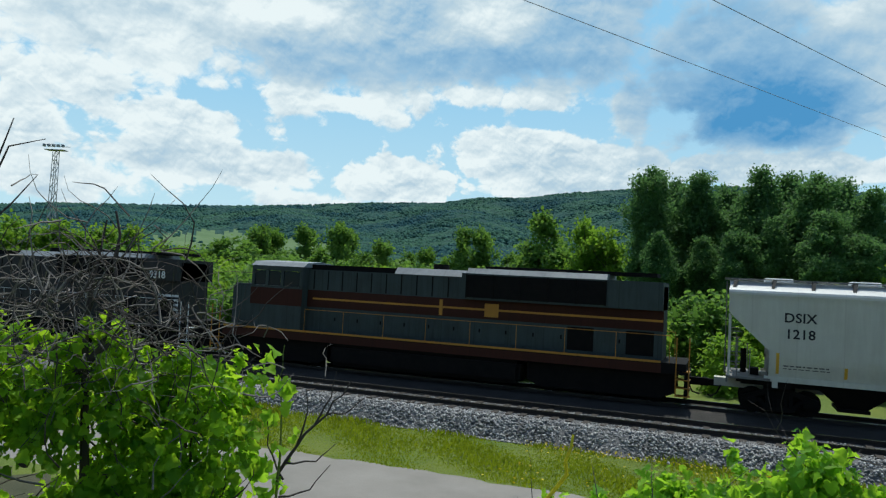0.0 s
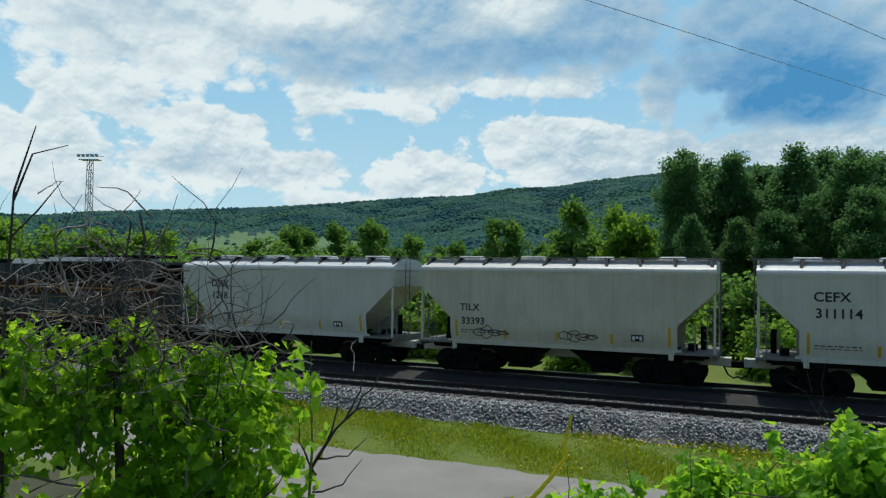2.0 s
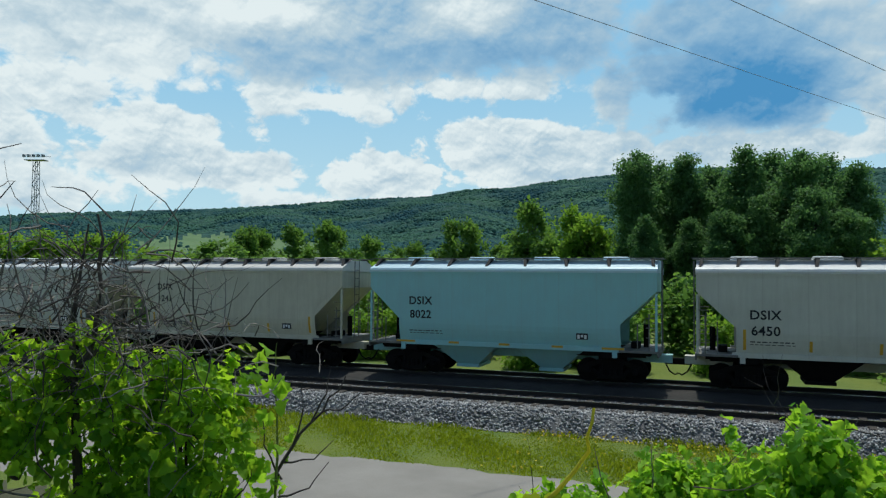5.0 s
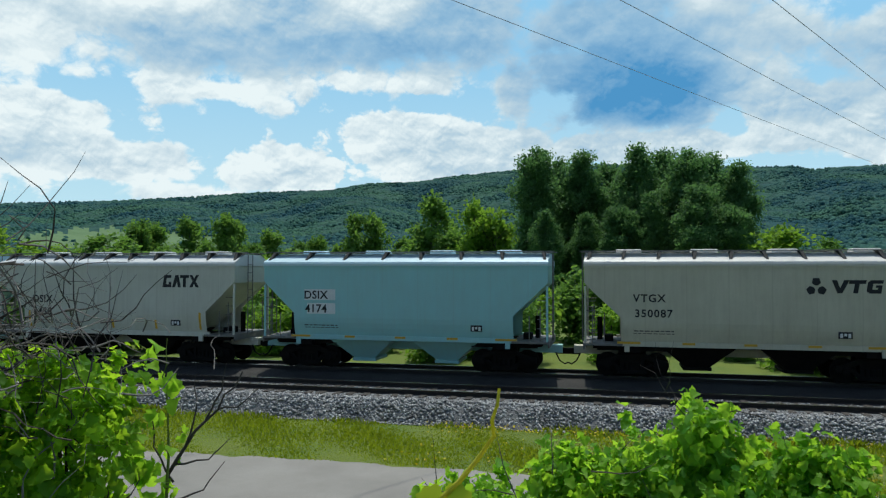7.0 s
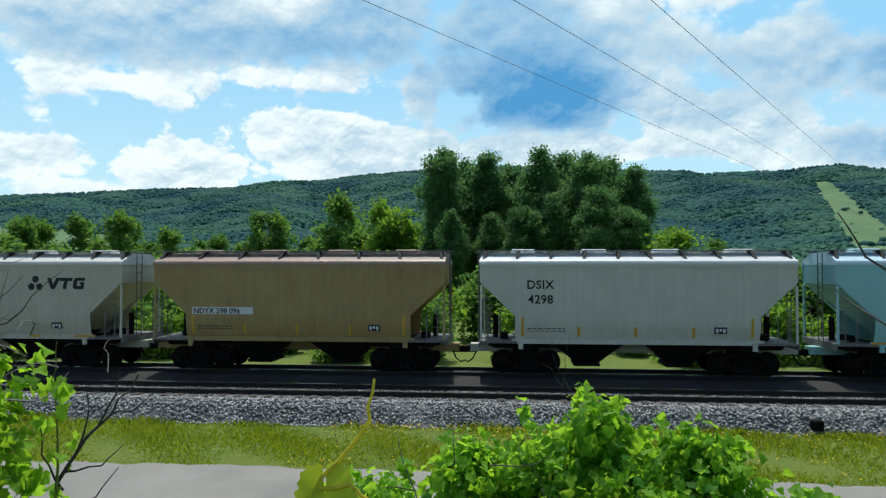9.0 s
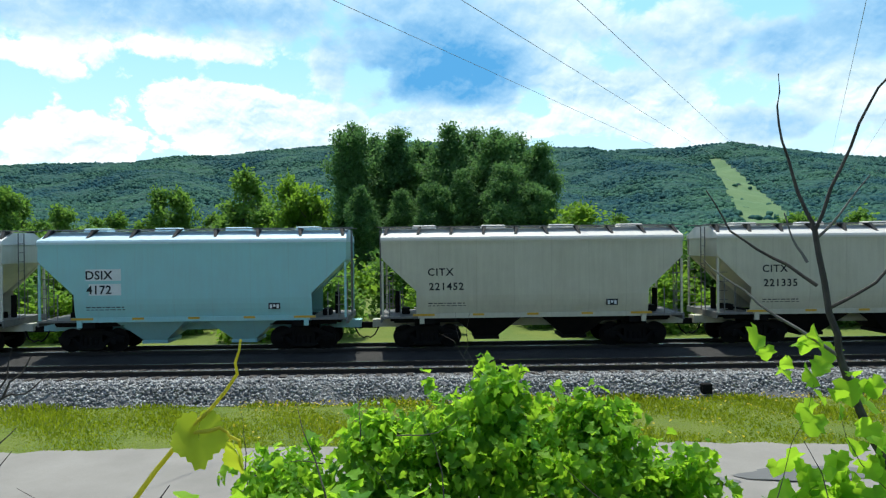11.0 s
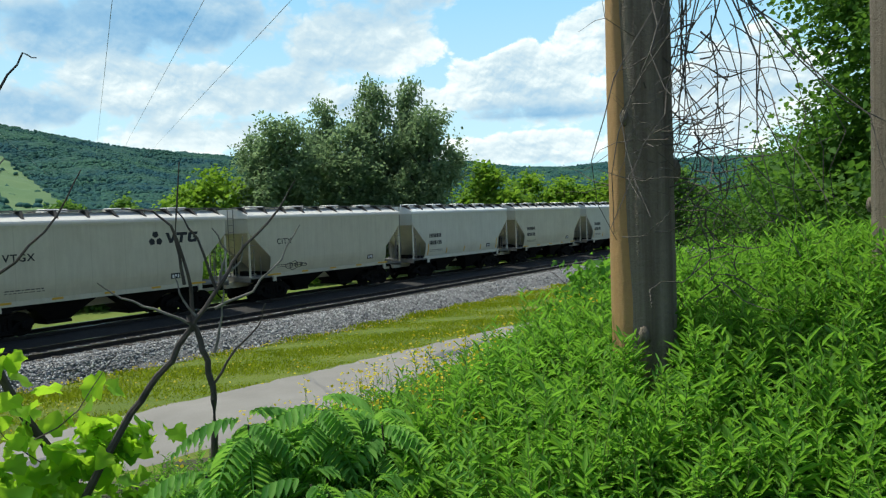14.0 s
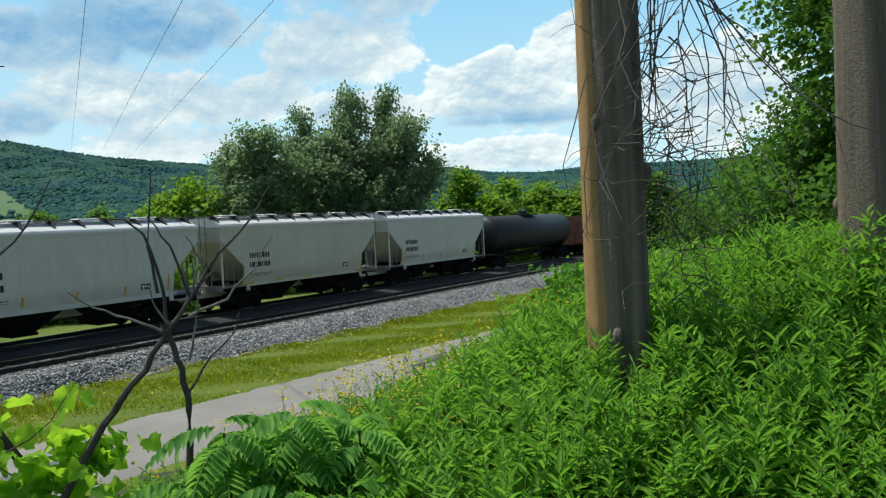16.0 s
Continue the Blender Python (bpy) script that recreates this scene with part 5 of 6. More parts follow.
def far_trees():
    dark = "tall dark green tree in the trackside grove"
    protos = [(make_tree("tall_tree", dark, TALL, 20, 4.0, 2.2, L_GROVE, 520, 44, 0.36, 0.35, group="grove of tall trees", spread=0.7), 20.6) for _ in range(3)]
    place_trees(protos, [(-4.9, 100, 9.8, 0, 0.74), (-3.2, 112, 8.5, 1, 0.62), (-1.7, 104, 9.1, 2, 0.80), (0.3, 110, 8.5, 0, 0.72), (2.5, 100, 9.4, 1, 0.82), (4.4, 112, 9.0, 2, 0.85), (6.0, 98, 9.3, 0, 0.80),
                         (7.7, 108, 8.4, 1, 0.85), (9.3, 100, 7.9, 2, 0.74), (-4.3, 92, 4.6, 1, 0.8), (1.2, 93, 5.2, 0, 0.9), (6.9, 92, 6.4, 2, 0.9), (8.7, 94, 5.0, 0, 0.95), (3.4, 95, 5.8, 1, 0.9), (-1.1, 96, 4.4, 2, 0.9)])
    grey = "grey-green tree of the poplar stand behind the train"
    protos = [(make_tree("poplar_tree", grey, TALL if k else ROUND, 16, 4.2, 1.0, L_POPLAR, 330, 40, 0.34, 0.3, group="poplar stand", spread=0.7), 16.5) for k in range(3)]
    place_trees(protos, [(42.6, 66, 8.1, 0, 1.0), (45.4, 72, 9.3, 1, 0.62), (49.2, 68, 10.6, 2, 0.58), (51.9, 70, 10.7, 1, 0.58), (53.4, 66, 8.6, 0, 0.85), (47.3, 66, 7.6, 0, 1.0), (40.8, 70, 6.6, 2, 0.9)])
    lit = "bright green tree beyond the railway"
    protos = [(make_tree("broadleaf_tree", lit, ROUND if k else BUSHY, 12, 4.6, 0.4, L_BRIGHT, 190, 30, 0.55, 0.22, group="trees of the valley floor", spread=0.75), 12.4) for k in range(3)]
    place_trees(protos, [(-9.6, 120, 5.4, 0, 0.75), (-8.0, 116, 4.7, 1, 0.8), (12.3, 92, 3.2, 0, 1.2), (37.4, 70, 4.1, 1, 0.95), (57.6, 82, 3.7, 2, 1.1), (60.5, 88, 3.2, 0, 1.2), (63.4, 92, 2.6, 1, 1.3), (66.5, 90, 2.4, 2, 1.3),
                         (-50, 120, 3.0, 0, 1.0), (-47.5, 116, 2.9, 1, 1.1), (-45.2, 120, 2.6, 2, 1.1), (-43.2, 118, 3.0, 0, 0.95), (-41.0, 110, 1.9, 1, 1.3), (-38.8, 115, 1.5, 2, 1.3), (35.0, 80, 2.2, 2, 1.3), (-53, 120, 3.1, 2, 1.1), (-56, 120, 3.1, 1, 1.1)])
    mid = "mid-green tree on the far side of the valley floor"
    protos = [(make_tree("valley_tree", mid, (TALL, ROUND, BUSHY)[k], 14, 4.2, 0.6, L_VALLEY, 170, 30, 0.62, 0.25, group="trees of the valley floor", spread=0.75), 14.5) for k in range(3)]
    place_trees(protos, [(-36.4, 130, 2.6, 2, 1.6), (-34.9, 135, 2.4, 2, 1.3), (-34.0, 170, 3.7, 1, 0.85), (-33.0, 175, 3.5, 1, 0.75), (-30.9, 165, 3.8, 0, 0.85), (-28.2, 160, 4.3, 1, 0.75), (-27.4, 165, 3.4, 0, 0.7), (-25.2, 160, 3.1, 1, 0.85),
                         (-23.0, 170, 2.3, 2, 0.95), (-21.4, 165, 2.7, 1, 0.8), (-18.6, 150, 4.4, 0, 0.75), (-17.4, 152, 4.3, 0, 0.7), (-12.9, 140, 5.8, 0, 0.85), (-15.2, 150, 2.6, 2, 1.1), (-11.3, 135, 3.2, 1, 1.0), (-29.5, 150, 2.2, 2, 1.1),
                         (-20.0, 150, 2.0, 2, 1.1), (-26.4, 150, 2.1, 2, 1.1), (-32.2, 150, 1.9, 2, 1.2), (-37.8, 150, 1.6, 2, 1.2), (11.8, 130, 3.0, 1, 1.0), (15, 140, 2.3, 2, 1.2), (69, 95, 2.8, 1, 1.2), (72, 90, 3.0, 2, 1.2), (31, 120, 2.2, 2, 1.4), (27.5, 130, 2.1, 1, 1.2)])


L_VALLEY = leaf_material("leaf_valley", (0.06, 0.145, 0.035), (0.17, 0.29, 0.06), (0.30, 0.52, 0.06), 0.15, amount=0.45)
far_trees()


def scrub():
    """Low scrub along the far side of the tracks and over the valley floor."""
    proto = make_tree("shrub", "leafy green shrub on the far side of the tracks", BUSHY, 4.0, 2.2, 0.0, L_BRIGHT, 110, 28, 0.30, 0.06, "shrub", "trackside shrubs", 0.8)
    proto2 = make_tree("shrub", "darker green shrub on the far side of the tracks", ROUND, 4.0, 2.2, 0.0, L_VALLEY, 110, 28, 0.30, 0.06, "shrub", "trackside shrubs", 0.8)
    rng = random.Random(8)
    n = 0
    for k in range(58):
        x = -46 + 2.6 * k + rng.uniform(-0.9, 0.9)
        if rng.random() < 0.12:
            continue
        y = 39 + rng.uniform(0, 6)
        s = rng.uniform(0.62, 0.98)
        m = pose(x, y, -0.95, 0, 0, rng.uniform(0, 360))
        src = proto if rng.random() < 0.6 else proto2
        ob = copy_thing(src, m)
        ob.matrix_basis = m @ Matrix.Diagonal((s, s, s, 1))
    for k in range(48):
        x = -56 + 3.1 * k + rng.uniform(-1.0, 1.0)
        s = rng.uniform(1.05, 1.4)
        m = pose(x, 49 + rng.uniform(-2, 4), -0.95, 0, 0, rng.uniform(0, 360))
        copy_thing(proto if rng.random() < 0.45 else proto2, m).matrix_basis = m @ Matrix.Diagonal((s, s, s, 1))
    for src, az in ((proto, -20), (proto2, -12)):
        x, y = direction(az, 75)
        src.matrix_basis = pose(x, y, -0.95) @ Matrix.Diagonal((1.3, 1.3, 1.2, 1))
    for k in range(52):
        az = -57 + 1.0 * k + rng.uniform(-0.4, 0.4)
        d = rng.uniform(75, 125)
        x, y = direction(az, d)
        el = rng.uniform(0.5, 1.35)
        s = (5.1 + d * math.tan(radians(el))) / 4.2
        m = pose(x, y, -0.95, 0, 0, rng.uniform(0, 360))
        copy_thing(proto if rng.random() < 0.6 else proto2, m).matrix_basis = m @ Matrix.Diagonal((s * 1.25, s * 1.25, s, 1))
    for k in range(22):
        az = 11.5 + 1.35 * k + rng.uniform(-0.4, 0.4)
        d = rng.uniform(80, 115)
        x, y = direction(az, d)
        s = (4.9 + d * math.tan(radians(rng.uniform(0.1, 0.7)))) / 4.2
        m = pose(x, y, -0.95, 0, 0, rng.uniform(0, 360))
        copy_thing(proto2 if rng.random() < 0.6 else proto, m).matrix_basis = m @ Matrix.Diagonal((s * 1.3, s * 1.3, s, 1))


scrub()


def right_tree():
    x, y = direction(91.4, 17)
    g = float(ground_z(x, y)) - 0.3
    tree = make_tree("broadleaf_tree", "large dense green tree behind the utility poles", BUSHY, 11, 3.5, 0.2, L_NEARTREE, 1500, 85, 0.125, 0.3, spread=0.42)
    tree.matrix_basis = pose(x, y, g, 0, 0, 40)
    low = make_tree("shrub", "tangled green shrub behind the utility poles", BUSHY, 4.0, 2.1, 0.0, L_NEARTREE, 260, 46, 0.10, 0.05, "shrub", "shrubs behind the poles", 0.95)
    for k, (az, d, s, wide, turn) in enumerate(((72.2, 25, 0.55, 1.5, 0), (76.0, 23, 0.68, 1.2, 110), (79.4, 21, 0.72, 1.2, 230), (82.5, 19, 0.8, 1.1, 60))):
        x, y = direction(az, d)
        m = pose(x, y, float(ground_z(x, y)) - 0.2, 0, 0, turn)
        (copy_thing(low, m) if k else low).matrix_basis = m @ Matrix.Diagonal((s * wide, s * wide, s, 1))


L_NEARTREE = leaf_material("leaf_near_tree", (0.026, 0.085, 0.015), (0.105, 0.22, 0.036), (0.22, 0.44, 0.04), 0.15, amount=0.45)
right_tree()


# ---- utility poles, wires, light mast ----
def wood_pole(x, y, z0, z1, r0, r1, label, sun_strip=False):
    pole = thing("utility_pole", label, "utility pole", "pair of wooden utility poles", at=pose(x, y, z0))
    n, m = 56, 110
    rng = random.Random(int(x * 100))
    bm = bmesh.new()
    knots = [(rng.uniform(0, 6.28), rng.uniform(0.3, z1 - z0), rng.uniform(0.05, 0.09)) for _ in range(60)]
    rings = []
    for k in range(m + 1):
        z = (z1 - z0) * (k / m)
        ring = []
        for j in range(n):
            a = 2 * math.pi * j / n
            r = (r0 + (r1 - r0) * k / m) * (1 + 0.035 * math.sin(3 * a + z * 0.5) + 0.02 * math.sin(7 * a + z * 1.7) + 0.014 * math.sin(17 * a + 1.6 * math.sin(z * 0.8)) + rng.uniform(-0.006, 0.006))
            ring.append(bm.verts.new((r * math.cos(a), r * math.sin(a), z)))
        rings.append(ring)
    for a, b in zip(rings, rings[1:]):
        for j in range(n):
            bm.faces.new((a[j], a[(j + 1) % n], b[(j + 1) % n], b[j]))
    bm.faces.new(rings[-1])
    shaft = part("shaft", bm, M_POLE, pole, smooth=True)
    if sun_strip:
        # a long strip laid on the shaft, orange for the sunlight caught on that side
        bm = bmesh.new()
        rows = []
        for k in range(m + 1):
            z = (z1 - z0) * (k / m)
            r = (r0 + (r1 - r0) * k / m) + 0.012
            wide = 0.52 + 0.10 * math.sin(z * 1.3) + 0.05 * math.sin(z * 5)
            c = radians(138)
            rows.append([bm.verts.new(((r + (0.014 if 0 < q < 6 else -0.02)) * math.cos(c - wide + 2 * wide * q / 6), (r + (0.014 if 0 < q < 6 else -0.02)) * math.sin(c - wide + 2 * wide * q / 6), z)) for q in range(7)])
        for a, b in zip(rows, rows[1:]):
            for q in range(6):
                bm.faces.new((a[q], a[q + 1], b[q + 1], b[q]))
        part("split_face", bm, M_POLE_SUNLIT, pole, "orange-brown strip with the sunlight put into its colour", smooth=True)
    for a, z, s in knots[:26]:
        r = r0 + (r1 - r0) * z / (z1 - z0)
        bm = bmesh.new()
        bmesh.ops.create_uvsphere(bm, u_segments=8, v_segments=5, radius=s * 0.75)
        knot = part("knot", bm, M_POLE, shaft, smooth=True)
        knot.matrix_basis = pose(math.cos(a) * r, math.sin(a) * r, z) @ Matrix.Diagonal((0.7, 0.7, 1.2, 1))
    return pole


wood_pole(4.78, 1.30, 2.0, 13.0, 0.185, 0.17, "weathered wooden utility pole with one side orange, sunlight put into its colour", True)
wood_pole(5.97, -0.01, 2.4, 13.5, 0.205, 0.185, "grey weathered wooden utility pole with knots")


def wires():
    # near and far headings and elevations of each conductor
    for near, far in (((-13.0, 20.9), (26.0, 2.9)), ((-0.1, 20.6), (26.4, 3.1)), ((11.8, 18.6), (26.8, 3.3)), ((31.4, 15.7), (29.2, 4.6)), ((37.5, 16.1), (30.2, 4.0)), ((43.7, 16.3), (31.5, 4.0))):
        (a0, e0), (a1, e1) = near, far
        d0 = 13.0 / math.tan(radians(e0))
        p0 = Vector((*direction(a0, d0), 17.1))
        p1 = Vector((*direction(a1, 420), 4.1 + 420 * math.tan(radians(e1))))
        p0 = p0 + (p0 - p1) * 0.06
        bm = bmesh.new()
        tube(bm, [p0.lerp(p1, k / 24) for k in range(25)], 0.018, 5)
        ob = part("overhead_wire", bm, M_WIRE, None)
        tagged(ob, "thin grey overhead power conductor", "wire", "power line conductors")


wires()


def light_mast():
    x, y = direction(-48.05, 150)
    mast = thing("light_mast", "tall steel lattice yard mast with a floodlight head", "light mast", at=pose(x, y, -0.9, 0, 0, 20))
    H = 25.2
    bm = bmesh.new()
    for sx in (-1, 1):
        for sy in (-1, 1):
            tube(bm, [(sx * 0.6, sy * 0.6, 0), (sx * 0.38, sy * 0.38, H)], 0.06, 5)
    for k in range(18):
        z0, z1 = H * k / 18, H * (k + 1) / 18
        w0, w1 = 0.6 - 0.22 * k / 18, 0.6 - 0.22 * (k + 1) / 18
        for s in (-1, 1):
            f = 1 if k % 2 else -1
            tube(bm, [(-f * w0, s * w0, z0), (f * w1, s * w1, z1)], 0.045, 4)
            tube(bm, [(s * w0, -f * w0, z0), (s * w1, f * w1, z1)], 0.045, 4)
    part("lattice", bm, M_GALV, mast)
    bm = bmesh.new()
    box(bm, -1.8, 1.8, -0.8, 0.8, H, H + 0.12)
    for y in (-1.0, 1.0):
        tube(bm, [(-2, y, H + 0.9), (2, y, H + 0.9)], 0.05, 4)
    part("platform", bm, M_GALV, mast)
    for k in range(5):
        bm = bmesh.new()
        box(bm, -1.9 + k * 0.85, -1.45 + k * 0.85, -1.25, -0.75, H + 0.5, H + 1.0)
        bmesh.ops.bevel(bm, geom=bm.edges[:], offset=0.06, segments=1, affect="EDGES")
        part("floodlight", bm, M_GALV, mast)


light_mast()


def lineside_box():
    x, y = 9.0, 23.55
    b = thing("signal_box", "small dark lineside junction box on the ballast edge", "junction box", at=pose(x, y, -0.74, 0, 0, 8))
    bm = bmesh.new()
    box(bm, -0.16, 0.16, -0.13, 0.13, 0, 0.36)
    bmesh.ops.bevel(bm, geom=bm.edges[:], offset=0.03, segments=1, affect="EDGES")
    part("housing", bm, M_UNDER, b)
    bm = bmesh.new()
    box(bm, -0.24, 0.24, -0.2, 0.2, -0.12, 0.03)
    part("base", bm, M_BALLAST, b)


lineside_box()


def damp_patches():
    rng = random.Random(2)
    for x, y, rx, ry in ((22.5, 15.3, 2.4, 0.38), (8.2, 15.6, 1.6, 0.5), (5.6, 15.2, 0.8, 0.3), (26.5, 14.6, 1.5, 0.25)):
        bm = bmesh.new()
        vs = [bm.verts.new((x + rx * math.cos(a) * rng.uniform(0.75, 1.15), y + road_shift(x) * 0.3 + ry * math.sin(a) * rng.uniform(0.75, 1.15), -0.776)) for a in [2 * math.pi * k / 22 for k in range(22)]]
        bm.faces.new(vs)
        ob = part("damp_patch", bm, M_PUDDLE, None)
        tagged(ob, "dark damp patch on the gravel road", "puddle", kind="structure")


damp_patches()


# ---- grass and weeds ----
def grass_strip():
    rng = np.random.default_rng(21)
    n = 95000
    x = rng.uniform(-26, 48, n)
    edge = 18.5 - 0.10 * np.clip(x - 5, 0, 60)
    u = rng.random(n)
    top = shoulder(x, 22.0) + 0.1
    y = edge + u * (top - edge)
    P = np.stack([x, y, np.full(n, -0.87)], -1)
    D = rand_dirs(rng, n) * 0.5 + np.array([0, 0, 1.0])
    L = rng.uniform(0.07, 0.16, n) * (1 + 1.0 * (u > 0.9)) * (0.7 + 0.5 * np.sin(x * 0.7) * np.sin(y * 1.3 + x))
    V, Q = leaves(P, D, rand_dirs(rng, n), L, rng.uniform(0.02, 0.05, n), 0.1, 0.3)
    tagged(new("grass", np_mesh("grass", V, Q, [L_GRASS])), "short yellow-green grass between road and ballast", "grass", kind="stuff")
    n = 1500
    x = rng.uniform(-6, 45, n)
    top = shoulder(x, 22.0) + 0.1
    y = top - np.abs(rng.normal(0, 0.5, n)) - 0.1
    k = rng.random(n) < 0.35
    edge = 18.6 - 0.10 * np.clip(x - 5, 0, 60)
    y = np.where(k, edge + rng.random(n) * (top - 0.4 - edge), y)
    P = np.stack([x, y, -0.80 + rng.random(n) * 0.12], -1)
    V, Q = leaves(P, rand_dirs(rng, n), np.tile([[0, 0, 1.0]], (n, 1)), np.full(n, 0.07), np.full(n, 0.07), 0.1, 0.1)
    tagged(new("wild_flowers", np_mesh("wild_flowers", V, Q, [L_FLOWER])), "small yellow flowers in the grass", "flowers", kind="stuff")


grass_strip()


def forbs(name, rng, x, y, tall, per, leaf, mat, label, stem_mat=None, slant=0.6):
    """Upright weeds: stems with narrow leaves all the way up."""
    n = len(x)
    z = ground_z(x, y) - 0.05
    top = tall * rng.uniform(0.6, 1.15, n)
    lean = rng.normal(0, 0.2, (n, 2))
    k = np.tile(np.linspace(0.22, 1.0, per), (n, 1)) + rng.normal(0, 0.02, (n, per))
    P = np.stack([x[:, None] + lean[:, :1] * top[:, None] * k, y[:, None] + lean[:, 1:] * top[:, None] * k, z[:, None] + top[:, None] * k], -1).reshape(-1, 3)
    a = rng.uniform(0, 6.28, (n, 1)) + np.arange(per)[None] * 2.4 + rng.normal(0, 0.5, (n, per))
    up = slant + rng.normal(0, 0.25, (n, 1)) + 0.9 * k ** 3 + rng.normal(0, 0.35, (n, per))
    D = np.stack([np.cos(a), np.sin(a), up], -1).reshape(-1, 3)
    L = (leaf * (1.15 - 0.55 * k) * rng.uniform(0.6, 1.35, (n, per)) * rng.uniform(0.7, 1.25, (n, 1))).ravel()
    V, Q = leaves(P, D, np.tile([[0, 0, 1.0]], (len(P), 1)) + rng.normal(0, 0.2, (len(P), 3)), L, L * 0.185, 0.25, 0.25)
    ob = new(name, np_mesh(name, V, Q, [mat]))
    tagged(ob, label, "weeds", kind="stuff")
    r = 0.004
    b = np.stack([x, y, z], -1)
    t = b + np.stack([lean[:, 0] * top, lean[:, 1] * top, top], -1)
    o = np.array([[r, 0, 0], [-r / 2, r * 0.87, 0], [-r / 2, -r * 0.87, 0]])
    V = np.concatenate([b[:, None] + o, t[:, None] + o * 0.4], 1).reshape(-1, 3)
    f = np.array([(0, 1, 4, 3), (1, 2, 5, 4), (2, 0, 3, 5)])
    Q = (np.arange(n)[:, None, None] * 6 + f[None]).reshape(-1, 4)
    tagged(new("weed_stems", np_mesh("weed_stems", V, Q, [stem_mat or M_GREENSTEM])), "green stems of the weeds on the bank", "weeds", kind="stuff")
    return t


def bank_weeds():
    rng = np.random.default_rng(31)
    # near the camera, right-hand side of the bank: clumps of uneven height
    n = 4300
    az = np.radians(rng.uniform(36, 100, n))
    d = 1.9 + 7.5 * rng.random(n) ** 1.25
    x, y = d * np.sin(az), d * np.cos(az)
    lump = np.sin(x * 3.1 + 1.7 * np.sin(y * 2.3)) * np.sin(y * 3.7 + 1.3 * np.sin(x * 1.9))
    keep = ~((d < 3.8) & (np.degrees(az) < 49)) & (rng.random(n) < 0.62 + 0.75 * lump)
    tall = (np.where(d < 3, 0.44, 0.60) + 0.24 * lump) * (0.48 + 0.52 * ease(57, 70, np.degrees(az)))
    forbs("goldenrod", rng, x[keep], y[keep], tall[keep], 36, 0.12, L_FORB, "dense leafy green goldenrod covering the bank")
    # thick growth about the feet of the poles
    n = 1500
    x, y = rng.uniform(3.6, 7.6, n), rng.uniform(-1.2, 2.3, n)
    keep = (np.hypot(x - 4.78, y - 1.30) > 0.24) & (np.hypot(x - 5.97, y) > 0.26)
    forbs("goldenrod", rng, x[keep], y[keep], 0.58 + 0.05 * np.clip(x[keep] - 4.8, 0, 2), 36, 0.12, L_FORB, "dense leafy green goldenrod round the pole feet")
    n = 900
    az = np.radians(rng.uniform(38, 100, n))
    d = rng.uniform(2.2, 9, n)
    forbs("tall_weeds", rng, d * np.sin(az), d * np.cos(az), 0.25 + 0.30 * rng.random(n), 16, 0.14, L_SUMAC, "darker broad-leaved weeds among the goldenrod")
    # far slope, coarse growth down to the road
    n = 5200
    x = rng.uniform(-9, 24, n)
    y = rng.uniform(3.4, 13.4, n)
    keep = (np.hypot(x, y) > 5) & (y < 13.2 - 0.10 * np.clip(x - 5, 0, 60))
    forbs("bank_weeds", rng, x[keep], y[keep], 0.42 + 0 * x[keep], 12, 0.15, L_FORB, "mixed green weeds on the slope above the road")
    # yellow flowering weeds
    n = 120
    az = np.radians(rng.normal(55, 5.5, n))
    d = rng.uniform(4.4, 7.0, n)
    t = forbs("mustard_weed", rng, d * np.sin(az), d * np.cos(az), np.full(n, 0.66), 10, 0.07, L_FORB, "tall thin weeds with yellow flowers")
    m = 1000
    P = t[rng.integers(0, n, m)] + rng.normal(0, 1, (m, 3)) * np.array([0.05, 0.05, 0.06])
    V, Q = leaves(P, rand_dirs(rng, m), np.tile([[0, 0, 1.0]], (m, 1)), np.full(m, 0.024), np.full(m, 0.024), 0.1, 0.1)
    tagged(new("wild_flowers", np_mesh("wild_flowers", V, Q, [L_FLOWER])), "small yellow flower heads on the weeds", "flowers", kind="stuff")


bank_weeds()


# ---- bushes and vines ----
def twig_tangle(bm, rng, centre, size, n, r, curl=0.5, up=0.4, length=0.7):
    for _ in range(n):
        p = Vector(centre) + Vector((rng.gauss(0, size[0]), rng.gauss(0, size[1]), rng.gauss(0, size[2])))
        d = Vector((rng.gauss(0, 1), rng.gauss(0, 1), rng.gauss(up, 0.7))).normalized()
        L = length * rng.uniform(0.5, 1.4)
        pts = [p]
        for k in range(5):
            d = (d + Vector((rng.gauss(0, curl), rng.gauss(0, curl), rng.gauss(0, curl))) * 0.5).normalized()
            pts.append(pts[-1] + d * L / 5)
        rr = r * rng.uniform(0.5, 1.3)
        tube(bm, pts, [rr, rr * 0.85, rr * 0.7, rr * 0.55, rr * 0.4, rr * 0.2], 4, False)


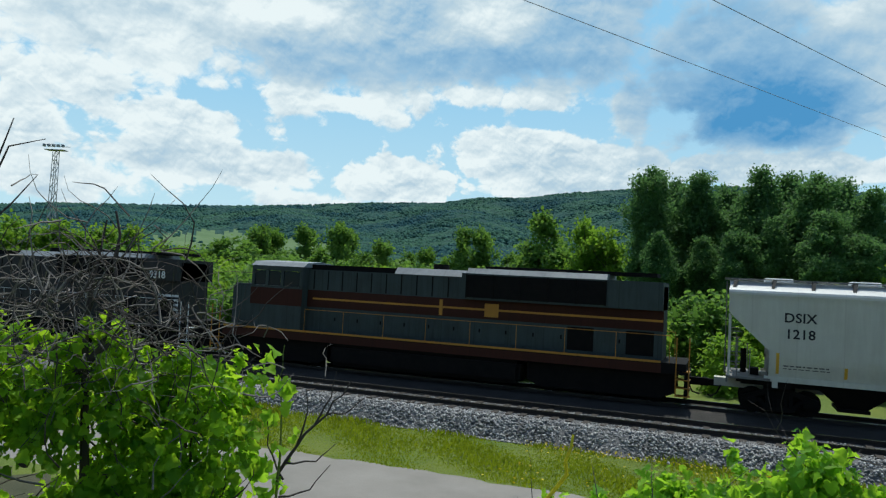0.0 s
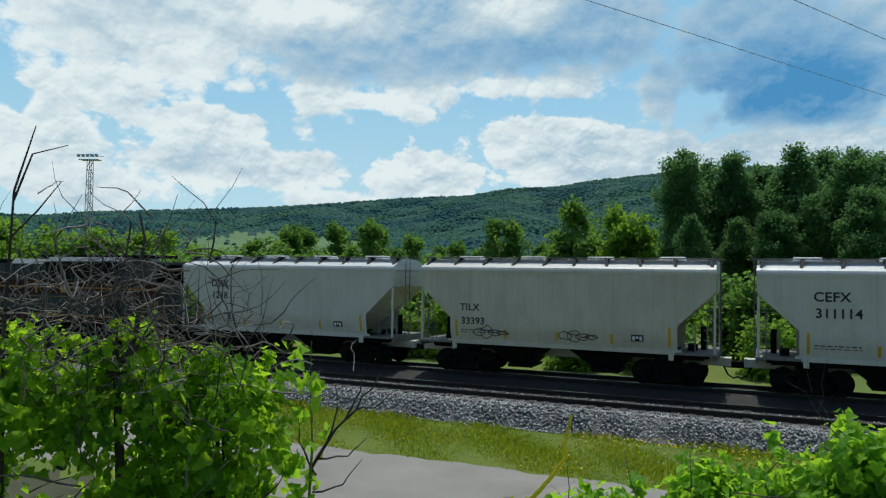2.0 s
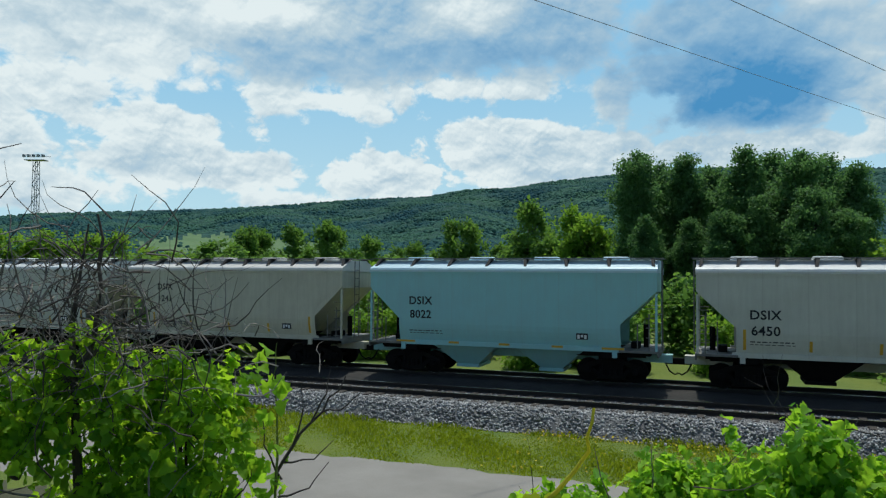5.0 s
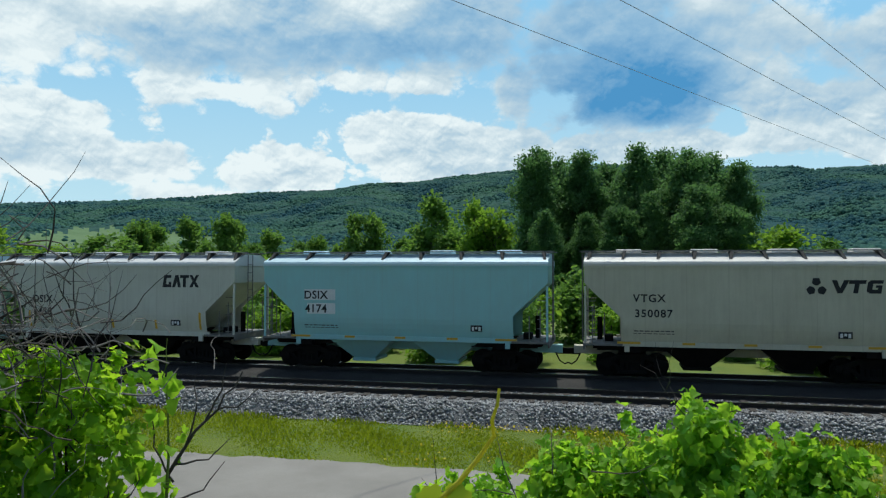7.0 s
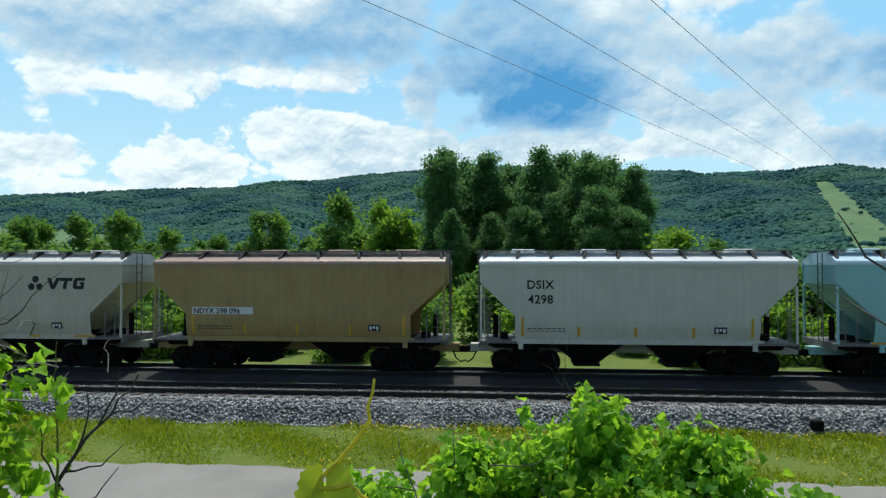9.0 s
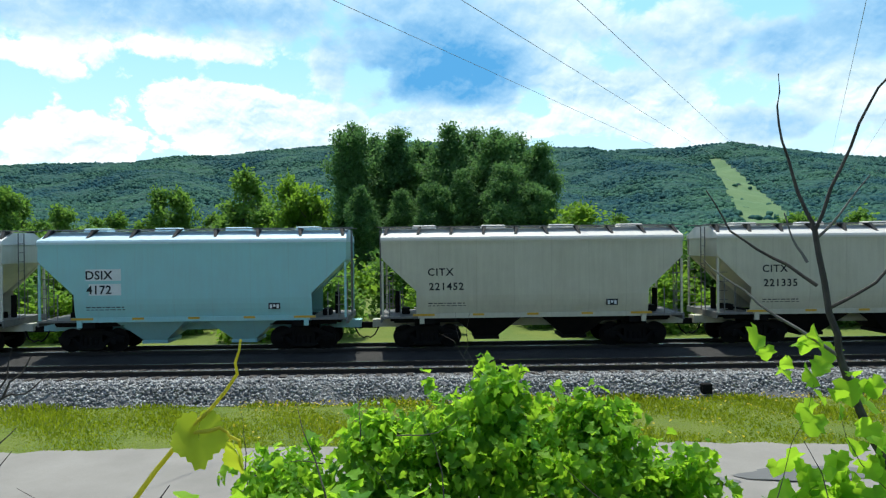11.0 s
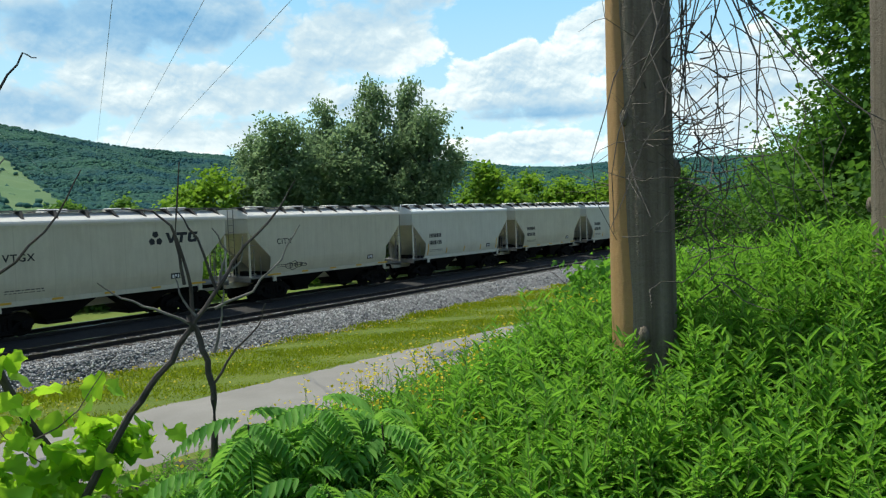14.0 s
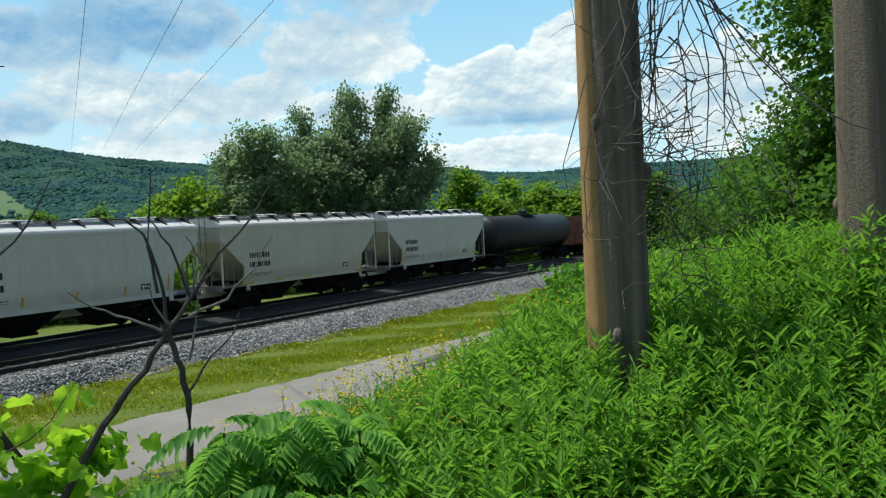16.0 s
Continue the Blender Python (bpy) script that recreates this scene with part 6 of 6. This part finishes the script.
def vine_leaves(rng, blobs, n, size, shoots=26):
    """Broad leaves over uneven overlapping mounds, with leafy shoots standing out of them."""
    B = np.array(blobs, float)
    w = (B[:, 3] * B[:, 4] + B[:, 3] * B[:, 5])
    k = rng.choice(len(B), n, p=w / w.sum())
    u = rand_dirs(rng, n)
    u[:, 2] = np.abs(u[:, 2]) * 1.1 - 0.35
    # leaves gather in sprays round a limited number of twig ends
    m = max(30, n // 26)
    su = rand_dirs(rng, m)
    su[:, 2] = np.abs(su[:, 2]) * 1.15 - 0.35
    sk = rng.choice(len(B), m, p=w / w.sum())
    sr = rng.uniform(0.5, 1.22, m)
    pick = rng.integers(0, m, n)
    spray = rng.random(n) < 0.72
    k = np.where(spray, sk[pick], k)
    rad = np.where(spray, sr[pick], rng.uniform(0.35, 1.0, n))[:, None]
    u = np.where(spray[:, None], su[pick], u)
    P = B[k, :3] + u * B[k, 3:] * rad + rng.normal(0, 1, (n, 3)) * np.where(spray, size * 0.75, size * 0.3)[:, None]
    if shoots:
        q = rng.choice(len(B), shoots, p=w / w.sum())
        a = rand_dirs(rng, shoots) * np.array([0.8, 0.8, 0.3]) + np.array([0, 0, 0.75])
        base = B[q, :3] + a * B[q, 3:] * 0.8
        t = rng.random((shoots, 12, 1))
        tips = base[:, None] + a[:, None] * t * rng.uniform(0.2, 0.55, (shoots, 1, 1)) * B[q, 5][:, None, None] + rng.normal(0, size * 0.25, (shoots, 12, 3))
        P = np.concatenate([P, tips.reshape(-1, 3)])
        u = np.concatenate([u, np.repeat(a, 12, 0)])
    c = len(P)
    N = u * 0.55 + np.array([0, -0.15, 0.5]) + rng.normal(0, 0.5, (c, 3))
    D = np.cross(N, rand_dirs(rng, c)) + np.array([0, 0, -0.4]) + u * 0.25
    L = size * rng.uniform(0.35, 1.2, c)
    return lobed(P, D, N, L, L * rng.uniform(0.8, 1.05, c))


def vine_bush(name, label, blobs, n, size, seed, mat, twigs=30, twig_mat=None, twig_len=0.6):
    rng = np.random.default_rng(seed)
    bush = thing(name, label, "bush", "bushes on the bank")
    V, Q = vine_leaves(rng, blobs, n, size)
    mesh_part("foliage", np_mesh("foliage", V, Q, [mat]), bush, "overlapping broad green leaves")
    bm = bmesh.new()
    r2 = random.Random(seed)
    for b in blobs:
        twig_tangle(bm, r2, b[:3], (b[3] * 0.5, b[4] * 0.5, b[5] * 0.5), max(4, twigs // len(blobs)), 0.006, 0.5, 0.8, twig_len)
        g = float(ground_z(b[0], b[1]))
        tube(bm, [(b[0], b[1], g - 0.1), (b[0] + 0.05, b[1], (g + b[2]) / 2), (b[0], b[1] + 0.03, b[2])], [0.018, 0.014, 0.008], 5)
    part("woody_stem", bm, twig_mat or M_TWIG, bush, "woody stems")["kind"] = "stuff"
    return bush


vine_bush("vine_bush", "bright green vine-covered bush below the camera", [(0.5, 7.1, 2.15, 0.8, 0.7, 0.75), (-0.25, 7.1, 1.85, 0.85, 0.7, 0.75), (1.25, 6.95, 1.95, 0.85, 0.7, 0.75), (1.95, 6.7, 1.65, 0.75, 0.6, 0.75), (-1.05, 7.0, 1.4, 0.7, 0.6, 0.6), (-1.4, 7.0, 1.8, 0.55, 0.5, 0.5), (0.55, 7.0, 2.75, 0.28, 0.3, 0.35), (1.5, 6.9, 2.5, 0.3, 0.3, 0.3), (-0.5, 7.0, 2.35, 0.3, 0.3, 0.25)], 14500, 0.105, 41, L_VINE, 80)
vine_bush("vine_bush", "leafy green vines at the foot of bare saplings", [(1.70, 3.4, 2.6, 0.4, 0.3, 0.35), (2.25, 3.4, 2.7, 0.35, 0.3, 0.4), (1.15, 3.6, 2.4, 0.4, 0.35, 0.35), (1.95, 2.9, 2.45, 0.35, 0.3, 0.3)], 330, 0.125, 43, L_VINE)
vine_bush("vine_bush", "low leafy vines under the grapevine shoot", [(-0.9, 2.6, 2.95, 0.35, 0.3, 0.3), (-0.4, 2.9, 2.9, 0.35, 0.3, 0.3), (0.1, 3.2, 2.75, 0.4, 0.3, 0.3)], 500, 0.10, 44, L_VINE)
vine_bush("vine_bush", "bright green shrub tangled with vines on the bank", [(-3.45, 3.3, 3.40, 0.5, 0.4, 0.55), (-3.0, 3.65, 3.25, 0.42, 0.4, 0.5), (-3.9, 2.9, 3.45, 0.5, 0.4, 0.5), (-3.2, 3.5, 2.75, 0.6, 0.5, 0.55), (-3.0, 3.8, 2.75, 0.24, 0.24, 0.36), (-3.05, 3.65, 3.6, 0.2, 0.2, 0.2), (-3.3, 3.3, 2.35, 0.75, 0.6, 0.5), (-4.1, 2.7, 2.75, 0.6, 0.5, 0.65), (-3.9, 3.1, 2.35, 0.55, 0.5, 0.5), (-2.85, 3.6, 2.3, 0.28, 0.28, 0.3)], 15500, 0.064, 45, L_BUSH, 60, M_TWIG, 0.5)
vine_bush("shrub", "leafy green shrub beside the utility pole", [(7.0, 2.45, 3.1, 0.45, 0.45, 0.6), (7.6, 2.8, 3.15, 0.5, 0.45, 0.55), (6.6, 2.1, 2.9, 0.35, 0.4, 0.45)], 2600, 0.07, 47, L_FORB)


def limb(bm, pts, r0, r1):
    """A slightly crooked limb through a few points."""
    n = len(pts)
    rng = random.Random(int(sum(p[0] * 37 + p[2] * 91 for p in pts)))
    P, R = [], []
    for i in range(n - 1):
        for k in range(3):
            q = Vector(pts[i]).lerp(Vector(pts[i + 1]), k / 3)
            if k:
                q += Vector((rng.gauss(0, 0.6), rng.gauss(0, 0.6), rng.gauss(0, 0.6))) * min(r0, 0.012)
            P.append(q)
            R.append(r0 + (r1 - r0) * (i + k / 3) / (n - 1))
    P.append(Vector(pts[-1]))
    R.append(r1)
    tube(bm, P, R, 7)


def bare_brush():
    """Dead twigs standing over the left-hand bush."""
    brush = thing("dead_brush", "tangle of bare grey and brown twigs over the bush", "dead brush", at=pose(-0.2, 0.28, 0.02))
    r = random.Random(5)
    bm = bmesh.new()
    for b, s, n in (((-3.25, 2.95, 3.97), (0.26, 0.18, 0.20), 105), ((-3.6, 2.7, 3.95), (0.26, 0.18, 0.18), 60), ((-2.8, 3.2, 3.75), (0.22, 0.2, 0.18), 55), ((-2.85, 3.0, 3.2), (0.35, 0.12, 0.25), 22)):
        twig_tangle(bm, r, b, s, n, 0.0052, 0.75, 0.55, 0.42)
    part("pale_twig", bm, M_TWIG_PALE, brush, "weathered grey twigs")["kind"] = "stuff"
    bm = bmesh.new()
    for b, s, n in (((-3.2, 2.95, 3.8), (0.30, 0.25, 0.25), 120), ((-3.0, 3.1, 3.9), (0.2, 0.2, 0.2), 50), ((-2.7, 3.25, 3.3), (0.25, 0.2, 0.25), 26)):
        twig_tangle(bm, r, b, s, n, 0.0045, 0.55, 0.8, 0.48)
    limb(bm, [(-3.45, 2.85, 3.1), (-3.32, 2.92, 3.5), (-3.12, 3.0, 3.75), (-3.06, 3.02, 4.1), (-3.08, 3.0, 4.5)], 0.028, 0.006)
    limb(bm, [(-3.2, 2.95, 3.62), (-2.98, 3.08, 3.9), (-2.8, 3.16, 4.02)], 0.012, 0.003)
    tube(bm, [(-3.1, 3.0, 2.2), (-3.16, 2.98, 3.2), (-3.2, 2.96, 3.9), (-3.14, 3.0, 4.45)], [0.03, 0.024, 0.016, 0.005], 6)
    tube(bm, [(-3.55, 2.6, 2.3), (-3.6, 2.6, 3.8), (-3.58, 2.62, 4.6), (-3.48, 2.66, 4.95)], [0.02, 0.012, 0.007, 0.003], 5)
    tube(bm, [(-3.58, 2.62, 4.55), (-3.50, 2.66, 4.80), (-3.38, 2.78, 4.86)], [0.007, 0.005, 0.002], 5)
    tube(bm, [(-3.60, 2.62, 4.35), (-3.5, 2.7, 4.5), (-3.4, 2.76, 4.66)], [0.006, 0.005, 0.002], 5)
    part("dark_twig", bm, M_TWIG, brush, "dark bare twigs")["kind"] = "stuff"


bare_brush()


def leaf_cluster(rng, anchors, n, size, spread):
    A = np.array(anchors, float)
    P = A[rng.integers(0, len(A), n)] + rng.normal(0, spread, (n, 3))
    N = rng.normal(0, 0.6, (n, 3)) + np.array([0, -0.6, 0.6])
    D = rng.normal(0, 0.5, (n, 3)) + np.array([0, 0, -0.8])
    L = size * rng.uniform(0.6, 1.2, n)
    return lobed(P, D, N, L, L)


def single_leaves(V, Q, parent):
    m = len(HALF_LEAF) * 2 - 1
    for one in V.reshape(-1, m, 3):
        mesh_part("vine_leaf", np_mesh("vine_leaf", one, Q[:m - 1], [L_VINE]), parent)


def saplings():
    s1 = thing("bare_sapling", "bare dark sapling with a few vine leaves", "sapling", "bare saplings on the bank", at=pose(-0.04, -0.18, 0.08))
    bm = bmesh.new()
    limb(bm, [(2.60, 3.70, 2.0), (2.47, 3.76, 2.56), (2.26, 3.88, 2.99), (2.10, 3.96, 3.42), (2.03, 3.99, 3.74), (1.97, 4.02, 4.19)], 0.030, 0.014)
    part("trunk", bm, M_TWIG, s1)
    for pts, r, pale in (([(1.97, 4.02, 4.19), (1.88, 4.06, 4.46), (1.82, 4.08, 4.73), (1.82, 4.08, 4.99)], 0.011, 0), ([(1.97, 4.02, 4.15), (2.09, 3.97, 4.49), (2.20, 3.91, 4.80), (2.30, 3.86, 4.99), (2.36, 3.84, 4.97)], 0.010, 0),
                         ([(1.98, 4.01, 3.88), (1.78, 4.10, 4.03), (1.59, 4.16, 4.17), (1.48, 4.20, 4.39)], 0.010, 0), ([(2.07, 3.97, 3.52), (1.80, 4.09, 3.72), (1.59, 4.17, 3.90), (1.46, 4.21, 4.02)], 0.010, 1),
                         ([(2.04, 3.99, 3.77), (2.22, 3.90, 3.90), (2.40, 3.80, 4.14), (2.51, 3.74, 4.38)], 0.010, 0), ([(1.94, 4.03, 4.00), (1.88, 4.06, 4.12), (1.84, 4.07, 4.26)], 0.008, 1), ([(1.98, 4.02, 4.12), (2.08, 3.97, 4.25), (2.20, 3.91, 4.44)], 0.008, 1)):
        bm = bmesh.new()
        limb(bm, pts, r, 0.003)
        part("branch", bm, M_TWIG_PALE if pale else M_TWIG, s1)
    rng = np.random.default_rng(61)
    V, Q = leaf_cluster(rng, [(1.95, 3.95, 3.5), (2.0, 3.9, 3.3), (2.2, 3.85, 3.1), (2.35, 3.75, 2.95), (2.1, 3.85, 2.85), (2.45, 3.7, 2.8), (2.6, 3.6, 2.95), (1.9, 3.95, 2.95), (2.5, 3.7, 3.15), (2.3, 3.8, 2.7), (2.0, 3.9, 2.7)], 105, 0.125, 0.11)
    single_leaves(V, Q, s1)
    s2 = thing("bare_sapling", "forked bare sapling with upswept pale branches", "sapling", "bare saplings on the bank", at=pose(0.08, 0.17, 0.19))
    bm = bmesh.new()
    limb(bm, [(2.76, 2.88, 2.1), (2.76, 2.88, 2.48), (2.78, 2.87, 2.99), (2.76, 2.88, 3.21), (2.72, 2.91, 3.38), (2.69, 2.93, 3.46)], 0.022, 0.014)
    limb(bm, [(2.20, 3.2, 2.55), (2.42, 3.09, 2.97), (2.54, 3.02, 3.15), (2.69, 2.93, 3.38)], 0.022, 0.016)
    part("trunk", bm, M_TWIG, s2)
    for pts, r, pale in (([(2.69, 2.93, 3.38), (2.79, 2.85, 3.56), (2.94, 2.74, 3.83), (3.08, 2.63, 4.01), (3.16, 2.56, 4.18)], 0.014, 0), ([(2.71, 2.91, 3.41), (2.69, 2.92, 3.69), (2.63, 2.96, 3.95), (2.56, 3.01, 4.03), (2.43, 3.09, 4.05)], 0.011, 0),
                         ([(2.81, 2.84, 3.59), (2.74, 2.89, 3.88), (2.65, 2.95, 4.04)], 0.009, 0), ([(2.70, 2.92, 3.41), (2.55, 3.02, 3.51), (2.41, 3.10, 3.58), (2.31, 3.15, 3.67)], 0.009, 1), ([(2.80, 2.85, 3.49), (2.96, 2.72, 3.57), (3.09, 2.62, 3.74), (3.17, 2.55, 3.93)], 0.009, 1),
                         ([(2.78, 2.86, 3.08), (2.88, 2.79, 3.26), (2.98, 2.71, 3.38), (3.01, 2.68, 3.50)], 0.008, 0), ([(2.68, 2.94, 3.63), (2.65, 2.96, 3.88), (2.68, 2.93, 4.29)], 0.010, 0), ([(2.72, 2.9, 3.45), (2.66, 2.93, 3.55), (2.63, 2.95, 3.68)], 0.008, 1),
                         ([(2.82, 2.83, 3.62), (2.86, 2.8, 3.8), (2.80, 2.84, 3.93)], 0.008, 1), ([(2.84, 2.82, 3.66), (2.92, 2.76, 3.74), (2.93, 2.75, 3.88)], 0.008, 1), ([(2.79, 2.86, 3.25), (2.83, 2.83, 3.45), (2.84, 2.82, 3.62)], 0.008, 1)):
        bm = bmesh.new()
        limb(bm, pts, r, 0.003)
        part("branch", bm, M_TWIG_PALE if pale else M_TWIG, s2)
    s3 = thing("bare_sapling", "thin leafless sapling beside a vine", "sapling", "bare saplings on the bank", at=pose(-0.27, 0.56, -0.1))
    bm = bmesh.new()
    limb(bm, [(-2.36, 3.42, 2.1), (-2.33, 3.43, 3.14), (-2.21, 3.50, 3.37), (-2.10, 3.56, 3.49), (-1.98, 3.62, 3.70)], 0.014, 0.004)
    part("trunk", bm, M_TWIG, s3)
    for pts in ([(-2.25, 3.48, 3.3), (-2.2, 3.5, 3.5), (-2.21, 3.5, 3.68)], [(-2.16, 3.53, 3.43), (-2.08, 3.57, 3.6), (-2.06, 3.58, 3.75)], [(-2.1, 3.56, 3.49), (-2.0, 3.6, 3.5), (-1.9, 3.66, 3.6)], [(-2.3, 3.44, 3.2), (-2.12, 3.5, 3.22), (-2.02, 3.55, 3.33)], [(-2.32, 3.43, 3.0), (-2.15, 3.5, 3.05), (-2.05, 3.55, 3.2)], [(-2.3, 3.44, 3.1), (-2.4, 3.4, 3.3), (-2.42, 3.4, 3.52)]):
        bm = bmesh.new()
        limb(bm, pts, 0.007, 0.002)
        part("branch", bm, M_TWIG, s3)
    v = thing("climbing_vine", "slender upright vine with small bright leaves", "vine", at=pose(-0.27, 0.56, -0.1))
    bm = bmesh.new()
    limb(bm, [(-2.34, 3.40, 2.1), (-2.32, 3.41, 3.14), (-2.32, 3.41, 3.43), (-2.35, 3.40, 3.69), (-2.33, 3.41, 3.90)], 0.010, 0.003)
    part("stem", bm, M_GREENSTEM, v)
    V, Q = leaf_cluster(rng, [(-2.34, 3.38, 3.86), (-2.33, 3.38, 3.7), (-2.36, 3.38, 3.55), (-2.32, 3.38, 3.35), (-2.38, 3.38, 3.2), (-2.45, 3.36, 3.15), (-2.5, 3.34, 3.05), (-2.36, 3.38, 3.05), (-2.48, 3.35, 3.25)], 62, 0.085, 0.05)
    single_leaves(V, Q, v)


saplings()


def lobed_leaf(bm, m, size):
    """A vine leaf with toothed lobes, folded on its midrib."""
    out = []
    for k in range(41):
        a = radians(-176 + 352 * k / 40)
        r = size * (0.50 + 0.09 * abs(math.cos(2.5 * a)) + 0.05 * (k % 2))
        if abs(a) < 0.3:
            r *= 1.15
        out.append(Vector((r * math.sin(a), r * math.cos(a) - 0.12 * size, -0.35 * r * abs(math.sin(a)) + 0.10 * r * math.cos(3 * a))))
    c = bm.verts.new(m @ Vector((0, 0, 0.06 * size)))
    vs = [bm.verts.new(m @ p) for p in out]
    for a, b in zip(vs, vs[1:]):
        bm.faces.new((c, a, b))


def grape_shoot():
    v = thing("grape_vine", "young yellow-green grapevine shoot with lobed leaves", "vine")
    bm = bmesh.new()
    limb(bm, [(-0.55, 0.95, 2.2), (-0.46, 0.87, 3.6), (-0.376, 0.854, 3.937), (-0.32, 0.874, 4.009), (-0.28, 0.886, 4.057), (-0.276, 0.886, 4.093)], 0.004, 0.0012)
    part("stem", bm, M_YOUNGSTEM, v)
    bm = bmesh.new()
    limb(bm, [(-0.33, 0.872, 3.998), (-0.295, 0.872, 4.004), (-0.275, 0.872, 3.99), (-0.272, 0.872, 3.96)], 0.0025, 0.0012)
    part("leaf_stalk", bm, M_YOUNGSTEM, v)
    for x, y, z, rx, rz, s in ((-0.315, 0.868, 3.990, 112, 200, 0.046), (-0.275, 0.868, 3.972, 75, 140, 0.03), (-0.43, 0.86, 3.925, 15, 90, 0.045)):
        bm = bmesh.new()
        lobed_leaf(bm, pose(x, y, z, -rx, 0, rz - 180), s)
        part("lobed_leaf", bm, L_YOUNG, v, "translucent lobed young leaf", True)


L_YOUNG = leaf_material("leaf_young_vine", (0.30, 0.42, 0.02), (0.46, 0.55, 0.03), (0.85, 0.92, 0.05), amount=0.55)
grape_shoot()


def sumac(x, y, z, seed):
    """A sumac: a short stem and a spray of long leaves, each with paired leaflets."""
    rng = np.random.default_rng(seed)
    g = float(ground_z(x, y))
    s = thing("sumac_shrub", "sumac shrub with long feathery compound leaves", "shrub", "sumac shrubs")
    bm = bmesh.new()
    limb(bm, [(x, y, g - 0.1), (x + 0.02, y, (g + z) / 2), (x, y, z)], 0.012, 0.006)
    part("stem", bm, M_BARK, s)
    for k in range(11):
        a, r = k * 2.4 + rng.uniform(-0.3, 0.3), rng.uniform(0.28, 0.42)
        base = np.array([x, y, z - 0.03 * k + 0.05])
        u = np.linspace(0.15, 1, 11)
        out = np.array([np.cos(a), np.sin(a), 0])
        C = base + out * (r * u)[:, None] + np.array([0, 0, 1.0]) * (0.16 * u - 0.34 * u ** 2)[:, None] * (0.6 + r)
        way = np.gradient(C, axis=0)
        side = np.cross(way, [0, 0, 1.0])
        side /= np.linalg.norm(side, axis=1, keepdims=True)
        L = 0.13 * np.sin(np.pi * (0.12 + 0.8 * u))
        P = np.concatenate([C, C])
        D = np.concatenate([side + way * 4, -side + way * 4])
        D = D + np.array([0, 0, -0.25])
        V, Q = leaves(P, D, np.tile([[0, 0, 1.0]], (len(P), 1)), np.concatenate([L, L]), np.concatenate([L, L]) * 0.34, 0.25, 0.3)
        rib = np.concatenate([C + side * 0.004, C - side * 0.004])
        q = np.arange(10)
        ribs = np.stack([q, q + 1, q + 12, q + 11], -1) + len(V)
        mesh_part("compound_leaf", np_mesh("compound_leaf", np.concatenate([V, rib]), np.concatenate([Q, ribs]), [L_SUMAC]), s)


for k, (x, y, z) in enumerate([(2.85, 2.75, 3.08), (3.15, 2.5, 3.12), (3.4, 2.3, 3.0), (2.9, 2.35, 2.82), (3.2, 3.0, 2.9), (3.5, 2.7, 2.92), (2.65, 2.85, 2.85), (3.7, 2.5, 2.8), (3.1, 2.1, 2.75)]):
    sumac(x, y, z, 70 + k)


M_DRYVINE = surface("dry_vine", (0.075, 0.06, 0.048), (0.19, 0.16, 0.13), 9.0, 0.85)


def dead_vine():
    """Dry grey vine stems hanging beside the first pole."""
    v = thing("dead_vine", "dry grey vine stems hanging from the pole", "dead vine")
    r = random.Random(9)
    bm = bmesh.new()
    for k in range(22):
        a = r.uniform(-0.5, 0.4)
        p = Vector((4.90 + r.uniform(-0.1, 0.12), 1.12 - r.uniform(0.0, 0.28), 5.9))
        pts = [p]
        d = Vector((r.gauss(0, 0.1), r.gauss(0, 0.1), -1))
        for q in range(9):
            d = (d + Vector((r.gauss(0, 0.3), r.gauss(0, 0.3), r.gauss(-0.25, 0.25)))).normalized()
            pts.append(pts[-1] + d * 0.24)
        tube(bm, pts, [0.006 * (1 - q / 14) for q in range(10)], 4, False)
    twig_tangle(bm, r, (4.90, 0.95, 4.5), (0.12, 0.17, 0.55), 150, 0.0045, 0.7, 0.0, 0.55)
    twig_tangle(bm, r, (4.58, 1.15, 4.7), (0.06, 0.08, 0.5), 24, 0.0035, 0.6, 0.0, 0.4)
    part("dry_stem", bm, M_DRYVINE, v)["kind"] = "stuff"


dead_vine()


# ---- what moves ----
def motions():
    for car, x in train:
        walk(car, [(t, pose(x - SPEED * t, TRACK_TRAIN, RAIL_UP)) for t in (0.0, 4.0, 8.0, 12.0, 16.0)])
        for wheels in [o for b in car.children for o in b.children if o.name.startswith("wheelset")]:
            r, a = wheels.location.z, wheels.location.x
            n = 1 + math.ceil(SPEED * 16 / r / radians(84))
            walk(wheels, [(16.0 * k / n, pose(a, 0, r, 0, -math.degrees(SPEED * 16.0 * k / n / r), 0)) for k in range(n + 1)])


motions()
